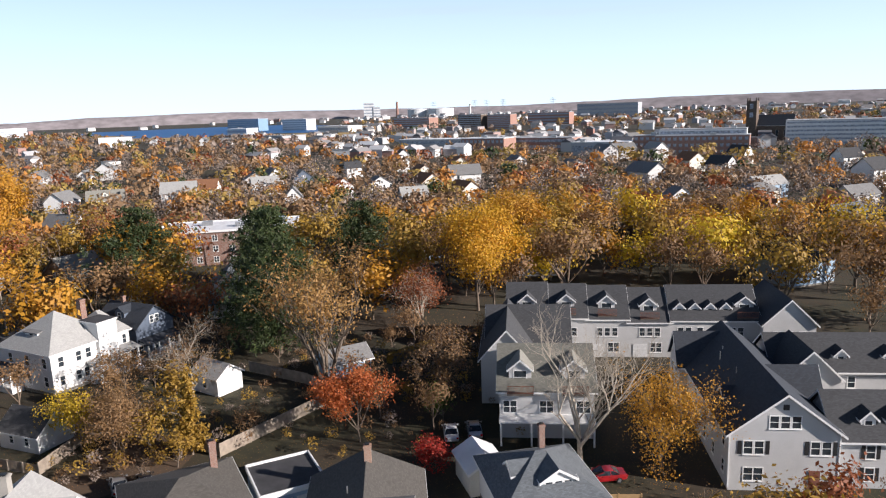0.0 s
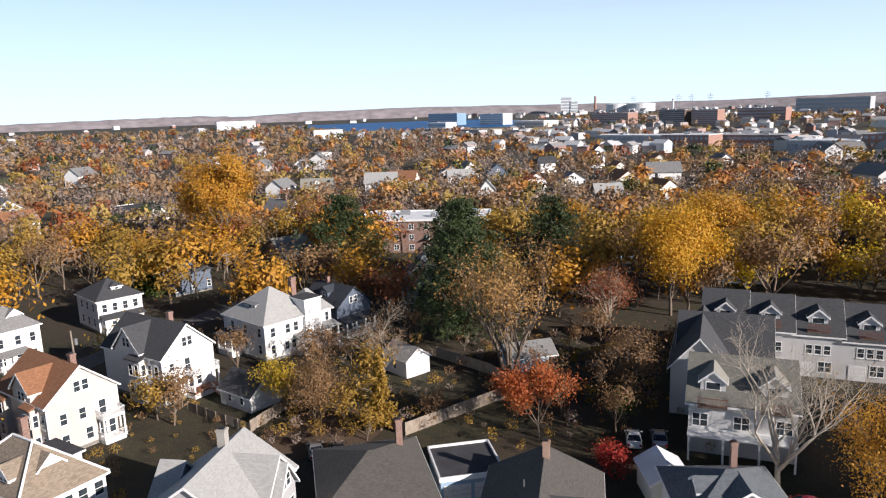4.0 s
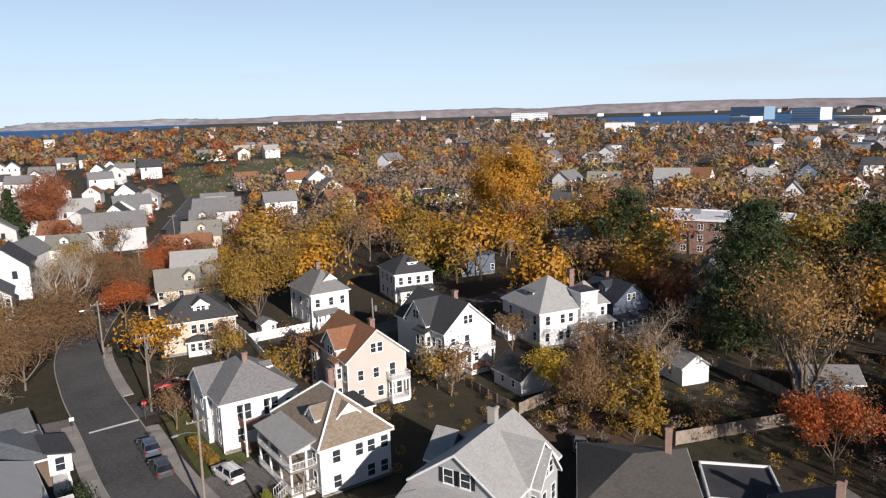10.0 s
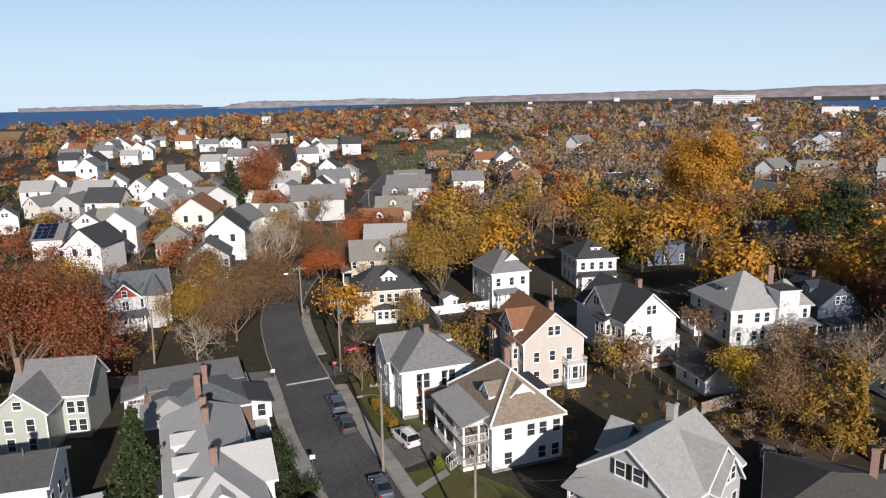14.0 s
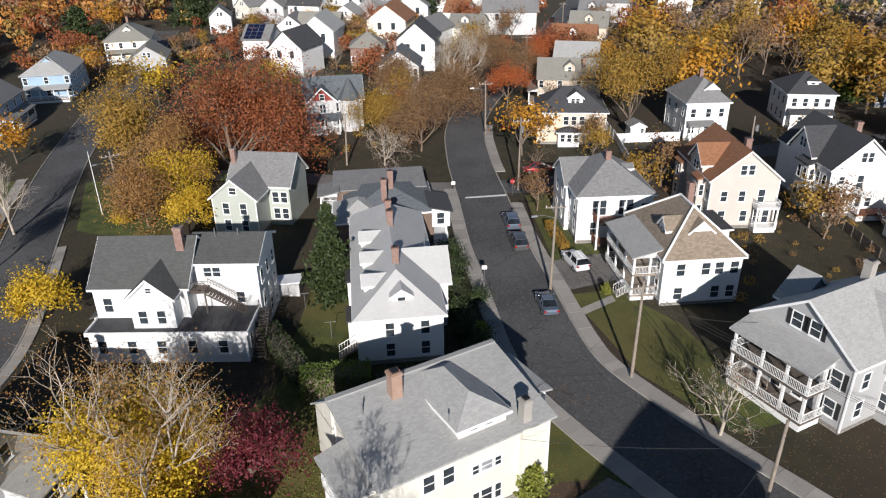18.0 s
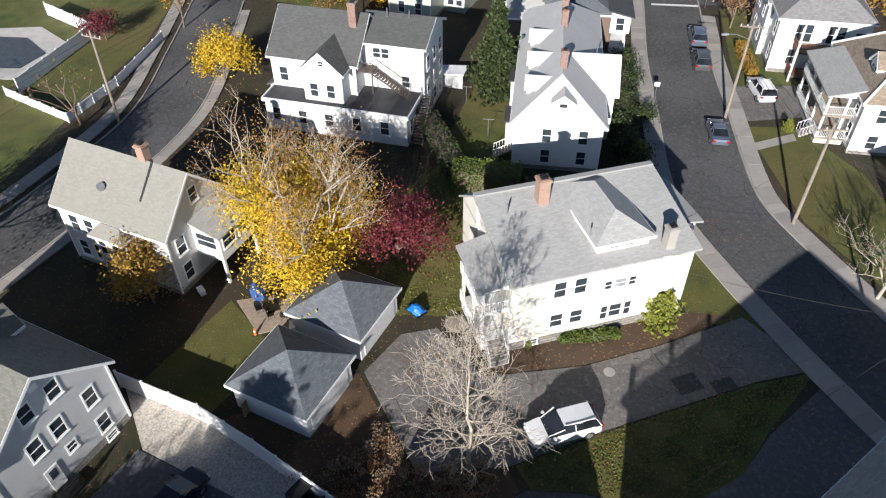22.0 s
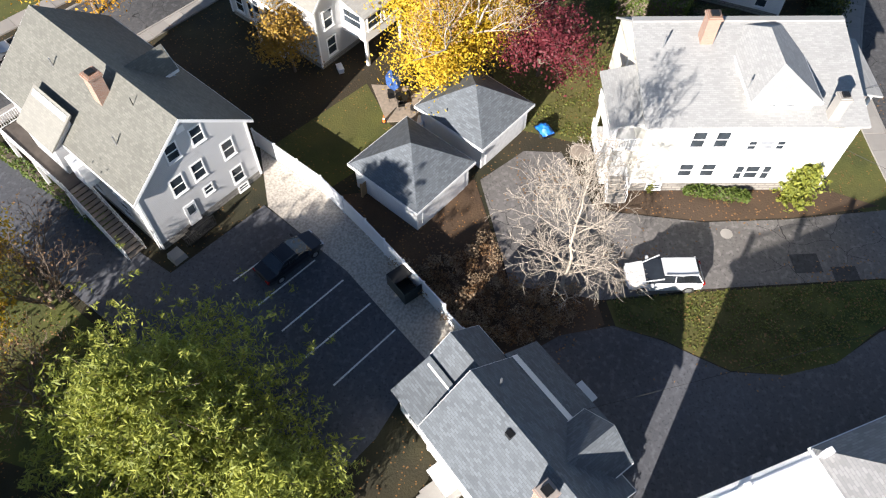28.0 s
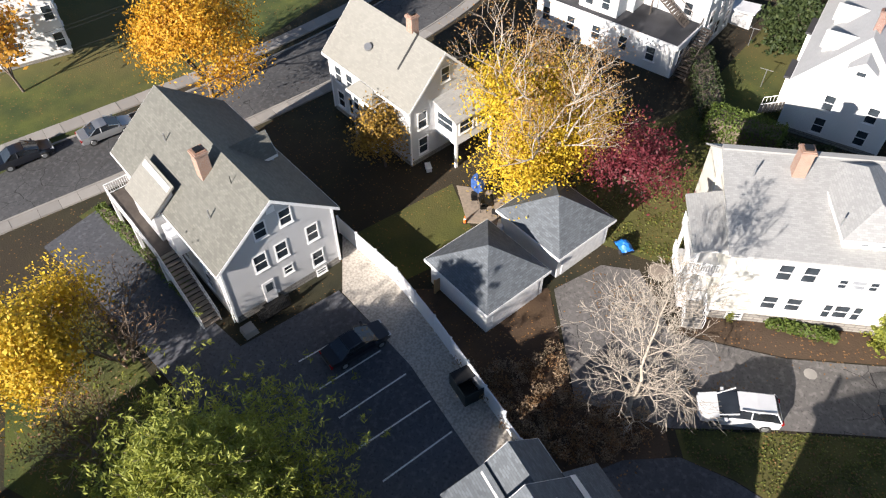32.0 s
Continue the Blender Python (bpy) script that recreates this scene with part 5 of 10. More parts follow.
for i in range(17):
    part("stair_tread", Shape().box(1.4 + i * 0.3, 1.72 + i * 0.3, -6.3, -5.1, 3.12 - i * 0.183, 3.18 - i * 0.183), WOOD_GREY, h)
for yy in (-6.35, -5.05):
    s = Shape().tube((1.4, yy, 3.0), (6.5, yy, -0.1), 0.09, sides=4)
    part("stringer", s, TRIM, h)
    s = Shape().tube((1.4, yy, 4.2), (6.5, yy, 1.0), 0.045, sides=4)
    for i in range(18):
        s.tube((1.4 + i * 0.3, yy, 3.1 - i * 0.183), (1.4 + i * 0.3, yy, 4.15 - i * 0.183), 0.022, sides=4)
    part("handrail", s, TRIM, h)
part("storm_door_hood", Shape().box(0.9, 2.4, -5.2, -4.35, 3.3, 5.3), VINYL_WALL, h)
part("downspout", Shape().tube((7.45, -4.5, 0.2), (7.45, -4.5, 5.6), 0.05, sides=6), TRIM, h)
# small garages
for x, y, lb, side in ((-32.1, -6.0, "hip-roofed grey garage with peeling white walls", 0), (-38.2, -2.2, "hip-roofed grey garage with a white overhead door", 1)):
    g = house("garage", x, y, -34.3, lb, "garage", "hip-roofed garages")
    b = body(g, 5.4, 5.9, 2.55, 4.6, "pyramid", WHITE, ROOF_BLUE, base=0, over=0.3)
    b.windows("-y", (0.0,), (1.0,), 0.8, 0.9)
    part("overhead_door", Shape().box(-2.2, 2.2, 2.93, 3.0, 0.05, 2.15), DOOR_PAINT, g)
# long white house
h = house("house", -67.3, 22.0, -15.8, "long white house with a pale grey hip roof and dormers")
b = body(h, 24.7, 8.2, 5.3, 8.4, "hip", WHITE, ROOF_SLATE).corners()
b.windows("+x", (-1.0, 2.4), (3.2, 0.9), 0.8, 1.4).windows("+y", (9, 5, 1, -3, -7), (3.2, 1.0), 0.85, 1.5).windows("-y", (10, 6, 2, -2), (3.2, 1.0), 0.85, 1.5)
for xx in (8.0, 3.0, -2.2):
    dormer(h, xx, -3.2, "-y", 5.6, 1.8, 7.0, 7.8, 2.6, WHITE, ROOF_SLATE)
dormer(h, 11.3, 0.3, "+x", 5.7, 1.8, 6.9, 7.7, 2.8, WHITE, ROOF_SLATE)
flat_slab("entry_roof", h, 6.6, 9.6, -5.2, -4.1, 3.3, 3.5, TAR)
flat_slab("entry_roof", h, -1.6, 1.4, -5.2, -4.1, 3.3, 3.5, TAR)
part("entry_box", Shape().box(6.8, 9.4, -5.0, -4.1, 0, 3.3), WHITE, h)
part("entry_box", Shape().box(-1.4, 1.2, -5.0, -4.1, 0, 3.3), WHITE, h)
steps(h, 10.4, -4.1, "-y", 1.2, 1.2)
Block(h, 0.2, 6.2, 0, 5.4, 0, 5.3, 8.0, "gable", WHITE, ROOF_SLATE, "y", 0.4).windows("+y", (3, 5.5), (3.2, 1.0))
for xx in (6.9, -2.5, -5.5):
    chimney(h, xx, 0.1, 7.8, 10.0, 0.65)
vent_pipe(h, 2.6, 3.4, 7.0, 8.6)
# white house with the outside stair
h = house("house", -72.4, -2.1, 66.7, "white house with a charcoal roof and outside wooden stair")
b = body(h, 9.2, 8.4, 6.95, 10.6, "gable", WHITE, ROOF_CHARCOAL).corners()
b.windows("-y", (-3.4,), (4.2, 1.2), 0.85, 1.5).windows("-x", (-2, 1.5), (4.2, 1.2))
Block(h, -0.3, 3.9, -6.2, 0, 0, 6.8, 9.0, "gable", WHITE, ROOF_CHARCOAL, "y", 0.35).windows("-y", (0.8, 2.6), (4.0,), 0.8, 1.4).windows("-y", (1.8,), (7.4,), 0.5, 0.5)
Block(h, 4.3, 11.2, -2.0, 5.2, 0, 8.5, 10.2, "gable", WHITE, ROOF_CHARCOAL, "x", 0.35).windows("+x", (-0.6, 1.8, 4.0), (5.6, 3.0, 0.9), 0.8, 1.4).windows("-y", (6.2, 7.1), (6.9,), 0.75, 1.0).windows("-y", (9.2,), (3.9,), 0.8, 1.2)
part("stair_door", Shape().box(4.7, 5.5, -2.07, -2.0, 6.0, 8.0), DOOR_PAINT, h)
Block(h, -4.6, 10.8, -7.0, -2.0, 0, 3.3, 0.3, "flat", WHITE, TAR, over=0.2).windows("-y", (-3.4, -0.5, 2.4, 5.4, 8.4), (1.1,), 0.85, 1.4).windows("+x", (-5.6, -3.6), (1.1,), 0.85, 1.4)
Block(h, -5.6, -4.4, -3.5, 0.5, 0, 3.2, 3.9, "shed+x", WHITE, ROOF_CHARCOAL, over=0.3)
chimney(h, 3.6, -1.0, 9.2, 12.0, 0.8)
flat_slab("stair_landing", h, 4.2, 6.2, -3.6, -2.0, 5.8, 5.95, WOOD_DECK)
railing(h, (4.2, -3.55), (6.2, -3.55), 5.95, 1.0, WOOD_DECK)
for xx in (4.3, 6.1):
    post(h, xx, -3.5, 3.4, 5.8, 0.06, WOOD_DECK, "stair_post")
for i in range(13):
    part("stair_tread", Shape().box(6.2 + i * 0.28, 6.5 + i * 0.28, -3.5, -2.5, 5.75 - i * 0.19, 5.81 - i * 0.19), WOOD_DECK, h)
for yy in (-3.55, -2.45):
    s = Shape().tube((6.2, yy, 5.7), (9.9, yy, 3.4), 0.08, sides=4).tube((6.2, yy, 6.9), (9.9, yy, 4.5), 0.04, sides=4)
    for i in range(14):
        s.tube((6.2 + i * 0.28, yy, 5.7 - i * 0.18), (6.2 + i * 0.28, yy, 6.85 - i * 0.185), 0.02, sides=4)
    part("stair_rail", s, WOOD_DECK, h)
for i in range(16):
    part("stair_tread", Shape().box(11.0, 12.1, -2.4 - i * 0.28, -2.1 - i * 0.28, 3.2 - i * 0.2, 3.26 - i * 0.2), WOOD_DECK, h)
for xx in (10.95, 12.15):
    s = Shape().tube((xx, -2.1, 3.1), (xx, -6.6, -0.05), 0.08, sides=4).tube((xx, -2.1, 4.2), (xx, -6.6, 1.05), 0.04, sides=4)
    for i in range(16):
        s.tube((xx, -2.1 - i * 0.28, 3.1 - i * 0.197), (xx, -2.1 - i * 0.28, 4.2 - i * 0.197), 0.02, sides=4)
    part("stair_rail", s, WOOD_DECK, h)
vent_pipe(h, 6.5, 1.0, 9.6, 10.9)
vent_pipe(h, 8.8, 1.2, 9.6, 10.8)
# sage house behind it
h = house("house", -96.3, 11.2, -30.9, "sage green cross-gabled house with a grey roof")
b = body(h, 10.2, 6.0, 5.6, 8.4, "gable", SAGE, ROOF_GREY).corners()
b.windows("+x", (-1.2, 1.2), (3.4, 1.0)).windows("+x", (0,), (6.2,), 0.9, 0.9)
Block(h, -7, 0.5, -2.5, 6.0, 0, 5.8, 9.4, "gable", SAGE, ROOF_GREY, "y", 0.4).windows("+x", (4, 5.2), (3.4, 1.0))
chimney(h, -2.0, -2.4, 7.4, 10.2, 0.7)
# rear house with the enclosed porch
h = house("house", -49.0, -17.7, 57.2, "pale grey gabled house with a weathered grey roof")
b = body(h, 10.9, 7.0, 6.0, 9.9, "gable", PALE_GREY, ROOF_WARM).corners()
b.windows("+x", (0.3,), (7.0,), 0.8, 1.2).windows("+x", (-2.2,), (3.6, 1.0)).windows("-y", (-4.2, -2.6), (3.6, 1.0))
Block(h, -0.9, 2.0, -4.6, -3.4, 0, 5.2, 6.0, "hip", PALE_GREY, ROOF_WARM, over=0.25).windows("-y", (-0.2, 1.2), (3.4, 1.0), 0.7, 1.5).windows("+x", (-4.0,), (3.4, 1.0), 0.6, 1.5)
Block(h, 5.4, 8.0, -0.8, 3.4, 2.6, 5.0, 5.9, "shed-x", TRIM, ROOF_PALE, over=0.3).windows("+x", (0.3, 2.2), (3.5,), 1.4, 1.2, glass=GLASS).windows("-y", (6.7,), (3.5,), 1.8, 1.2)
flat_slab("porch_deck", h, 5.4, 8.0, -0.8, 3.4, 2.4, 2.6, TRIM)
for yy in (-0.7, 3.3):
    post(h, 7.9, yy, 0, 2.4)
chimney(h, 1.7, 0.2, 9.0, 11.2, 0.7, BRICK_PALE)
part("roof_flashing", Shape().slab([(2.5, -3.75, 6.1), (2.7, -3.75, 6.1), (2.7, -0.05, 9.92), (2.5, -0.05, 9.92)], 0.04), RUBBER, h, "black flashing strip across the roof")
dish = part("satellite_dish", Shape().tube((-1.2, -2.2, 7.9), (-1.1, -2.3, 8.1), 0.35, 0.32, 14), STEEL, h)
# hip-roofed white houses further along
h = house("house", -104.2, 95.9, -19.7, "white square house with a grey hip roof and dormer")
b = body(h, 10.4, 7.8, 7.0, 10.7, "hip", WHITE, ROOF_GREY).corners()
b.windows("+x", (-2.6, 0.2, 2.6), (4.3, 1.3)).windows("-y", (3.5, 0, -3.5), (4.3, 1.3), 0.8, 1.4)
dormer(h, 3.6, 0.9, "+x", 7.4, 2.4, 9.0, 10.2, 3.0, WHITE, ROOF_GREY)
porch(h, 5.2, 6.8, -3.4, 1.0, 0.6, 3.2, [(6.6, -3.2), (6.6, -1.2), (6.6, 0.8)], "+x", TRIM, ROOF_GREY, high="-x")
chimney(h, 0, 0, 9.6, 12.0, 0.7)
h = house("house", -101.4, 119.5, -30.0, "white square house with a charcoal hip roof")
b = body(h, 10.6, 8.6, 6.6, 9.9, "pyramid", WHITE, ROOF_DARK).corners()
b.windows("+x", (-3, -1, 1, 3), (4.2, 1.2)).windows("-y", (3, 0, -3), (4.2, 1.2))
dormer(h, 3.4, 0.4, "+x", 7.2, 2.0, 8.6, 9.2, 3.0, WHITE, ROOF_DARK, roof="hip")
Block(h, 5.3, 7.0, -3.8, 3.8, 0, 3.2, 3.9, "shed-x", WHITE, ROOF_DARK).windows("+x", (-2, 0, 2), (1.2,), 0.8, 1.4)
h = house("house", -111.9, 72.8, -27.1, "tan two-storey house with a charcoal hip roof and dormer")
b = body(h, 9.9, 12.2, 6.0, 9.6, "hip", TAN, ROOF_DARK, "y").corners()
b.windows("+x", (-4, -1, 0.4, 1.8, 4.4), (3.7,), 0.85, 1.5).windows("-y", (3, 0, -3), (3.7, 1.0))
dormer(h, 3.4, 0.6, "+x", 6.4, 2.6, 8.2, 9.4, 3.0, WHITE, ROOF_DARK, (2, 0.6, 0.8))
Block(h, 4.9, 6.6, -2.4, 1.4, 0, 2.8, 3.6, "hip", WHITE, ROOF_DARK).windows("+x", (-1.6, -0.4, 0.8), (1.0,), 0.7, 1.3)
# garages by the fence
h = house("garage", -52.5, 88.0, -22.8, "white gabled garage with a dark roof beside the fence", "garage")
body(h, 6.9, 5.5, 2.3, 4.75, "gable", WHITE, ROOF_DARK, base=0, over=0.35).windows("-y", (1.5, -1.2), (0.9,), 0.6, 1.1)
h = house("garage", -33.8, 104.0, -35.4, "small white gabled garage with a pale roof", "garage")
body(h, 6.0, 4.6, 2.8, 4.6, "gable", WHITE, ROOF_PALE, base=0, over=0.3).windows("-y", (0,), (1.0,), 0.7, 0.9)
# dark roofs in front
h = house("house", -25.6, 65.4, -63.3, "low house with a dark grey hip roof")
body(h, 13.2, 11.1, 3.6, 6.1, "hip", GREY, ROOF_UMBER, "y").windows("+x", (-3, 1, 4), (1.3,)).windows("+y", (-3, 2), (1.3,))
chimney(h, -3.5, 3.5, 4.4, 7.6, 0.7)
h = house("house", -7.4, 62.0, -87.0, "house with a dark grey gabled roof and a small dormer")
body(h, 13, 11, 3.9, 6.6, "gable", PALE_GREY, ROOF_UMBER).windows("+x", (-3, 0, 3), (1.4,)).windows("+y", (-3, 4), (1.3,))
chimney(h, -4.5, 0.2, 6.0, 8.2, 0.7, BRICK_PALE)
dormer(h, 2.4, 4.4, "+y", 4.2, 2.6, 5.3, 6.3, 3.2, WHITE, ROOF_DARK)
vent_pipe(h, 0.5, -1.6, 5.6, 6.6)

# houses further off


def plain_house(x, y, rot, w, d, e, r, roof, wall, cover, label, ridge="x", sides="+x -y", floors=(1.1, 4.0), dorm="", stack=None, porch_side="", category="house"):
    """A house of one body with its windows, and a dormer, porch or chimney where given."""
    h = house("house", x, y, rot, label, category)
    b = body(h, w - 0.8, d - 0.8, e, r, roof, wall, cover, ridge, 0.4)
    for side in sides.split():
        span = d if side in ("+x", "-x") else w
        n = max(2, int(span / 2.9))
        at = [(i - (n - 1) / 2) * (span - 2.2) / max(1, n - 1) for i in range(n)]
        b.windows(side, at, [z for z in floors if z + 1.6 < e], 0.85, 1.45)
        gable_end = roof == "gable" and ((side in ("+x", "-x")) == (ridge == "x"))
        if gable_end and r - e > 2.4:
            b.windows(side, (-0.55, 0.55), (e + 0.35,), 0.7, 1.2)
    if dorm:
        k = 0.62
        zz = e + (r - e) * (1 - k)
        px, py = {"+x": (w / 2 * k, 0), "-x": (-w / 2 * k, 0), "+y": (0, d / 2 * k), "-y": (0, -d / 2 * k)}[dorm]
        dormer(h, px, py, dorm, zz - 0.4, 2.2, zz + 1.0, zz + 2.0, 2.6, wall, cover)
    if porch_side:
        x0, x1, y0, y1 = b.box
        box = {"+x": (x1, x1 + 2, y0 + 0.5, y1 - 0.5), "-y": (x0 + 0.5, x1 - 0.5, y0 - 2, y0), "+y": (x0 + 0.5, x1 - 0.5, y1, y1 + 2)}[porch_side]
        high = {"+x": "-x", "-y": "+y", "+y": "-y"}[porch_side]
        px0, px1, py0, py1 = box
        if porch_side == "+x":
            pts = [(px1 - 0.15, py0 + 0.15 + (py1 - py0 - 0.3) * i / 3) for i in range(4)]
        else:
            yy = py0 + 0.15 if porch_side == "-y" else py1 - 0.15
            pts = [(px0 + 0.15 + (px1 - px0 - 0.3) * i / 3, yy) for i in range(4)]
        porch(h, *box, 0.7, 3.1, pts, porch_side, WOOD_GREY, cover, high=high, rise=0.7)
    if stack:
        chimney(h, *stack, 0.6)
    return h


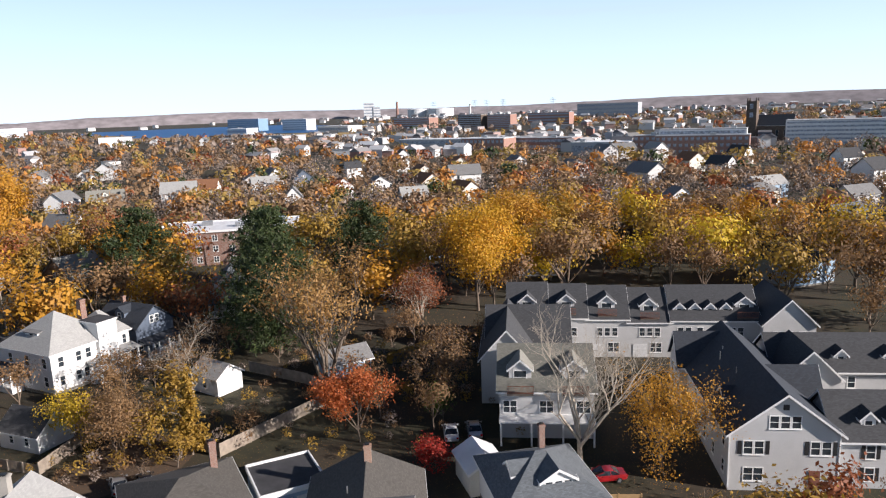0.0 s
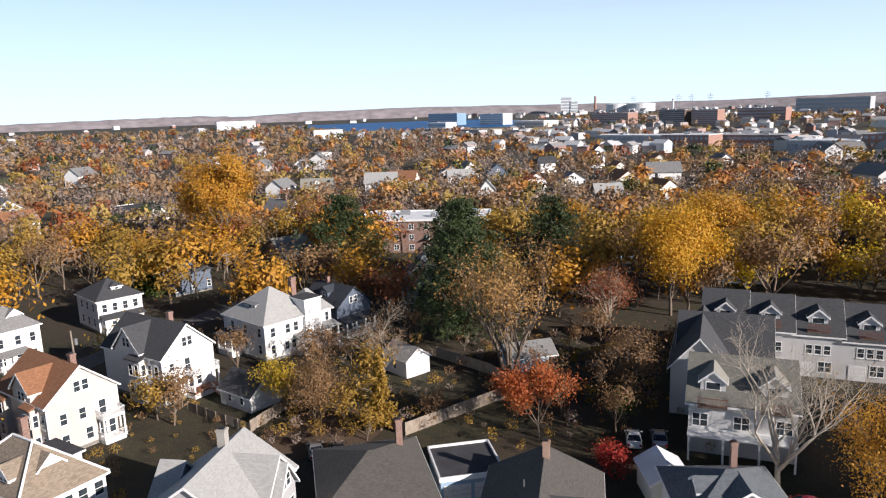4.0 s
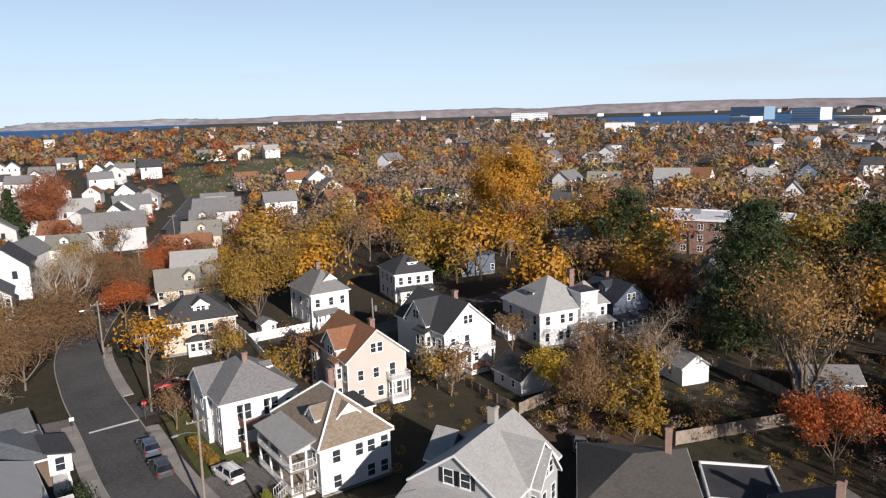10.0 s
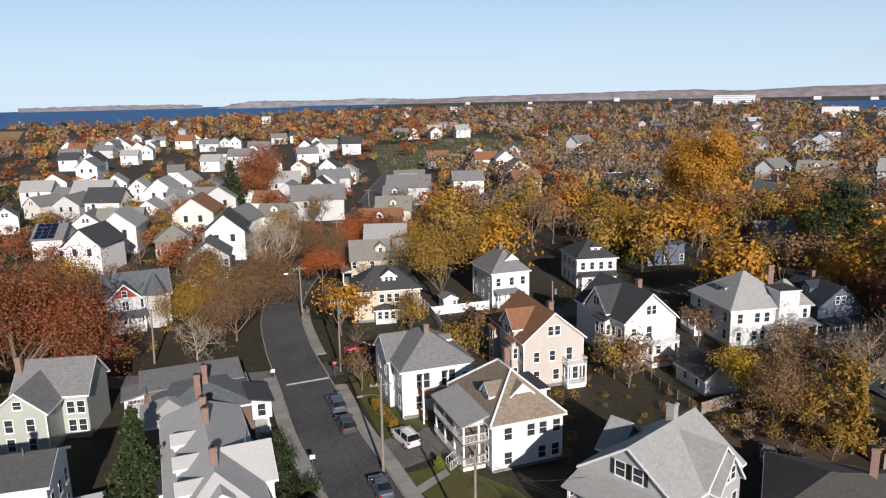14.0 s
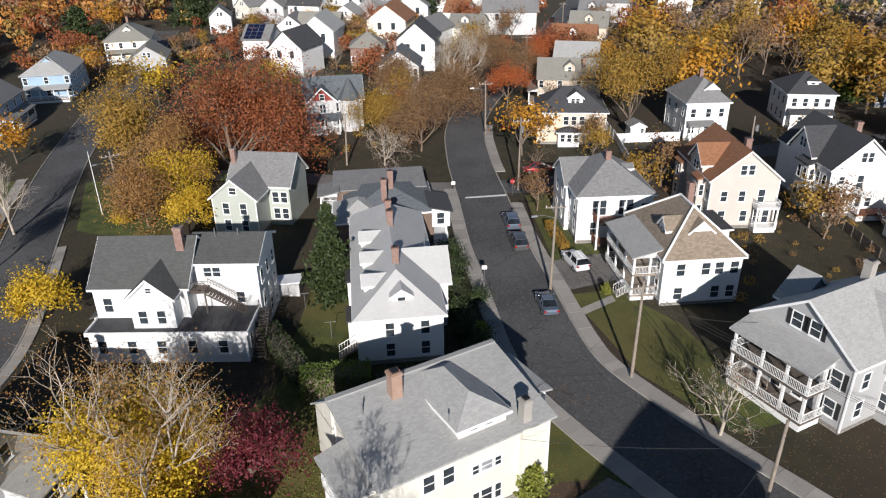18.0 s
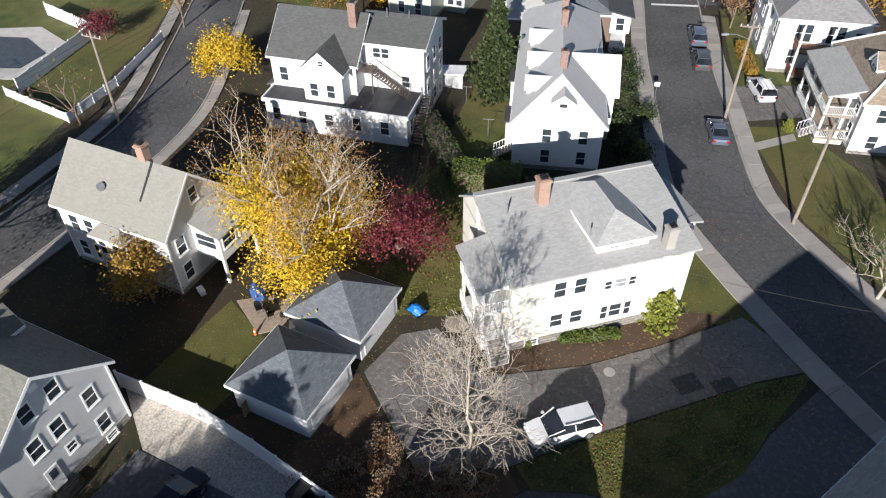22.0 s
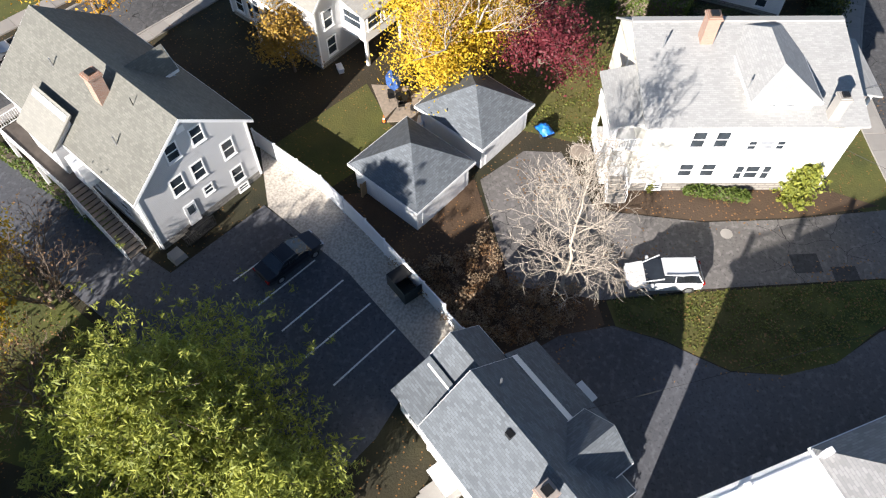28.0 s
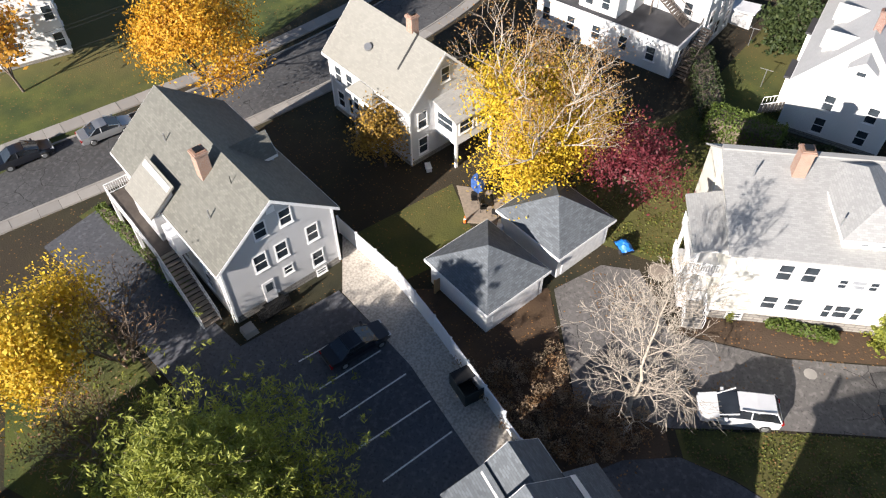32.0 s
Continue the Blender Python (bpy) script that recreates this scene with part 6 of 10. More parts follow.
FAR = [
    (-234, 0, -8, 17, 13, 6, 10, "hip", CREAMY, ROOF_WARM, "large white house with a warm grey hip roof", "x", "+x -y", "+x", (0, 0, 9, 11.5), "+x"),
    (-268, 30, -10, 10, 8, 5.6, 9, "gable", WHITE, ROOF_GREY, "white gabled house with a grey roof", "x", "+x -y", "", None, ""),
    (-296, 46, -60, 12, 9, 5, 8.4, "gable", CREAMY, ROOF_GREY, "cream house with a grey gabled roof", "x", "+x -y +y", "", (2, 0, 7.5, 9.4), ""),
    (-316, 58, 30, 12, 9, 5, 8.4, "gable", WHITE, ROOF_GREY, "white house with a grey gabled roof", "x", "+x -y", "", None, ""),
    (-217, 35, -30, 12, 8.5, 5.6, 9.2, "gable", WHITE, ROOF_GREY, "white gabled house with dark solar panels", "y", "+x -y", "", None, ""),
    (-239, 49, -25, 13, 9, 5.4, 8.8, "gable", WHITE, ROOF_GREY, "white gabled house with a grey roof", "x", "+x -y", "", (1, 0, 8, 9.8), ""),
    (-234, 57, 60, 14, 9, 5.6, 9.2, "gable", CREAMY, ROOF_WARM, "cream gabled house with a warm grey roof", "x", "+x -y -x", "-y", None, ""),
    (-248, 70, -30, 12, 10, 5.8, 9.4, "gable", WHITE, ROOF_PALE, "white gabled house with a pale roof", "x", "+x -y", "", None, "+x"),
    (-256, 80, -30, 16, 11, 5.8, 9.4, "hip", WHITE, ROOF_PALE, "white house with a pale hip roof", "y", "+x -y", "", None, "+x"),
    (-268, 91, 55, 18, 10, 5.8, 9.4, "gable", PALE_GREY, ROOF_GREY, "grey house with white porches and a gabled roof", "x", "-y +x", "-y", None, ""),
    (-298, 110, -30, 15, 11, 6, 9.4, "hip", WHITE, ROOF_GREY, "white house with a grey hip roof", "x", "+x -y", "", None, "-y"),
    (-343, 83, -20, 15, 10, 6, 10, "gable", WHITE, ROOF_PALE, "white gabled house with a pale roof", "x", "+x -y", "", None, ""),
    (-317, 86, -30, 12, 9, 5.8, 9.6, "gable", WHITE, ROOF_PALE, "white gabled house in bright sun", "x", "+x -y", "", None, ""),
    (-195, 60, -20, 10, 10, 5, 8.4, "pyramid", BRICK, ROOF_WARM, "red-brown house with a square hip roof", "x", "+x -y", "", (0, 0, 8, 9.6), ""),
    (-163, 58, -25, 11, 10, 6, 9.6, "gable", WHITE, ROOF_BLUE, "white house with blue-grey gabled roofs", "x", "+x -y", "", (1, -1, 8, 11.2), "+x"),
    (-211, 98, -38, 15, 11, 5.4, 8.6, "gable", CREAMY, ROOF_WARM, "low cream house with a brownish roof and dormers", "y", "+x -y", "+x", None, ""),
    (-240, 108, -38, 13, 9, 5.6, 9.2, "gable", WHITE, ROOF_BROWN, "white gabled house with a tan roof", "y", "+x -y", "", None, ""),
    (-236, 120, -38, 10, 8, 6, 9.6, "gable", WHITE, ROOF_BROWN, "white gabled house with a tan roof", "x", "+x -y", "", None, ""),
    (-262, 141, -38, 12, 9, 6, 9.8, "gable", WHITE, ROOF_DARK, "white gabled house with a dark roof", "x", "+x -y +y", "", None, ""),
    (-272, 150, -38, 12, 10, 6.2, 9.8, "gable", WHITE, ROOF_PALE, "tall white gabled house in bright sun", "x", "+x -y", "", None, "+x"),
    (-305, 180, -38, 14, 10, 6, 9.6, "hip", WHITE, ROOF_PALE, "white house with a pale hip roof", "x", "+x -y", "", None, ""),
    (-351, 178, -38, 11, 9, 5.6, 9, "gable", CREAMY, ROOF_BROWN, "cream gabled house with a brown roof", "x", "+x -y", "", None, ""),
    (-380, 176, -20, 13, 9, 5.6, 9, "gable", WHITE, ROOF_GREY, "white gabled house with a grey roof", "x", "+x -y", "", None, ""),
    (-378, 121, -20, 13, 9, 5.6, 9, "gable", WHITE, ROOF_GREY, "white gabled house with a grey roof", "y", "+x -y", "", None, ""),
    (-247, 174, -38, 15, 9, 5.6, 9.4, "gable", WHITE, ROOF_PALE, "white house with a pale gabled roof", "y", "+x -y", "+x", None, ""),
    (-216, 147, -38, 12, 9, 5.6, 9.4, "gable", WHITE, ROOF_GREY, "white gabled house with a grey roof", "y", "+x -y", "+x", None, ""),
    (-192, 130, -38, 12, 12, 5.6, 9.6, "gable", TAN, ROOF_WARM, "tan house with a brown gabled roof", "y", "+x -y", "+x", None, ""),
    (-174, 113, -38, 12, 13, 5.6, 9.4, "gable", WHITE, ROOF_BROWN, "white house with an orange-brown gabled roof", "y", "+x -y", "+x", None, ""),
    (-152, 100, -36, 11, 11, 5.8, 9.2, "gable", WHITE, ROOF_PALE, "white house with a pale grey gabled roof", "y", "+x -y", "", None, ""),
    (-135, 87, -30, 11, 14, 5.8, 9.4, "gable", TAN, ROOF_WARM, "tan house with a brown gabled roof and dormer", "y", "+x -y", "+x", (3, 3, 8, 10), "-y"),
    (-195, -18, -10, 18, 11, 6, 9.4, "hip", LIGHT_BLUE, ROOF_PALE, "grey-blue house with white porches and a hip roof", "x", "+x -y +y", "+x", None, "+x"),
    (-166, -29, -14, 14, 10, 6, 9.4, "gable", LIGHT_BLUE, ROOF_GREY, "blue-grey house with a long white porch", "x", "+x +y", "", None, "+y"),
    (-212, 4, -10, 12, 10, 4, 7.4, "gable", GREY, ROOF_WARM, "low grey house with a brown gabled roof", "x", "+x -y", "", None, ""),
    (-143, -38, -14, 12, 9, 4, 7.8, "gable", RED_SIDING, ROOF_GREY, "barn-red bungalow with a grey roof and wide dormer", "x", "+x +y", "+y", (-3, 0, 6.5, 9), ""),
    (-113, -38, -10, 12, 10, 4.2, 8.2, "gable", SAGE, ROOF_GREY, "pale green bungalow with a grey roof and dormer", "x", "+x +y", "+y", None, ""),
    (-52, -61, 45, 14, 10, 6.5, 10, "gable", WHITE, ROOF_GREY, "pale blue-white house across the side street", "x", "+x +y -y -x", "", None, ""),
    (-54, 124, -27, 11, 9, 5.6, 9, "gable", DARK_BLUE, ROOF_BLACK, "dark slate-blue house with white trim", "x", "+x -y", "-y", (-2, 0, 8, 10), "+x"),
    (-104, 148, -30, 12, 10, 5.4, 7.8, "hip", DARK_BLUE, ROOF_DARK, "dark blue house with white dormers and an orange ridge", "x", "+x -y", "+x", None, ""),
    (-87, 171, -30, 12, 11, 4.4, 9.4, "gable", BROWN_SHINGLE, ROOF_WARM, "brown shingled house with a steep weathered roof", "y", "-y +x", "", None, ""),
    (-119, 232, -25, 15, 9, 7, 11.4, "gable", WHITE, ROOF_GREY, "tall white gabled house in bright sun", "x", "+x -y", "", (2, 0, 10, 13), ""),
    (-248, 204, -38, 8, 8, 6.5, 9, "hip", WHITE, ROOF_DARK, "narrow white house with a black hip roof", "x", "+x -y", "", None, ""),
    (-15, 108, 30, 8, 6, 2.8, 4.6, "gable", LIGHT_BLUE, ROOF_GREY, "low light-blue cottage with a grey roof", "x", "-y -x", "", None, ""),
    (26, 176, -5, 12, 11, 6.8, 10, "gable", DARK_GREY, ROOF_DARK, "dark grey house with a white-trimmed dormer", "x", "-y -x", "-y", (-1, 3, 9, 12), "-y"),
    (117, 200, 25, 13, 11, 6.4, 10.4, "gable", DARK_BROWN, ROOF_BLUE, "dark brown house with white-trimmed windows", "x", "-y -x", "-y", None, "-y"),
    (80, 155, 20, 14, 11, 5.6, 8, "hip", LIGHT_BLUE, ROOF_BLACK, "pale blue house with a black hip roof", "x", "-y -x", "", None, ""),
    (88, 255, 10, 11, 8, 6.4, 10.4, "gable", WHITE, ROOF_GREY, "white gabled house with a grey roof", "y", "-y -x", "", None, ""),
    (108, 226, 30, 11, 9, 5.6, 9, "hip", CREAMY, ROOF_BROWN, "cream house with a brown hip roof and dormer", "x", "-y -x", "-y", None, ""),
    (136, 290, 20, 16, 10, 6, 9.4, "gable", LIGHT_BLUE, ROOF_PALE, "pale blue house with a pale roof", "x", "-y -x", "", None, ""),
    (124, 270, 20, 14, 10, 6, 9, "hip", CREAMY, ROOF_GREY, "grey-roofed pale house among trees", "x", "-y -x", "", None, ""),
    (150, 250, 20, 14, 9, 6, 9.4, "gable", PALE_GREY, ROOF_GREY, "grey gabled house among trees", "x", "-y -x", "", None, ""),
    (-70, 390, 20, 11, 10, 6.5, 11, "gable", DARK_BLUE, ROOF_GREY, "dark blue gabled house with white trim", "y", "-y -x", "", None, ""),
    (-86, 372, 20, 15, 10, 6, 9.6, "gable", WHITE, ROOF_PALE, "white gabled house with a pale roof", "x", "-y -x", "", None, ""),
    (-98, 398, 20, 12, 10, 6, 9.6, "gable", PALE_GREY, ROOF_GREY, "grey gabled house among trees", "y", "-y -x", "", None, ""),
    (-43, 343, 20, 10, 9, 6.2, 10, "gable", WHITE, ROOF_BROWN, "white gabled house with a red-brown roof", "y", "-y -x", "", None, ""),
    (-26, 350, 20, 12, 9, 5.8, 9.6, "gable", WHITE, ROOF_GREY, "white gabled house among trees", "y", "-y -x", "", None, ""),
    (-58, 300, 10, 8, 8, 6.5, 11, "gable", WHITE, ROOF_GREY, "narrow white gabled house among pines", "y", "-y -x", "", None, ""),
    (-145, 320, 20, 16, 9, 6.4, 10.4, "gable", CREAMY, ROOF_WARM, "pale gabled house behind bare trees", "x", "-y -x", "-y", None, "-y"),
    (-88, 262, 20, 11, 9, 4, 7, "hip", TAN, ROOF_BROWN, "tan cottage with a brown hip roof", "x", "-y -x", "", (0, 0, 6, 8.5), ""),
    (-44, 150, 10, 9, 11, 5.6, 9, "gable", PALE_GREY, ROOF_BLUE, "blue-grey house in the shade of pines", "y", "-y -x", "", None, "-y"),
    (-2, 200, 30, 26, 16, 4.5, 6, "hip", LIGHT_BLUE, ROOF_BLUE, "low building with a long blue-grey roof", "x", "-y -x", "", None, ""),
    (48, 225, 15, 12, 9, 6, 9.6, "gable", WHITE, ROOF_GREY, "white gabled house among orange trees", "x", "-y -x", "", None, ""),
    (-8, 300, 15, 12, 9, 5.6, 9.2, "gable", PALE_GREY, ROOF_PALE, "grey gabled house among bare trees", "x", "-y -x", "", None, ""),
]
for x, y, rot, w, d, e, r, roof, wall, cover, label, ridge, sides, dorm, stack, psd in FAR:
    DETAIL["trim"] = math.hypot(x, y) < 120
    plain_house(x, y, rot, w, d, e, r, roof, wall, cover, label, ridge, sides, dorm=dorm, stack=stack, porch_side=psd)

DETAIL["trim"] = True
# solar panels
solar_m, n_, l_, p_ = material("solar_glass", 0.15)
p_.inputs["Base Color"].default_value = (0.01, 0.015, 0.04, 1)
solar_house = [o for o in scene.collection.objects if o.get("label") == "white gabled house with dark solar panels"][0]
for i in range(4):
    for j in range(3):
        y0 = -3.4 + j * 1.75
        s = Shape()
        x0, x1 = 6.0 - i * 1.35 - 0.5, 6.0 - i * 1.35 - 1.75
        zz = lambda q: 5.6 + (6.0 - q) / 6.0 * 3.6 + 0.08
        s.slab([(x0, y0, zz(x0)), (x0, y0 + 1.65, zz(x0)), (x1, y0 + 1.65, zz(x1)), (x1, y0, zz(x1))], 0.05)
        part("solar_panel", s, solar_m, solar_house)
brick_apts = thing("apartment_building", pose(-61, 206, 0, rz=8), "three-storey red brick apartment block with a white flat roof", "apartment building")
b = Block(brick_apts, -17, 21, -9, 10, 0, 9.4, 0.5, "flat", BRICK, MEMBRANE, over=0.4)
b.windows("-y", (-14.5, -10, -5.5, -1, 3.5, 8, 12.5, 17), (0.9, 3.9, 6.9), 1.3, 1.5, style="pair").windows("-x", (-5, 0, 5), (0.9, 3.9, 6.9), 1.3, 1.5, style="pair")
for x_, y_, w_ in ((-6, 2, 3), (4, -3, 1.2), (5.6, -3, 1.2), (7.2, -3, 1.2), (14, 4, 3.5)):
    part("rooftop_unit", Shape().box(x_, x_ + w_, y_, y_ + 1.6, 9.6, 10.8), STEEL, brick_apts)
Block(brick_apts, -24, -17, -4, 6, 0, 5.5, 0.4, "flat", BRICK_PALE, MEMBRANE, over=0.2)
flat_shop = thing("flat_roofed_building", pose(-199, 258, 0, rz=-30), "long low white building with a flat grey roof", "building")
Block(flat_shop, -14, 14, -7, 7, 0, 4.5, 0.4, "flat", CREAMY, TAR, over=0.3).windows("+x", (-4, 0, 4), (1.4,), 1.6, 1.4).windows("-y", (-10, -5, 0, 5, 10), (1.4,), 1.6, 1.4)

# brown porch building and brick house behind the long white house
h = house("house", -84.5, 27.5, -15.8, "brown shingled house with a white open porch and flat roofs")
b = body(h, 10, 11, 5.2, 7.4, "hip", BROWN_SHINGLE, ROOF_BLUE, "x")
b.windows("+y", (-3, 0, 3), (3.4, 1.1)).windows("-x", (-3, 2), (3.4, 1.1))
Block(h, -7.5, -2.0, -6.8, 5.0, 0, 6.0, 6.6, "shed-x", BROWN_SHINGLE, ROOF_GREY).windows("-y", (-5,), (3.6,), 1.8, 0.8)
porch(h, -5.0, -1.0, -9.0, -6.6, 3.2, 5.6, [(-4.8, -8.8), (-1.2, -8.8)], "-y -x +x", TRIM, ROOF_GREY, high="+y")
porch(h, 0.5, 4.8, 5.5, 7.4, 0.8, 3.0, [(0.7, 7.2), (4.6, 7.2)], "+y", TRIM)
Block(h, 0.0, 5.4, 5.3, 7.6, 3.0, 5.2, 5.9, "shed-y", WHITE, ROOF_DARK).windows("+x", (6.4,), (3.4,), 0.9, 1.5).windows("+y", (1.2, 2.7, 4.2), (3.4,), 0.9, 1.5)
chimney(h, 1, 0.4, 6.5, 9.4, 0.7)
chimney(h, 4, -0.6, 6.5, 9.4, 0.7)
Block(h, 0.2, 6.6, -6.8, -1.0, 0, 5.0, 6.8, "hip", BRICK, ROOF_PALE).windows("-y", (2, 4.5), (3.2, 1.0))

# condominiums
CON = PALE_GREY
h = thing("condominium_block", pose(37.1, 80.4, 0, rz=-97.5), "large light grey gabled condominium with dark roofs", "apartment building")
b = Block(h, -13, 12, -5.5, 5.5, 0, 6.4, 11.0, "gable", CON, ROOF_BLACK, "x", 0.5).corners()
b.windows("+x", (-1.1, 0.0, 1.1), (7.1,), 0.85, 1.3).windows("+x", (-3.6, -2.5), (4.2,), 0.85, 1.4).windows("+x", (3.1, 4.2), (4.2,), 0.85, 1.4).windows("+x", (-3.0,), (1.2,), 1.9, 1.4, style="pair")
for yy in (-4.45, -1.65, 2.25, 5.05):
    part("shutter", Shape().box(12.0, 12.05, yy - 0.2, yy + 0.2, 4.15, 5.65), SHUTTER, h)
part("gable_vent", Shape().box(12.0, 12.06, -0.3, 0.3, 9.1, 9.7), SHUTTER, h)
b.windows("-y", (10, 6, 2, -3, -8), (4.2, 1.2), 0.85, 1.4)
part("entry_door", Shape().box(12.0, 12.08, 2.6, 3.7, 0.2, 2.4), RED_PAINT, h)
Block(h, -13.5, -7.5, -6.6, 0, 0, 6.4, 10.4, "gable", CON, ROOF_BLACK, "y", 0.4).windows("-y", (-11.6, -9.4), (4.4, 1.3), 0.85, 1.4)
Block(h, -1.0, 4.0, 0, 6.6, 5, 6.6, 10.2, "gable", WHITE, ROOF_BLACK, "y", 0.4)
for xx, yy in ((-3.5, -2.6), (-5.5, -1.8), (2.0, -2.2)):
    vent_pipe(h, xx, yy, 7.6, 10.0)
dormer(h, 4.5, -4.4, "-y", 6.6, 1.8, 7.8, 8.8, 3.0, CON, ROOF_BLACK)
b2 = Block(h, 2.8, 11.0, 5.5, 30, 0, 5.4, 9.4, "gable", CON, ROOF_DARK, "y", 0.5)
b2.windows("+x", (9, 13, 17, 21), (3.4, 0.9), 0.85, 1.4, shutters=True)
for yy in (9.0, 11.6, 16, 20):
    dormer(h, 10.0, yy, "+x", 5.8, 1.5, 7.3, 8.3, 2.6, WHITE, ROOF_DARK)
b3 = Block(h, -17, -8, 5.5, 44, 0, 5.8, 9.6, "gable", CON, ROOF_DARK, "y", 0.5)
b3.windows("+x", (10, 15, 20, 26, 32), (3.6, 1.0), 0.85, 1.4)
for yy in (14, 20, 27, 33):
    dormer(h, -9.2, yy, "+x", 6.0, 1.5, 7.5, 8.5, 2.6, WHITE, ROOF_DARK)
Block(h, -12, -4, 5.0, 12, 0, 6.2, 10.0, "gable", CON, ROOF_DARK, "x", 0.4)
h = thing("condominium_row", pose(34.2, 116.2, 0, rz=-8), "stepped row of grey townhouses with gabled dormers", "apartment building")
for k, (x0, x1, e, r) in enumerate(((-22, -15.6, 6.6, 11.2), (-15.6, -9.2, 6.6, 10.9), (-9.2, -2.6, 6.4, 10.6), (-2.6, 4.2, 5.9, 10.2), (4.2, 17.6, 6.2, 10.6))):
    b = Block(h, x0, x1, -6, 6, 0, e, r, "gable", CON, ROOF_DARK, "x", 0.3)
    mid = (x0 + x1) / 2
    if k < 4:
        b.windows("-y", (mid - 1.2, mid, mid + 1.2), (3.6,), 0.8, 1.3).windows("-y", (mid + 1,), (0.9,), 1.7, 1.5, style="pair")
        part("garage_door", Shape().box(mid - 2.6, mid - 0.4, -6.08, -6.0, 0, 2.2), DOOR_PAINT, h)
        dormer(h, mid, -4.2, "-y", e + 0.5, 2.6, e + 2.3, e + 3.6, 3.4, CON, ROOF_DARK, (1, 1.5, 1.6))
        flat_slab("balcony", h, mid - 1.5, mid + 1.5, -5.9, -4.2, e + 0.3, e + 0.5, WOOD_DECK)
        railing(h, (mid - 1.5, -5.85), (mid + 1.5, -5.85), e + 0.5, 1.0, RED_PAINT, 0.14)
    else:
        b.windows("-y", (5.6, 6.8, 8.6, 11, 13.6, 14.8), (3.6, 0.9), 0.85, 1.4)
        for xx in (5.6, 8.0, 10.4, 12.8):
            dormer(h, xx, -4.4, "-y", e + 0.3, 1.5, e + 1.6, e + 2.6, 2.4, WHITE, ROOF_DARK)
        dormer(h, 15.8, -4.0, "-y", e + 0.4, 2.8, e + 2.2, e + 3.5, 3.2, CON, ROOF_DARK, (1, 1.5, 1.5))
        flat_slab("balcony", h, 14.2, 17.4, -6.2, -4.0, e + 0.2, e + 0.4, WOOD_DECK)
        railing(h, (14.2, -6.15), (17.4, -6.15), e + 0.4, 1.0, RED_PAINT, 0.14)
Block(h, 17.6, 25.4, -8, 5, 0, 6.0, 10.2, "gable", CON, ROOF_BLACK, "y", 0.4).windows("-y", (19.6, 21.5, 23.4), (3.6, 0.9), 0.85, 1.4)
h = thing("condominium_block", pose(13.9, 89.4, 0, rz=-7), "grey townhouse block with arched balcony dormers behind bare trees", "apartment building")
b = Block(h, -5.8, 5.8, -6.5, 6.5, 0, 6.2, 10.2, "gable", CON, ROOF_OLIVE, "x", 0.4)
b.windows("-y", (-4.5, 0, 4.5), (3.4,), 1.6, 1.5, style="pair")
for xx in (-3.2, 3.4):
    dormer(h, xx, -5.0, "-y", 6.4, 2.8, 8.4, 9.8, 3.6, CON, ROOF_WARM, (1, 1.5, 1.7))
    flat_slab("balcony", h, xx - 1.6, xx + 1.6, -7.6, -5.0, 6.0, 6.2, WOOD_DECK)
    railing(h, (xx - 1.6, -7.5), (xx + 1.6, -7.5), 6.2, 1.0, RED_PAINT, 0.14)
flat_slab("canopy", h, -5.8, 5.8, -9.0, -6.5, 3.0, 3.2, TRIM)
for xx in (-5.6, -1.9, 1.9, 5.6):
    post(h, xx, -8.8, 0, 3.0)
Block(h, -8.6, -1.5, 4, 20, 0, 6.4, 10.8, "gable", CON, ROOF_DARK, "y", 0.4).windows("-x", (7, 11, 15), (3.6, 1.0))
Block(h, -8.0, 4, 11, 21, 0, 6.6, 11, "gable", CON, ROOF_DARK, "x", 0.4)

# small houses and garages in front
h = house("house", 9.6, 66.2, -80, "pale house with a patched grey-green hip roof")
body(h, 11, 10, 4.2, 7.0, "hip", WHITE, ROOF_BLUE, "y").windows("+x", (-3, 0, 3), (1.3,)).windows("+y", (-2, 2), (1.3,))
dormer(h, 3.6, 0.8, "+x", 4.4, 3.4, 5.6, 6.8, 3.4, WHITE, ROOF_BLUE, (3, 0.7, 0.7))
dormer(h, 0.5, -3.2, "-y", 4.4, 2.4, 5.6, 6.6, 3.0, WHITE, ROOF_BLUE)
chimney(h, -3.2, 1.4, 5.6, 8.2, 0.6)
h = house("garage", 4.2, 72.9, -75, "small pale garage with a white gabled roof", "garage")
body(h, 5.4, 4.2, 2.8, 4.2, "gable", CREAMY, MEMBRANE, "x", 0, 0.3)
part("overhead_door", Shape().box(2.3, 2.4, -1.5, 1.5, 0.05, 2.2), DOOR_PAINT, h)
h = house("garage", -16.6, 70.4, -65, "flat-roofed garage with light blue-white overhead doors", "garage")
Block(h, -4.0, 3.2, -3.4, 3.4, 0, 2.9, 0.45, "flat", LIGHT_BLUE, TAR, over=0.1)
for yy in (-1.65, 1.65):
    d_ = part("overhead_door", Shape().box(3.2, 3.28, yy - 1.45, yy + 1.45, 0.05, 2.3), DOOR_PAINT, h)
    for zz in (0.6, 1.15, 1.7):
        part("panel_joint", Shape().box(3.285, 3.3, yy - 1.4, yy + 1.4, zz, zz + 0.03), STEEL, d_)
# cottage with the blue-grey roofs, below the camera
h = house("house", -13.5, 1.5, 44, "small white house with mixed grey shingle roofs")
b = Block(h, -2.2, 6.4, -3.1, 3.0, 0, 4.0, 6.6, "gable", WHITE, ROOF_BLUE, "x", 0.35, base=0.3).corners()
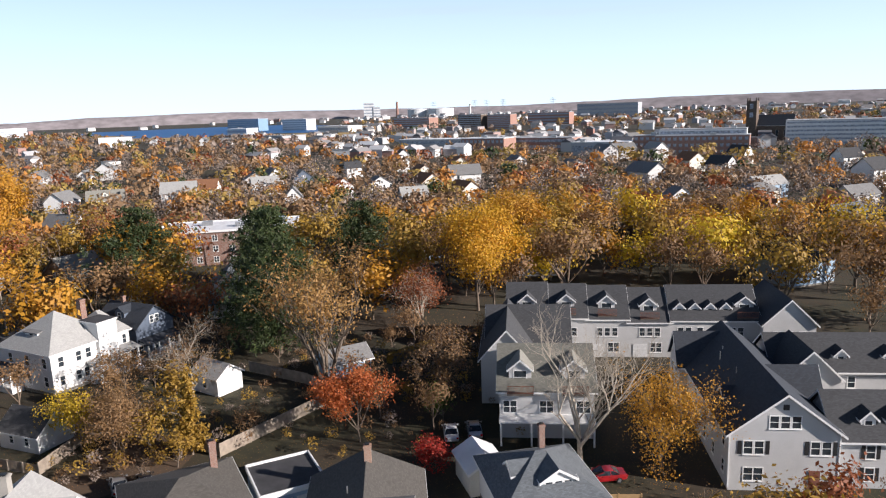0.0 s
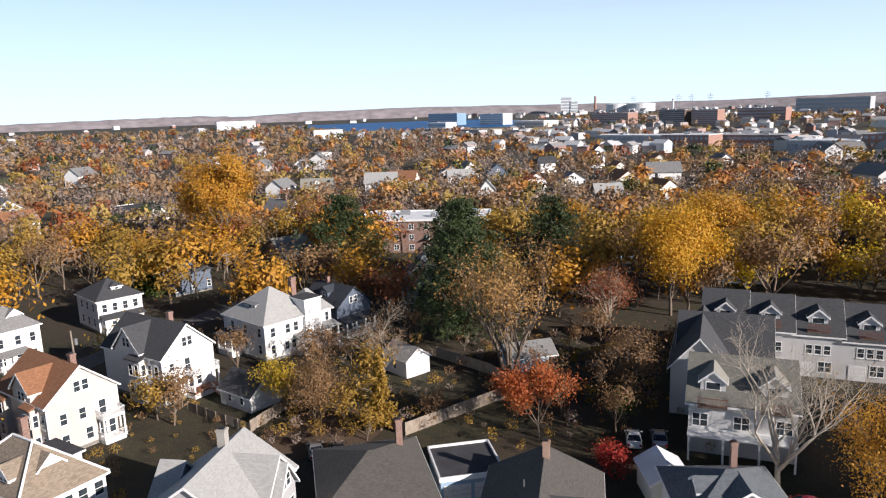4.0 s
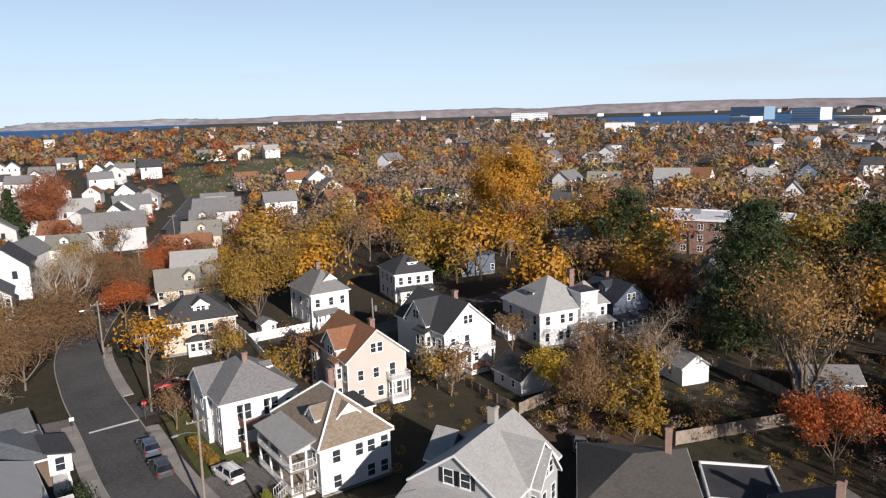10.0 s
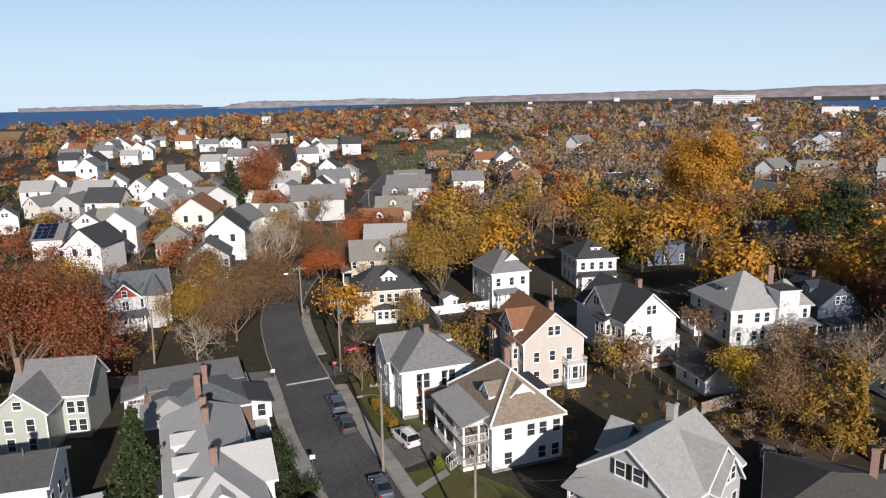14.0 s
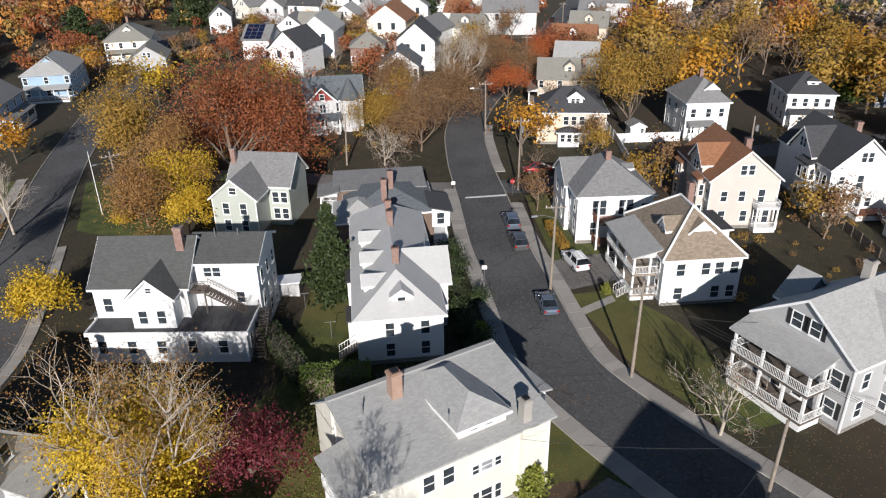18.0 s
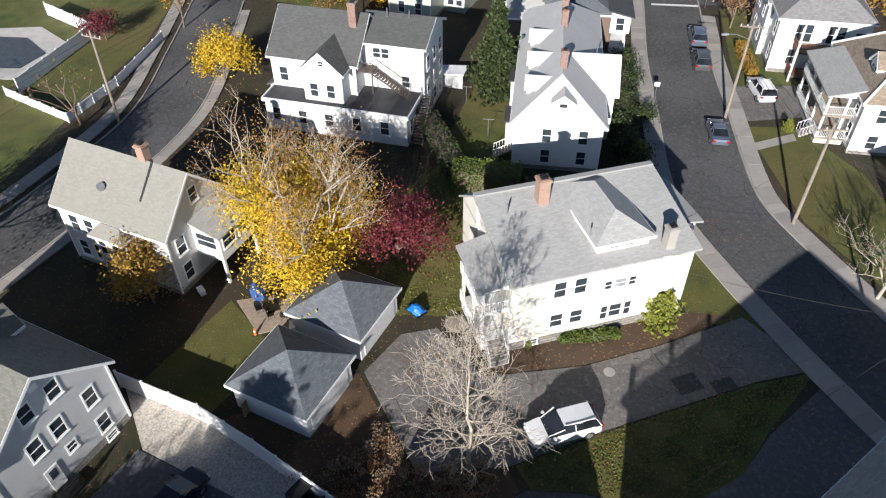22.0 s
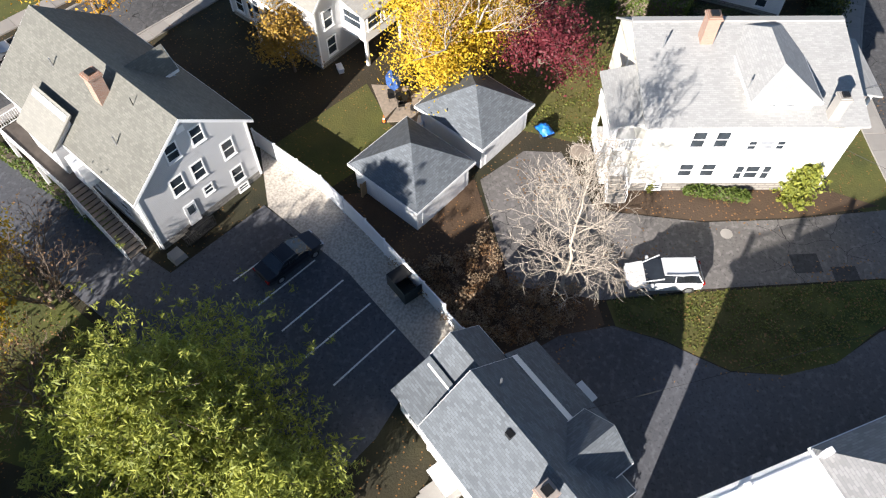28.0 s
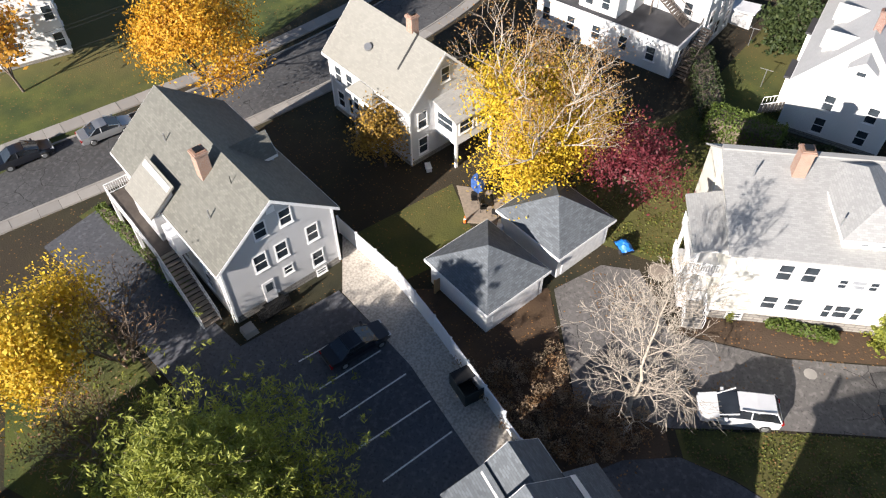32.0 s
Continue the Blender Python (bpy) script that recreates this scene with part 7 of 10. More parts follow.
b.windows("-y", (-0.5, 2.0, 4.6), (1.4,), 0.85, 1.4).windows("+x", (-1.4, 1.4), (1.4,), 0.85, 1.4)
Block(h, -5.2, -2.2, -0.9, 2.7, 0, 3.5, 5.1, "gable", WHITE, ROOF_BLUE, "x", 0.3, base=0.3).windows("-x", (0.9,), (1.3,), 0.85, 1.3)
Block(h, -5.1, -2.2, -3.0, -0.9, 0, 3.2, 4.2, "shed+y", WHITE, ROOF_BLUE, "x", 0.3, base=0.3).windows("-y", (-3.6,), (1.2,), 0.85, 1.3)
Block(h, -2.6, 3.4, 3.0, 5.0, 0, 2.9, 4.4, "shed-y", WHITE, ROOF_BLUE, "x", 0.3, base=0.3).windows("+y", (-0.5, 2), (1.0,), 0.85, 1.2)
Block(h, 2.4, 5.4, 0.2, 3.8, 3, 4.4, 5.9, "gable", WHITE, ROOF_BLUE, "y", 0.3)
chimney(h, 4.5, -1.2, 5.0, 7.5, 0.8, BRICK_PALE)
vent_pipe(h, -1.2, 0.9, 5.6, 6.7)
part("roof_vent", Shape().box(1.0, 1.4, -0.7, -0.35, 6.1, 6.45), BLACK_METAL, h)
part("gutter", Shape().tube((-2.4, -3.5, 3.9), (6.6, -3.5, 3.9), 0.07, sides=6), TRIM, h)
flat_slab("stoop", h, -0.6, 0.9, -4.9, -3.1, 0, 0.5, CONCRETE)
steps(h, 0.15, -4.9, "-y", 0.5, 1.2, mat=CONCRETE, rail=False)
part("entry_hood", Shape().box(-0.7, 1.0, -4.3, -3.1, 2.7, 2.85), TRIM, h)
part("side_hood", Shape().box(0.4, 1.7, 5.0, 5.9, 2.35, 2.5), TRIM, h)
# added house, never in view, that casts the shade over the parking lot
h = house("house", 4.8, -25.4, 58, "unseen white house added to shade the parking lot")
body(h, 18, 12, 8.2, 12.2, "gable", WHITE, ROOF_GREY, "y").windows("-x", (-4, 0, 4), (4.2, 1.3))
# white house with the flat porch roof at the driveway's edge
h = house("house", -8.7, 17.7, 118, "white house with a pale roof and a flat porch")
b = Block(h, 0.2, 12, -4.6, 4.0, 0, 8.7, 12.0, "hip", WHITE, ROOF_GREY, "x", 0.4, base=0.4).windows("+y", (1.5, 4, 7), (6.2, 3.6, 1.2))
Block(h, -8.5, 0.2, -3.4, 4.0, 0, 8.2, 0.2, "flat", WHITE, MEMBRANE, over=0.3).windows("+y", (-6, -3, -1), (5.8, 3.2, 1.2), 0.8, 1.4)
railing(h, (-8.5, 3.9), (0.2, 3.9), 8.4, 0.9)
for xx in (-8.4, -4.2, 0.1):
    post(h, xx, 3.9, 8.3, 9.5, 0.14)

# Victorian house with the turret
h = house("house", -139.0, 35.0, -14, "grey Victorian house with a slate roof, turret and red gables")
b = Block(h, -4.5, 4.0, -5.5, 5.5, 0, 6.0, 9.8, "gable", PALE_GREY, ROOF_BLUE, "y", 0.45, base=0.5)
b.windows("+x", (-4, 0.4), (3.8, 1.2), 0.9, 1.6, style="pair").windows("+y", (-2, 1.5), (3.8, 1.2))
RED_SHINGLE = plain("red_fishscale_shingles", (0.26, 0.05, 0.04), 0.9, var=0.3, scale=6)
f = Block(h, 2.0, 5.0, -4.8, 0.4, 0, 6.0, 8.8, "gable", PALE_GREY, ROOF_BLUE, "x", 0.45).windows("+x", (-2.2,), (3.8, 1.2), 1.0, 1.6, style="pair")
part("gable_panel", Shape().add([(5.04, -4.3, 6.2), (5.04, -0.1, 6.2), (5.04, -2.2, 8.5)], [(0, 1, 2)]), RED_SHINGLE, h)
part("gable_panel", Shape().add([(-3.6, 5.54, 6.3), (3.1, 5.54, 6.3), (-0.2, 5.54, 9.2)], [(0, 2, 1)]), RED_SHINGLE, h)
window(h, pose(5.06, -2.2, 6.3), 0.8, 1.1)
part("turret", Shape().tube((4.0, 3.0, 0), (4.0, 3.0, 6.2), 1.9, 1.9, 8), PALE_GREY, h)
part("turret_roof", Shape().tube((4.0, 3.0, 6.2), (4.0, 3.0, 10.2), 2.3, 0.05, 8), ROOF_BLUE, h)
for a in (-45, 0, 45):
    for z_ in (1.2, 3.8):
        window(h, pose(4.0 + 1.76 * math.cos(radians(a + 0)), 3.0 + 1.76 * math.sin(radians(a)), z_, rz=a), 0.8, 1.6)
porch(h, 5.0, 7.2, -5.0, 1.0, 0.7, 3.2, [(7.0, -4.8), (7.0, -2.0), (7.0, 0.8)], "+x", TRIM, ROOF_BLUE, high="-x")
chimney(h, -2, -3.5, 8.0, 10.6, 0.7)

# trees

K = {}


def kind_of(key, make):
    if key not in K:
        K[key] = make()
    return K[key]


# single trees near the camera
plant("tree", leader_tree(12, 13.8, 2.35, BARK_PALE), -24.3, 4.9, "nearly bare tree with pale twigs beside the driveway")
limbs = tree_meshes(23, 17.0, LEAF_BROWN, BARK_PALE, 100, 0.1, 5, 0.75, 0.34, 0.8, 0.12, 1.1, kids=(3, 4), up=0.34)[0]
crown = tree_meshes(24, 10.0, LEAF_YELLOW, BARK_PALE, 44000, 0.125, 4, 1.1, 0.3, 1.0, 0.2, 1.3)[1]
big = plant("tree", (limbs, crown), -45.6, -5.2, "big maple, bare pale limbs above a bright yellow skirt")
extra = tree_meshes(23, 17.0, LEAF_AMBER, BARK_PALE, 7000, 0.085, 5, 0.75, 0.34, 0.5, 0.12, 1.1, kids=(3, 4), up=0.34)[1]
part("dry_leaves", extra, LEAF_AMBER, big, "brown leaves left on the upper twigs")
plant("tree", tree_meshes(31, 7.2, LEAF_MAROON, BARK, 6500, 0.14, 4, 0.7, 0.14, 0.5, 0.2), -44.6, 2.4, "small dark maroon maple tree")
plant("tree", tree_meshes(41, 11.0, LEAF_GOLD, BARK, 24000, 0.14, 5, 0.75, 0.24, 0.7, 0.2, 1.1), -47.5, -36.0, "orange-gold tree beside the side street")
plant("tree", tree_meshes(43, 9.5, LEAF_YELLOW, BARK, 20000, 0.14, 4, 0.65, 0.2, 0.8, 0.14), -16.4, -31.8, "golden yellow tree at the driveway's edge")
plant("tree", tree_meshes(47, 9.0, LEAF_BROWN, TWIG, 500, 0.1, 5, 0.6, 0.15, 0.4, 0.12, 1.0, stems=3, kids=(2, 3)), -19.6, -27.6, "bare brown shrub tree beside the driveway")
plant("tree", tree_meshes(48, 7.0, LEAF_BROWN, TWIG, 900, 0.1, 5, 0.7, 0.12, 0.4, 0.1, 1.1, stems=3, kids=(2, 3)), -13.0, -25.5, "bare brown shrub tree beside the driveway")
plant("tree", tree_meshes(53, 6.0, LEAF_OLIVE, BARK, 4500, 0.13, 4, 0.6, 0.12, 0.5, 0.2), -42.6, -17.2, "small olive-gold tree by the house wall")
plant("pine_tree", pine_meshes(61, 12.0, 7.0, NEEDLES_LIT, BARK, 24, 10, 34, 0.12, 0.06, 0.8, 15, 1.4), -10.7, -15.6, "bushy white pine with light green needles")
plant("pine_tree", pine_meshes(67, 8.5, 3.4, NEEDLES_LIT, BARK, 16, 8, 30, 0.13, 0.06, 0.8, 12, 1.5), -8.6, -9.6, "smaller white pine with light green needles")
plant("tree", tree_meshes(71, 6.0, LEAF_YELLOW, BARK, 6000, 0.15, 4, 0.9, 0.14, 0.6, 0.25, 1.3), -78.4, -14.6, "broad low yellow tree at the kerb")
plant("tree", tree_meshes(73, 8.4, LEAF_ORANGE, BARK, 4500, 0.14, 4, 0.5, 0.13, 0.5, 0.25, 0.8), -94.4, -21.2, "slim orange-red street tree")
plant("tree", tree_meshes(77, 11.2, LEAF_BROWN, BARK_PALE, 0, 0.1, 5, 0.6, 0.22, 0.4, 0.2), -106, -19.7, "bare street tree with pale limbs")
plant("tree", tree_meshes(79, 6.7, LEAF_YELLOW, BARK, 6000, 0.15, 4, 0.8, 0.14, 0.6, 0.2, 1.1), -95.9, 2.6, "low yellow tree behind the corner lot")
plant("spruce_tree", pine_meshes(83, 11.4, 2.6, NEEDLES, BARK, 22, 9, 22, 0.22, 0.04, 1.0), -71.0, 16.0, "pointed blue-green spruce in a yard")
rust = plant("tree", tree_meshes(89, 20.0, LEAF_RUST, BARK, 30000, 0.2, 5, 0.72, 0.45, 1.9, 0.04, 0.95, up=0.05), -118.5, 12.0, "huge rust-red oak over the houses")
sm = tree_meshes(97, 7.4, LEAF_BROWN, BARK_PALE, 250, 0.1, 5, 0.75, 0.17, 0.3, 0.14, 1.1, kids=(3, 3))
plant("tree", sm, -34.5, 39.3, "bare crooked pale tree on the verge")
plant("tree", tree_meshes(101, 17.5, LEAF_BROWN, BARK_PALE, 0, 0.1, 6, 0.6, 0.34, 0.4, 0.16, 0.95, kids=(3, 3)), -140.0, 61.6, "tall bare tree beside the street")
plant("tree", tree_meshes(103, 9.5, LEAF_CORAL, BARK, 6500, 0.16, 4, 0.65, 0.18, 0.6, 0.2), -136.0, 72.5, "vivid red-orange maple beside the street")
plant("tree", tree_meshes(107, 10.7, LEAF_BROWN, TWIG, 9000, 0.14, 5, 0.75, 0.2, 0.6, 0.12, 1.1), -115.5, 44.4, "broad brown tree with thin leaves")
plant("tree", tree_meshes(109, 7.5, LEAF_BROWN, BARK_PALE, 300, 0.12, 5, 0.75, 0.16, 0.5, 0.12, 1.1), -111, 35.9, "bare pale tree behind the flat roofs")
plant("tree", tree_meshes(113, 17.5, LEAF_OLIVE, BARK, 15000, 0.2, 5, 0.6, 0.3, 0.9, 0.14, 0.95), -109.5, 84.5, "tall olive-gold tree behind the tan house")
plant("tree", tree_meshes(127, 33.0, LEAF_ORANGE, BARK, 17000, 0.34, 5, 0.5, 0.5, 1.5, 0.14, 0.75), -108.9, 172.3, "very tall copper-orange tree")
plant("tree", tree_meshes(131, 22.6, LEAF_AMBER, BARK, 5500, 0.22, 5, 0.6, 0.35, 0.8, 0.2, 0.75, stems=4, kids=(2, 3)), -16.9, 101.9, "tall many-stemmed tree with thin gold leaves")
plant("pine_tree", pine_meshes(137, 26.0, 8.0, NEEDLES, BARK, 15, 7, 34, 0.26, 0.12, 0.75, 9, 1.2), -27.3, 119.5, "tall dark green white pine")
plant("pine_tree", pine_meshes(139, 21.5, 10.5, NEEDLES, BARK, 10, 7, 34, 0.3, 0.2, 0.7, 9, 1.2), -68.0, 164.0, "broad dark pine with layered limbs")
plant("pine_tree", pine_meshes(149, 21.5, 9.0, NEEDLES, BARK, 10, 7, 32, 0.3, 0.2, 0.7, 9, 1.2), -16.5, 160.0, "broad dark pine behind the yard")
plant("pine_tree", pine_meshes(151, 24.0, 8.5, NEEDLES, BARK, 13, 7, 34, 0.28, 0.15, 0.7, 9, 1.2), -33.0, 135.0, "dark pine in a shaded clump")
plant("tree", tree_meshes(157, 22.0, LEAF_GOLD, BARK, 20000, 0.24, 5, 0.6, 0.35, 1.2, 0.14, 0.9), 8.5, 141, "big bright yellow maple tree")
plant("tree", tree_meshes(163, 20.5, LEAF_ORANGE, BARK, 12000, 0.26, 5, 0.65, 0.35, 1.1, 0.35, 0.9), 19.8, 172, "orange tree on a tall leaning trunk")
plant("tree", tree_meshes(167, 12.0, LEAF_RUST, BARK_PALE, 3500, 0.18, 5, 0.7, 0.22, 0.8, 0.14), -2.8, 129.2, "thin reddish tree with pale stems")
plant("tree", tree_meshes(173, 13.0, LEAF_BROWN, BARK_PALE, 1800, 0.14, 5, 0.7, 0.18, 0.5, 0.15), -36.0, 99.5, "bare brown tree behind the garage")
plant("tree", tree_meshes(179, 8.8, LEAF_BROWN, TWIG, 11000, 0.13, 5, 0.55, 0.16, 0.7, 0.1, 1.1, stems=3, kids=(2, 3)), -40.1, 83.6, "clump of olive and bare brown stems")
plant("tree", tree_meshes(181, 7.5, LEAF_YELLOW, TWIG, 4000, 0.15, 4, 0.7, 0.14, 0.6, 0.15), -45.5, 85.0, "yellow-leaved small tree by the fence")
plant("tree", pine_meshes(191, 11.0, 1.7, LEAF_OLIVE, BARK, 18, 6, 14, 0.2, 0.1, 1.0), -30.7, 82.4, "slim sparse green larch tree")
plant("tree", tree_meshes(193, 9.6, LEAF_CORAL, BARK, 7000, 0.16, 4, 0.6, 0.13, 0.6, 0.15, 1.0), -10.2, 84.0, "narrow coral-orange garden tree")
plant("bush", tree_meshes(197, 2.9, LEAF_RED, BARK, 1800, 0.12, 3, 0.8, 0.06, 0.4, 0.2), -14.6, 96.4, "bright crimson bush by the trees", "bush")
plant("tree", tree_meshes(199, 11.0, LEAF_BROWN, TWIG, 3000, 0.15, 5, 0.65, 0.16, 0.6, 0.2), 0.2, 97.5, "thin brown-leaved tree in the shade")
plant("bush", tree_meshes(211, 4.4, LEAF_GREEN, BARK, 2500, 0.14, 3, 0.8, 0.08, 0.5, 0.15), 0.4, 88.9, "yellow-green bush in the shade", "bush")
plant("tree", tree_meshes(223, 20.0, LEAF_BROWN, BARK_PALE, 0, 0.1, 6, 0.62, 0.34, 0.4, 0.16, 1.1, kids=(3, 3)), 15.6, 74.6, "large bare tree with spreading pale limbs")
plant("tree", tree_meshes(227, 12.6, LEAF_ORANGE, BARK, 9000, 0.13, 5, 0.7, 0.2, 0.7, 0.14), 24.6, 73.6, "half-bare gold tree in front of the townhouses")
plant("bush", tree_meshes(229, 3.6, LEAF_RED, BARK, 2600, 0.13, 4, 0.9, 0.07, 0.4, 0.15, 1.2), -0.8, 76.6, "crimson spreading bush by the driveway", "bush")
plant("bush", tree_meshes(233, 4.4, LEAF_RUST, BARK, 3000, 0.13, 4, 0.8, 0.07, 0.4, 0.12, 1.2), 35.5, 60.5, "rust-brown shrub under the gable", "bush")
plant("cedar_tree", pine_meshes(239, 10.0, 3.6, LEAF_GREEN, BARK, 20, 9, 24, 0.3, 0.02, 0.6), -109.3, 142.6, "dense round-topped green cedar", "tree")

plant("tree", tree_meshes(241, 14.6, LEAF_OLIVE, BARK, 9000, 0.2, 4, 0.65, 0.26, 0.9, 0.16, 1.0), -124.0, -3.2, "olive-green tree beside the side street")
plant("bush", tree_meshes(251, 2.3, LEAF_YELLOW, BARK, 1500, 0.12, 3, 0.9, 0.06, 0.4, 0.15, 1.3), -102.9, -5.9, "round golden bush on the corner", "bush")
plant("tree", tree_meshes(257, 5.5, LEAF_MAROON, TWIG, 900, 0.1, 5, 0.9, 0.1, 0.4, 0.12, 1.2, kids=(2, 3)), -104.0, -2.0, "low reddish bare tree on the corner")
plant("tree", tree_meshes(263, 8.0, LEAF_YELLOW, TWIG, 10000, 0.15, 4, 0.8, 0.16, 0.8, 0.14, 1.2), -106.5, 2.6, "broad yellow tree behind the corner lawn")
plant("pine_tree", pine_meshes(269, 12.0, 5.5, NEEDLES, BARK, 14, 8, 20, 0.4, 0.06, 0.7), -262.0, -14.5, "rounded green pine beside the marsh")
plant("pine_tree", pine_meshes(271, 15.5, 8.5, NEEDLES, BARK, 14, 8, 22, 0.5, 0.06, 0.65), -291.0, 24.0, "broad dark green pine beside the marsh")
plant("spruce_tree", pine_meshes(277, 20.0, 4.4, NEEDLES, BARK, 22, 8, 16, 0.45, 0.04, 0.95), -250.0, 99.0, "tall dark spruce among white houses")
plant("tree", tree_meshes(281, 23.0, LEAF_RUST, BARK, 9000, 0.3, 4, 0.7, 0.4, 1.3, 0.2, 1.1), -284.0, 126.0, "tall rust-red oak among white houses")
plant("tree", tree_meshes(283, 18.0, LEAF_RUST, BARK, 7000, 0.3, 4, 0.7, 0.35, 1.2, 0.2, 1.1), -262.0, 114.0, "rust-brown oak among white houses")
plant("tree", tree_meshes(293, 12.0, LEAF_BROWN, TWIG, 15000, 0.14, 5, 0.85, 0.18, 1.1, 0.1, 1.3, stems=3, kids=(2, 3)), -128.5, 51.5, "dense brown twiggy tree beside the street")
plant("tree", tree_meshes(309, 4.2, LEAF_MAROON, BARK, 2200, 0.13, 4, 0.9, 0.09, 0.4, 0.15, 1.2), -92.0, -30.6, "small maroon tree inside the white fence")

for x, y, hh, q, k, lb in ((-131, 56.5, 11, 401, LEAF_BROWN, "thin brown tree over the pavement"), (-146, 79, 12, 403, LEAF_BROWN, "twiggy brown tree beside the street"), (-155, 74, 13, 405, LEAF_BROWN, "twiggy brown tree beside the street"),
                            (-163, 97, 10, 407, LEAF_CORAL, "orange-red tree beside the street"), (-124, 40, 9, 409, LEAF_OLIVE, "olive shrub tree in a front yard"), (-150, 50, 10, 411, LEAF_BROWN, "brown tree between two houses"),
                            (-172, 84, 11, 413, LEAF_BROWN, "twiggy brown tree beside the street"), (-136, 16, 13, 415, LEAF_OLIVE, "olive-green tree beside the oak"), (-101, -2.5, 9, 417, LEAF_AMBER, "amber tree behind the corner lot"), (-111, 2, 12, 419, LEAF_AMBER, "amber tree behind the corner lot")):
    plant("tree", tree_meshes(q, hh, k, TWIG, 11000, 0.14, 5, 0.7, 0.17, 1.0, 0.12, 1.2, kids=(2, 3)), x, y, lb)

for i, (x, y, r) in enumerate(((-61.0, 27.2, 1.5), (-57.6, 26.8, 1.6), (-55.0, 26.6, 1.3), (-66.0, 29.2, 1.5), (-70.5, 30.6, 1.6), (-75.0, 32.0, 1.4), (-62.6, 30.6, 0.9))):
    plant("bush", tree_meshes(431 + i, r * 1.5, NEEDLES, BARK, 1500, 0.13, 3, 1.0, 0.06, 0.5, 0.1, 1.5), x, y, "rounded dark green bush beside the pavement", "bush", group="bushes beside the long house")

# kinds that stand in numbers
POOL = {
    "gold": [tree_meshes(301 + i, 14, LEAF_OLIVE, BARK, 1050, 0.45, 3, 0.65, 0.26, 1.2, 0.16) for i in range(3)],
    "orange": [tree_meshes(311 + i, 14, LEAF_ORANGE, BARK, 1050, 0.45, 3, 0.65, 0.26, 1.2, 0.16) for i in range(3)],
    "yellow": [tree_meshes(321 + i, 13, LEAF_YELLOW, BARK, 1000, 0.45, 3, 0.65, 0.24, 1.2, 0.16) for i in range(2)],
    "rust": [tree_meshes(331 + i, 14, LEAF_RUST, BARK, 1000, 0.45, 3, 0.65, 0.26, 1.2, 0.16) for i in range(2)],
    "brown": [tree_meshes(341 + i, 13, LEAF_BROWN, TWIG, 1000, 0.32, 3, 0.7, 0.22, 1.0, 0.15, kids=(2, 3)) for i in range(3)],
    "bare": [tree_meshes(351 + i, 13, LEAF_BROWN, TWIG, 120, 0.2, 4, 0.65, 0.2, 0.5, 0.15, kids=(2, 3)) for i in range(2)],
    "pine": [pine_meshes(361 + i, 17, 5.5, NEEDLES, BARK, 13, 7, 10, 0.7, 0.1, 0.8) for i in range(2)],
}
WORDS = {"gold": "olive-gold autumn tree", "orange": "orange autumn tree", "yellow": "yellow autumn tree", "rust": "rust-brown autumn tree",
         "brown": "tree with thin brown leaves", "bare": "bare grey-brown tree", "pine": "dark green pine tree"}
TAKEN = [(ob.location.x, ob.location.y, 8.5) for ob in scene.collection.objects if ob.parent is None and ob.get("category") in ("house", "garage", "apartment building", "building")]
TAKEN += [(37, 80, 17), (50, 85, 14), (60, 96, 14), (70, 100, 12), (52, 75, 12), (20, 114, 10), (34, 113, 12), (48, 112, 12), (12, 104, 10), (-61, 206, 22), (-45, 208, 14)]
TAKEN += [(-47, 160, 16), (-52, 185, 14), (-40, 140, 10), (-80, 160, 9)]
TAKEN += [(x, y, 6.0) for x, y in MAIN[::3] + SECOND[::3] + CROSS[::3] + CROSS_LEFT[::3]]


def free(x, y, r=0.0):
    return all((x - a) ** 2 + (y - b) ** 2 > (c + r) ** 2 for a, b, c in TAKEN)


def polar(yaw, dist):
    a = radians(yaw)
    return -math.sin(a) * dist, math.cos(a) * dist


rng = random.Random(5)
# heading from, to; distance from, to; how many; kinds; height
for y0, y1, d0, d1, count, mix_, hh in (
        (-36, -8, 135, 225, 50, "gold orange gold yellow brown bare brown", (11, 18)),
        (-8, 12, 135, 225, 36, "gold gold brown bare brown orange", (11, 18)),
        (12, 32, 135, 235, 38, "brown orange gold brown bare rust", (11, 17)),
        (32, 52, 140, 235, 38, "gold gold orange brown bare", (10, 17)),
        (52, 66, 120, 260, 20, "brown bare gold brown bare orange", (6, 11)),
        (60, 88, 125, 270, 46, "brown bare gold rust brown bare yellow", (4, 8)),
        (88, 112, 135, 300, 24, "rust orange yellow gold brown bare pine", (7, 13)),
        (30, 60, 92, 140, 14, "brown gold bare", (6, 9)),
        (-36, -22, 60, 120, 14, "brown rust gold bare", (5, 9)),
        (-14, 26, 80, 128, 22, "brown bare gold brown", (4, 8)),
        (112, 150, 60, 150, 16, "gold brown orange bare", (7, 11))):
    kinds = mix_.split()
    made = tries = 0
    while made < count and tries < count * 12:
        tries += 1
        x, y = polar(rng.uniform(y0, y1), math.sqrt(rng.uniform(d0 ** 2, d1 ** 2)))
        if not free(x, y, 1.0):
            continue
        k = rng.choice(kinds)
        s = rng.uniform(*hh) / 14
        TAKEN.append((x, y, 3.2 * s))
        plant("pine_tree" if k == "pine" else "tree", rng.choice(POOL[k]), x, y, WORDS[k] + " among the houses", rz=rng.uniform(0, 360), scale=s * rng.uniform(0.95, 1.2), sz=s, group="neighbourhood trees")
        made += 1


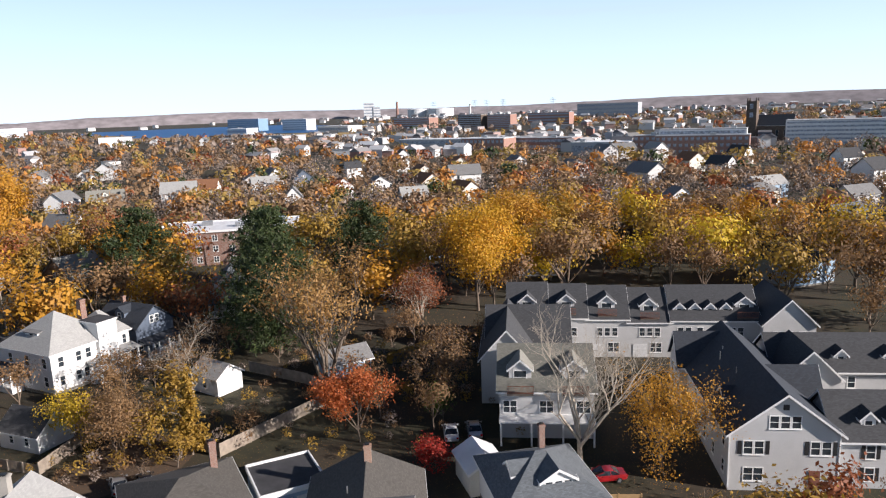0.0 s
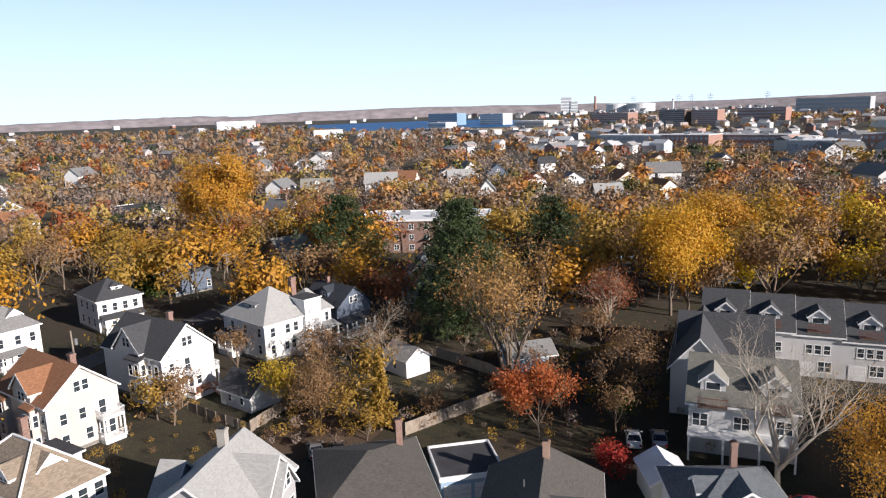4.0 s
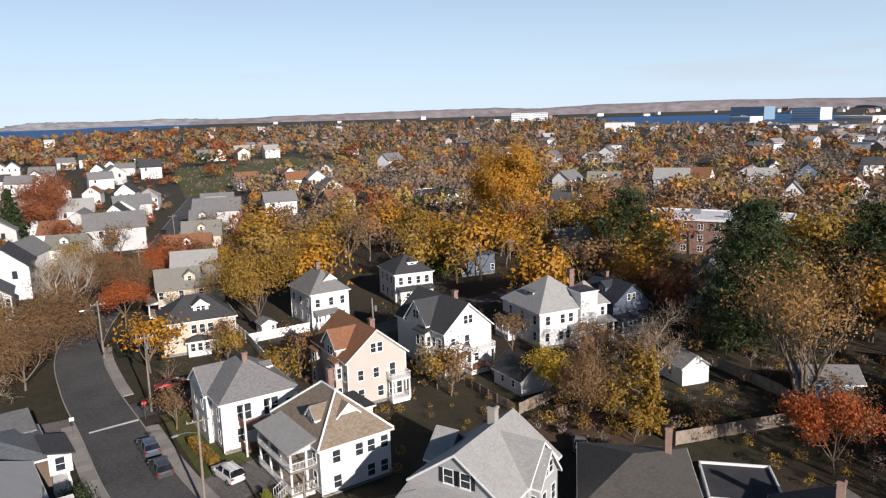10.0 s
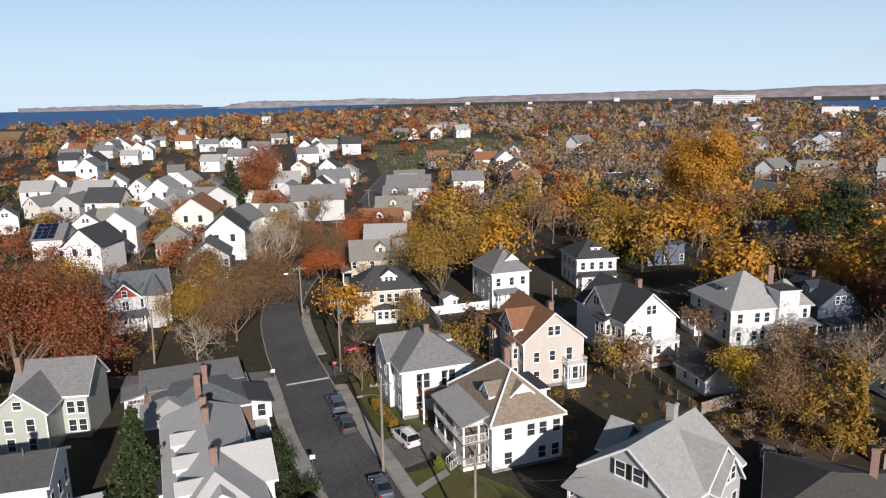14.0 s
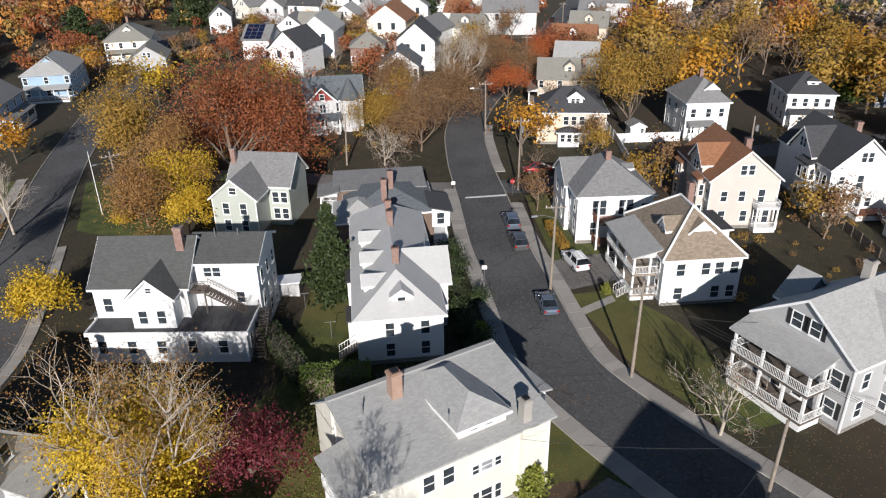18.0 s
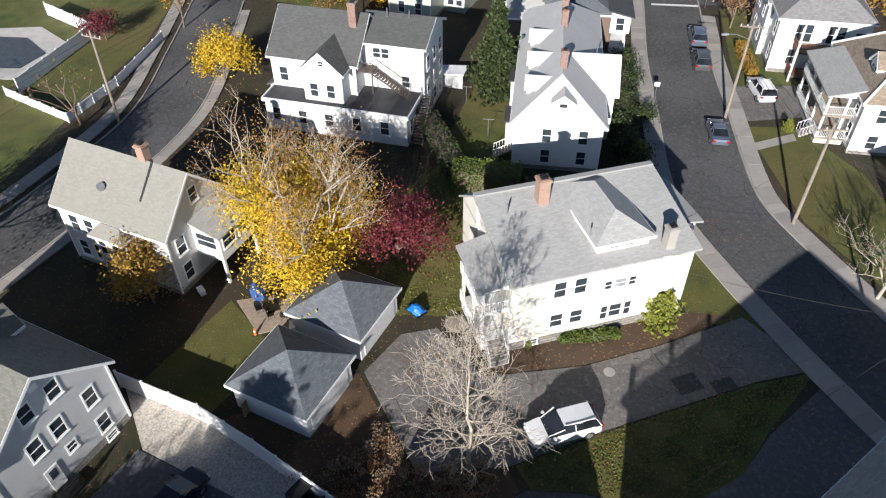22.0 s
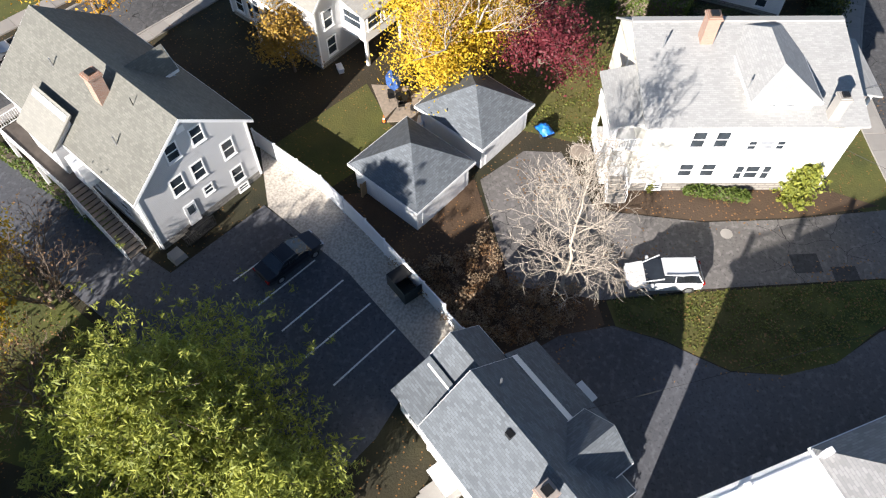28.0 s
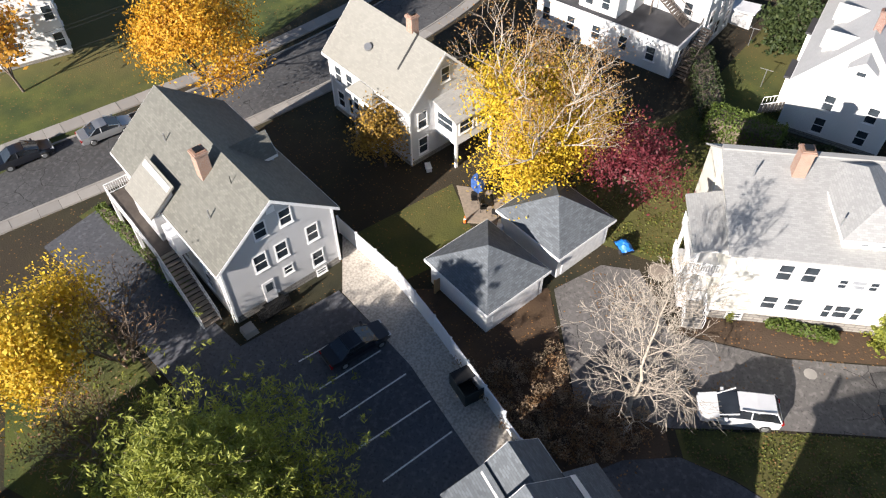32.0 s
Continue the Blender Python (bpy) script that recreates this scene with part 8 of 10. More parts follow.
def woods(name, mat, spots, per, size, label, seed, squash=0.75, category="woods"):
    """Far trees too many to count: crowns of leaf clumps over the ground, in one object."""
    nrg = np.random.default_rng(seed)
    P = np.array(spots)
    k = len(P)
    d = nrg.normal(size=(k, per, 3))
    d /= np.linalg.norm(d, axis=2, keepdims=True)
    lump = 0.8 + 0.28 * np.sin(d[:, :, :1] * 5 + P[:, :1, None]) * np.sin(d[:, :, 1:2] * 4 + P[:, 1:2, None]) 
    d *= nrg.uniform(0.7, 1.0, (k, per, 1)) * lump
    r = P[:, 2][:, None, None]
    c = d * r * np.array([1, 1, squash])
    c[:, :, 2] += r[:, :, 0] * 1.0
    c[:, :, 0] += P[:, 0][:, None]
    c[:, :, 1] += P[:, 1][:, None]
    c = c.reshape(-1, 3)
    v, f = cards(nrg, c, np.repeat(size * P[:, 2] / 5.0, per) * nrg.uniform(0.6, 1.3, len(c)), d.reshape(-1, 3) + [0, 0, 0.15], 0.45)
    ob = new(name, card_mesh(name, v, f, mat))
    return tagged(ob, label, category, kind="stuff")


def in_poly(x, y, poly):
    c = False
    for i in range(len(poly)):
        (x1, y1), (x2, y2) = poly[i], poly[i - 1]
        if (y1 > y) != (y2 > y) and x < (x2 - x1) * (y - y1) / (y2 - y1) + x1:
            c = not c
    return c


SEA = [(-1440, -1500), (-1460, 366), (-1760, 765), (-2260, 1330), (-3260, 2330), (-4890, 3660), (-4890, -1500)]
BASIN = [(-1250, 2540), (-900, 1880), (-560, 1310), (-150, 1220), (-120, 1900), (-480, 2700), (-800, 2760)]
SALT = [(-540, -140), (-1320, -170), (-1320, 200), (-900, 130), (-620, 40)]
GRAVES = [(-330, 215), (-520, 330), (-560, 480), (-380, 420)]
TOWN = [(-60, 540), (420, 520), (520, 1500), (-250, 1350), (-250, 900), (-120, 800)]
SUBURB = [(-120, -40), (-240, -40), (-330, 20), (-560, 60), (-760, 300), (-460, 290), (-330, 240), (-230, 215), (-140, 110), (-110, 60)]
BUILT = [(332, 590, 40), (321, 674, 30), (206, 530, 34), (138, 569, 30), (106, 671, 38), (54, 667, 28), (6, 697, 42), (173, 562, 16), (-467, 1078, 40)]
spots = {"gold": [], "orange": [], "brown": [], "rust": [], "green": [], "bare": []}
for _ in range(9000):
    yaw = rng.uniform(-38, 106)
    dist = 215 + (2300 - 215) * rng.random() ** 1.75
    x, y = polar(yaw, dist)
    if in_poly(x, y, SEA) or in_poly(x, y, BASIN) or in_poly(x, y, SALT):
        continue
    if in_poly(x, y, GRAVES) and rng.random() < 0.9:
        continue
    if in_poly(x, y, TOWN) and rng.random() < 0.72 or any(abs(x - a) < c and abs(y - b_) < c for a, b_, c in BUILT):
        continue
    town = in_poly(x, y, SUBURB)
    if town and rng.random() < 0.35:
        continue
    if dist < 520 and not free(x, y, 2):
        continue
    w = rng.random()
    if yaw > 52:
        k = "rust" if w < 0.27 else "orange" if w < 0.42 else "bare" if w < 0.58 else "brown" if w < 0.82 else "gold" if w < 0.95 else "green"
    else:
        k = "brown" if w < 0.32 else "bare" if w < 0.74 else "gold" if w < 0.85 else "orange" if w < 0.92 else "rust" if w < 0.96 else "green"
    spots[k].append((x, y, (rng.uniform(1.6, 3.6) if town else rng.uniform(3.4, 7.0)) * (1 + dist / 6000)))
# leaf and twig colours for far crowns, paled to put the haze in
HAZED_BARE = leafy("hazed_grey_brown_twigs", [(0.0, (0.143, 0.110, 0.088)), (0.5, (0.264, 0.209, 0.165)), (1.0, (0.363, 0.297, 0.231))], 0.2)
HAZED_BROWN = leafy("hazed_brown_leaves", [(0.0, (0.168, 0.108, 0.060)), (0.5, (0.324, 0.204, 0.108)), (1.0, (0.432, 0.300, 0.168))])
HAZED_GOLD = leafy("hazed_gold_leaves", [(0.0, (0.208, 0.156, 0.039)), (0.5, (0.416, 0.286, 0.078)), (1.0, (0.546, 0.390, 0.117))])
HAZED_ORANGE = leafy("hazed_orange_leaves", [(0.0, (0.286, 0.117, 0.026)), (0.5, (0.520, 0.234, 0.052)), (1.0, (0.598, 0.338, 0.091))])
far_mats = {"gold": HAZED_GOLD, "orange": HAZED_ORANGE, "brown": HAZED_BROWN, "rust": LEAF_RUST, "green": NEEDLES, "bare": HAZED_BARE}
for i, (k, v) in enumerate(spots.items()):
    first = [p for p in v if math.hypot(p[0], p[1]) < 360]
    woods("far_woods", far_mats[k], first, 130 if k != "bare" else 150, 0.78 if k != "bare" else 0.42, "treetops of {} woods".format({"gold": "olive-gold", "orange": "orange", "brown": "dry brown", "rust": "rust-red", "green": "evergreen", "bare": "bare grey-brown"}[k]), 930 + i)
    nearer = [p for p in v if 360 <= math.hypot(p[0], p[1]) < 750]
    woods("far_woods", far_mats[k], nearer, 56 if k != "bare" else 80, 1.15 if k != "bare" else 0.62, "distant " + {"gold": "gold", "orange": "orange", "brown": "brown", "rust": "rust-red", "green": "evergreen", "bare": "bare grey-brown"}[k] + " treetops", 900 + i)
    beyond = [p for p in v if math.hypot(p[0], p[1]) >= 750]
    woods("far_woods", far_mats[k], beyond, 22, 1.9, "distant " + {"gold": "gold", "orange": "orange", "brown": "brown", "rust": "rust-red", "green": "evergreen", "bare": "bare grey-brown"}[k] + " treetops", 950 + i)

# brush and fallen leaves in the yards
FENCE_BED = [(-18.6, -3.0), (-20.6, -1.4), (-30.2, -11.4), (-33.0, -1.8), (-25, 1.2), (-24.6, 6.0), (-22.6, 6.4), (-19.4, 2.0)]
YARDS = [(-46, 73), (-33, 78), (-28, 84), (0, 76), (12, 84), (8, 128), (-45, 118), (-52, 96)]
BACK = [(-58, 50), (-46, 60), (-40, 70), (-50, 90), (-84, 96), (-86, 62)]
WEST = [(-106, 8), (-112, 30), (-125, 45), (-150, 50), (-235, 60), (-235, -5), (-130, 5)]
for zone, count, mats, r0, r1, lb in ((FENCE_BED, 260, (DRY_TWIG, LEAF_BROWN, DRY_TWIG), 0.25, 0.65, "low dry brown brush beside the fence"), (YARDS, 230, (LEAF_BROWN, LEAF_OLIVE, HAZED_BARE), 0.5, 1.5, "dense brown and olive undergrowth in the back yards"),
                                      (BACK, 90, (LEAF_BROWN, LEAF_OLIVE), 0.4, 1.0, "shrubs and brush between the yards"), (WEST, 260, (LEAF_OLIVE, LEAF_BROWN, LEAF_GREEN), 0.7, 1.9, "garden shrubs among the houses")):
    xs, ys = [p[0] for p in zone], [p[1] for p in zone]
    got = [[] for _ in mats]
    tries = 0
    while sum(map(len, got)) < count and tries < 9000:
        tries += 1
        x, y = rng.uniform(min(xs), max(xs)), rng.uniform(min(ys), max(ys))
        if in_poly(x, y, zone) and all((x - a) ** 2 + (y - b_) ** 2 > (c * 0.8) ** 2 for a, b_, c in TAKEN if c > 5):
            rng.choice(got).append((x, y, rng.uniform(r0, r1)))
    for i, g_ in enumerate(got):
        woods("undergrowth", mats[i], g_, 90, 0.62, lb, 1000 + i + count, category="undergrowth")
nrg = np.random.default_rng(77)
pts = np.column_stack([nrg.uniform(-52, -19, 9000), nrg.uniform(-6, 33, 9000), np.full(9000, 0.05)])
clump = np.sin(pts[:, 0] * 0.55 + 1) * np.sin(pts[:, 1] * 0.47) + nrg.normal(size=9000) * 0.4
pts = pts[clump > 0.55]
v, f = cards(nrg, pts, nrg.uniform(0.06, 0.13, len(pts)), np.tile([0.0, 0.0, 1.0], (len(pts), 1)), 0.15)
tagged(new("fallen_leaves", card_mesh("fallen_leaves", v, f, LEAF_BROWN)), "scattered dry leaves on driveway and grass", "leaves", kind="stuff")

# grass tufts and leaves on the strips nearest to the eye
STRIP = [(-24.4, 8.2), (-25.8, 14.4), (-28.0, 26.0), (-28.2, 30.2), (-24.6, 25.1), (-21.8, 22.0), (-20.5, 18.8), (-20.4, 15.5), (-21.2, 13.4), (-22.0, 11.5), (-22.6, 8.7)]
SIDE = [(-38.8, 1.8), (-47.6, -2.4), (-59.0, 10), (-50, 13.6), (-37.3, 9.2)]
for zone, count, size, lb in ((STRIP, 16000, (0.05, 0.11), "short green and straw-coloured grass tufts"), (SIDE, 14000, (0.06, 0.13), "short grass tufts in the side yard")):
    zx, zy = [p[0] for p in zone], [p[1] for p in zone]
    cand = np.column_stack([nrg.uniform(min(zx), max(zx), count), nrg.uniform(min(zy), max(zy), count), np.full(count, 0.06)])
    keep = np.array([in_poly(a, b_, zone) for a, b_, _c in cand])
    patch = np.sin(cand[:, 0] * 1.9) * np.sin(cand[:, 1] * 1.3 + 0.7) + nrg.normal(size=count) * 0.6
    cand = cand[keep & (patch > -0.25)]
    v, f = cards(nrg, cand, nrg.uniform(size[0], size[1], len(cand)), np.tile([0.0, 0.0, 1.0], (len(cand), 1)), 0.7)
    tagged(new("grass", card_mesh("grass", v, f, GRASS_BLADE)), lb, "grass", kind="stuff")
    some = cand[::14] + np.array([0.05, 0.03, 0.04])
    v, f = cards(nrg, some, nrg.uniform(0.05, 0.10, len(some)), np.tile([0.0, 0.0, 1.0], (len(some), 1)), 0.2)
    tagged(new("fallen_leaves", card_mesh("fallen_leaves", v, f, LEAF_BROWN)), "dry leaves scattered over the grass", "leaves", kind="stuff")

# vehicles


def paint_mat(name, c, metal=0.4):
    m, n, l, p = material(name, 0.28, metal)
    p.inputs["Coat Weight"].default_value = 0.6
    o = coords(n)
    l.new(ramp(n, l, noise_node(n, l, o, 1.5), [(0.3, tone(c, 0.92)), (0.7, c)]), p.inputs["Base Color"])
    return m


CAR_WHITE = paint_mat("white_car_paint", (0.75, 0.76, 0.77), 0.1)
CAR_SILVER = paint_mat("silver_car_paint", (0.45, 0.46, 0.47), 0.7)
CAR_BLACK = paint_mat("black_car_paint", (0.012, 0.014, 0.02), 0.2)
CAR_BLUE = paint_mat("steel_blue_car_paint", (0.16, 0.2, 0.26), 0.5)
CAR_RED = paint_mat("red_car_paint", (0.38, 0.015, 0.02), 0.2)
CAR_GREY = paint_mat("grey_car_paint", (0.12, 0.125, 0.13), 0.5)
LAMP_RED = plain("tail_lamp_lens", (0.35, 0.01, 0.01), 0.2)
LAMP_CLEAR = plain("head_lamp_lens", (0.7, 0.72, 0.74), 0.1)
CAR_GLASS = glassy("car_glass", (0.01, 0.012, 0.015), 0.04)


def loft(sections):
    """A skin over cross sections, each a list of points of the same number."""
    s = Shape()
    k = len(sections[0])
    vs = [p for sec in sections for p in sec]
    fs = []
    for i in range(len(sections) - 1):
        for j in range(k):
            a, b = i * k + j, i * k + (j + 1) % k
            fs.append((a, b, b + k, a + k))
    fs += [tuple(range(k))[::-1], tuple(range((len(sections) - 1) * k, len(sections) * k))]
    return s.add(vs, fs)


def car(name, paint, x, y, rz, label, suv=False, cat="car"):
    L, W = (4.95, 0.98) if suv else (4.75, 0.91)
    zb, zr = (1.12, 1.74) if suv else (0.95, 1.42)
    c = thing(name, pose(x, y, 0.03, rz=rz), label, cat)

    def ring(xx, hw, z0, z1, inset):
        return [(xx, -hw, z0 + 0.1), (xx, -hw, (z0 + z1) * 0.55), (xx, -hw + inset, z1), (xx, hw - inset, z1), (xx, hw, (z0 + z1) * 0.55), (xx, hw, z0 + 0.1), (xx, hw - 0.12, z0), (xx, -hw + 0.12, z0)]

    f = L / 2
    hood = zb - 0.04 if suv else zb - 0.1
    low = [ring(-f, W - 0.18, 0.42, zb - 0.2, 0.08), ring(-f + 0.12, W - 0.06, 0.3, zb - 0.02, 0.08), ring(-f + 0.7, W, 0.26, zb, 0.07), ring(0, W, 0.24, zb, 0.07),
           ring(f - 1.45, W, 0.24, zb - 0.01, 0.08), ring(f - 0.75, W - 0.02, 0.26, hood - 0.05, 0.1), ring(f - 0.15, W - 0.1, 0.3, hood - 0.17, 0.1), ring(f, W - 0.25, 0.42, hood - 0.32, 0.1)]
    part("car_body", loft(low), paint, c, smooth=False)
    if suv:
        gx = [(-f + 0.12, zb - 0.02), (-f + 0.5, zr - 0.08), (-f + 1.0, zr - 0.02), (0.35, zr - 0.02), (1.35, zb - 0.02)]
    else:
        gx = [(-f + 0.75, zb - 0.02), (-f + 1.5, zr - 0.06), (-f + 2.0, zr - 0.02), (0.25, zr - 0.03), (1.3, zb - 0.04)]
    secs = []
    for xx, zt in gx:
        t = (zt - zb) / (zr - zb) if zt > zb else 0.0
        hw = W - 0.07 - 0.17 * t
        secs.append([(xx, -(W - 0.07), zb - 0.05), (xx, -hw, zt), (xx, hw, zt), (xx, W - 0.07, zb - 0.05)])
    part("window_glass", loft(secs), CAR_GLASS, c)
    a, b = gx[1][0] + 0.05, gx[3][0] - 0.05
    part("car_roof", loft([[(a, -W + 0.27, zr - 0.07), (a, -W + 0.33, zr - 0.01), (a, W - 0.33, zr - 0.01), (a, W - 0.27, zr - 0.07)],
                           [((a + b) / 2, -W + 0.22, zr - 0.05), ((a + b) / 2, -W + 0.3, zr + 0.04), ((a + b) / 2, W - 0.3, zr + 0.04), ((a + b) / 2, W - 0.22, zr - 0.05)],
                           [(b, -W + 0.27, zr - 0.07), (b, -W + 0.33, zr - 0.01), (b, W - 0.33, zr - 0.01), (b, W - 0.27, zr - 0.07)]]), paint, c)
    for sg in (-1, 1):
        for p0, p1 in (((gx[0][0] + 0.05, zb), (gx[1][0] + 0.05, zr - 0.04)), ((gx[3][0], zr - 0.04), (gx[4][0], zb - 0.02)), ((-0.5, zb), (-0.45, zr - 0.04))):
            part("pillar", Shape().tube((p0[0], sg * (W - 0.06), p0[1]), (p1[0], sg * (W - 0.235), p1[1]), 0.04, sides=5), paint, c)
        part("head_lamp", Shape().box(f - 0.32, f - 0.04, sg * (W - 0.3) - 0.16, sg * (W - 0.3) + 0.16, hood - 0.34, hood - 0.2), LAMP_CLEAR, c)
        part("tail_lamp", Shape().box(-f - 0.01, -f + 0.16, sg * (W - 0.22) - 0.14, sg * (W - 0.22) + 0.14, zb - 0.3, zb - 0.1), LAMP_RED, c)
        part("mirror", Shape().box(0.95, 1.12, sg * (W + 0.1) - 0.1, sg * (W + 0.1) + 0.1, zb - 0.04, zb + 0.12), paint, c)
        if suv:
            part("roof_rail", Shape().tube((a + 0.1, sg * (W - 0.34), zr + 0.06), (b - 0.1, sg * (W - 0.34), zr + 0.06), 0.03, sides=5), STEEL, c)
        for xx in (-f + 0.95, f - 0.95):
            r = 0.37 if suv else 0.33
            t = part("tyre", shared(("ty", r, sg), lambda: Shape().tube((0, sg * -0.12, 0), (0, sg * 0.12, 0), r, r, 18).mesh("tyre", RUBBER)), RUBBER, c, at=pose(xx, sg * (W - 0.1), r - 0.03))
            part("rim", shared(("ri", r, sg), lambda: Shape().tube((0, sg * 0.1, 0), (0, sg * 0.13, 0), r * 0.66, r * 0.6, 10).mesh("rim", STEEL)), STEEL, t)
    return c


def along(a, b):
    return math.degrees(math.atan2(b[1] - a[1], b[0] - a[0]))


car("suv", CAR_WHITE, -26.2, 11.5, along((-26.5, 13.97), (-25.8, 8.98)), "white sport utility vehicle parked in the shaded driveway", True)
car("sedan", CAR_BLACK, -24.6, -13.2, 142, "black sedan parked between white lot lines")
car("suv", CAR_BLUE, -80.2, 43.8, 162, "dark pickup-like car parked at the kerb", True)
car("suv", CAR_GREY, -74.0, 41.6, 162, "dark grey off-road car with a white spare wheel", True)
car("suv", CAR_BLUE, -58.8, 36.9, 163, "silver-blue hatchback parked at the kerb", False)
car("suv", CAR_WHITE, -66.2, 45.3, 172, "white sport utility vehicle in a short driveway", True)
car("sedan", CAR_RED, -97.2, 57.8, 250, "red compact car on the cross street")
car("sedan", CAR_SILVER, -36.4, 74.6, 120, "silver hatchback parked in the leafy yard")
car("sedan", CAR_BLACK, -33.6, 75.0, 118, "black car parked in the leafy yard")
car("sedan", CAR_WHITE, 1.2, 84.6, 92, "white car parked under the condominium canopy")
car("sedan", CAR_SILVER, 4.2, 85.2, 92, "silver car parked under the condominium canopy")
car("sedan", CAR_RED, 17.7, 72.2, 185, "bright red car behind the fence")
car("sedan", CAR_SILVER, -40.2, -42.5, 142, "silver sedan parked on the side street")
car("sedan", CAR_BLACK, -35.4, -47.4, 142, "black sedan parked on the side street")
car("sedan", CAR_BLACK, -122, 65, 150, "dark car parked near the red maple")
car("sedan", CAR_WHITE, -54, 190, 190, "white car beside the brick apartments")
car("sedan", CAR_SILVER, -176, 103, 142, "silver car parked along the street")
car("sedan", CAR_BLACK, -235, 143, 142, "black car parked along the street")
car("sedan", CAR_WHITE, -57.5, -8.5, 155, "white car half hidden under the maple")
car("sedan", CAR_RED, -84, 112, 70, "red car parked behind the white houses")

# poles and wires


def utility_pole(x, y, h, rz, label, lean=(0.0, 0.0), arm=True, lamp="", box_=False):
    p = thing("utility_pole", pose(x, y, 0, rz=rz), label, "utility pole")
    top = Vector((lean[0], lean[1], h))
    part("pole_shaft", Shape().tube((0, 0, -0.3), top, 0.17, 0.11, 10), POLE_WOOD, p)
    if arm:
        a = part("crossarm", Shape().box(-1.2, 1.2, -0.06, 0.06, h - 0.75, h - 0.62, Matrix.Translation((lean[0], lean[1], 0))), POLE_WOOD, p)
        for xx in (-1.1, -0.5, 0.5, 1.1):
            part("insulator", Shape().tube((xx + lean[0], lean[1], h - 0.62), (xx + lean[0], lean[1], h - 0.42), 0.045, 0.03, 6), DOOR_PAINT, a)
    if lamp:
        ang = radians(float(lamp))
        d = Vector((math.cos(ang), math.sin(ang), 0))
        k = Vector((lean[0] * 0.8, lean[1] * 0.8, h * 0.82))
        part("lamp_arm", Shape().tube(k, k + d * 1.3 + Vector((0, 0, 0.5)), 0.035, sides=6).tube(k + d * 1.3 + Vector((0, 0, 0.5)), k + d * 2.3 + Vector((0, 0, 0.55)), 0.035, sides=6), STEEL, p)
        q = k + d * 2.5 + Vector((0, 0, 0.55))
        part("lamp_head", Shape().box(-0.35, 0.35, -0.13, 0.13, -0.08, 0.08, Matrix.Translation(q) @ Matrix.Rotation(ang, 4, "Z"), 0.03), STEEL, p)
    if box_:
        part("transformer", Shape().tube((0.35, 0, h - 2.3), (0.35, 0, h - 1.4), 0.25, 0.25, 10), STEEL, p)
    return p


def wire(a, b, sag=0.6, r=0.014, n=12):
    a, b = Vector(a), Vector(b)
    s = Shape()
    pts = [a.lerp(b, i / n) - Vector((0, 0, sag * 4 * (i / n) * (1 - i / n))) for i in range(n + 1)]
    ring = [(0, r), (r * 0.87, -r * 0.5), (-r * 0.87, -r * 0.5)]
    d = (b - a).normalized()
    side = d.cross(Vector((0, 0, 1))).normalized()
    vs = [p + side * u + Vector((0, 0, w)) for p in pts for u, w in ring]
    fs = [(i * 3 + j, i * 3 + (j + 1) % 3, i * 3 + 3 + (j + 1) % 3, i * 3 + 3 + j) for i in range(n) for j in range(3)]
    s.add(vs, fs)
    return thing("overhead_wire", pose(0, 0, 0), "black overhead utility wire between poles", "wire", "overhead wires", shape=s, mat=RUBBER)


POLES = [(-91.4, 51.0, 11.5, 72, "", True), (-62.0, 39.3, 11.0, 72, "190", True), (-44.2, 37.5, 10.5, 80, "", True), (-25.2, 34.2, 10.5, 75, "", False),
         (-105.8, -5.4, 10.0, 100, "200", True), (-70.9, -25.1, 10.5, 60, "", True), (-85.7, 138.6, 11.5, 60, "", True), (-77.0, 82.5, 11.5, 70, "", False),
         (-114.0, 30.1, 9.0, 60, "", False), (-119.0, 58.9, 10.5, 70, "180", True), (-140, -4, 10.5, 90, "", True), (-159, 90, 10.5, 55, "", True), (-207, 130, 10.5, 55, "", True),
         (-48, 190, 13, 70, "", True), (-80, 283, 12, 60, "", True), (-35, -31.0, 9.0, 60, "", False), (-248, 170, 10.5, 55, "", True), (-178, 80, 10.5, 55, "", True)]
for x, y, hh, rz, lamp, arm in POLES:
    utility_pole(x, y, hh, rz, "weathered wooden utility pole" + (" with a street lamp arm" if lamp else " carrying wires"), (random.uniform(-0.35, 0.35), random.uniform(-0.2, 0.2)), arm, lamp, hh > 11)
for (i, j) in ((0, 1), (1, 2), (2, 3), (0, 9), (9, 11), (11, 12), (12, 16), (6, 7), (4, 5), (4, 10)):
    a, b = POLES[i], POLES[j]
    for k, zz in ((-0.9, -0.5), (0.0, -0.5), (0.9, -0.5), (0.05, -2.6), (0.1, -3.2)):
        ca, sa_ = math.cos(radians(a[3])), math.sin(radians(a[3]))
        wire((a[0] + ca * k, a[1] + sa_ * k, a[2] + zz), (b[0] + ca * k, b[1] + sa_ * k, b[2] + zz), 0.5 + 0.2 * abs(k))
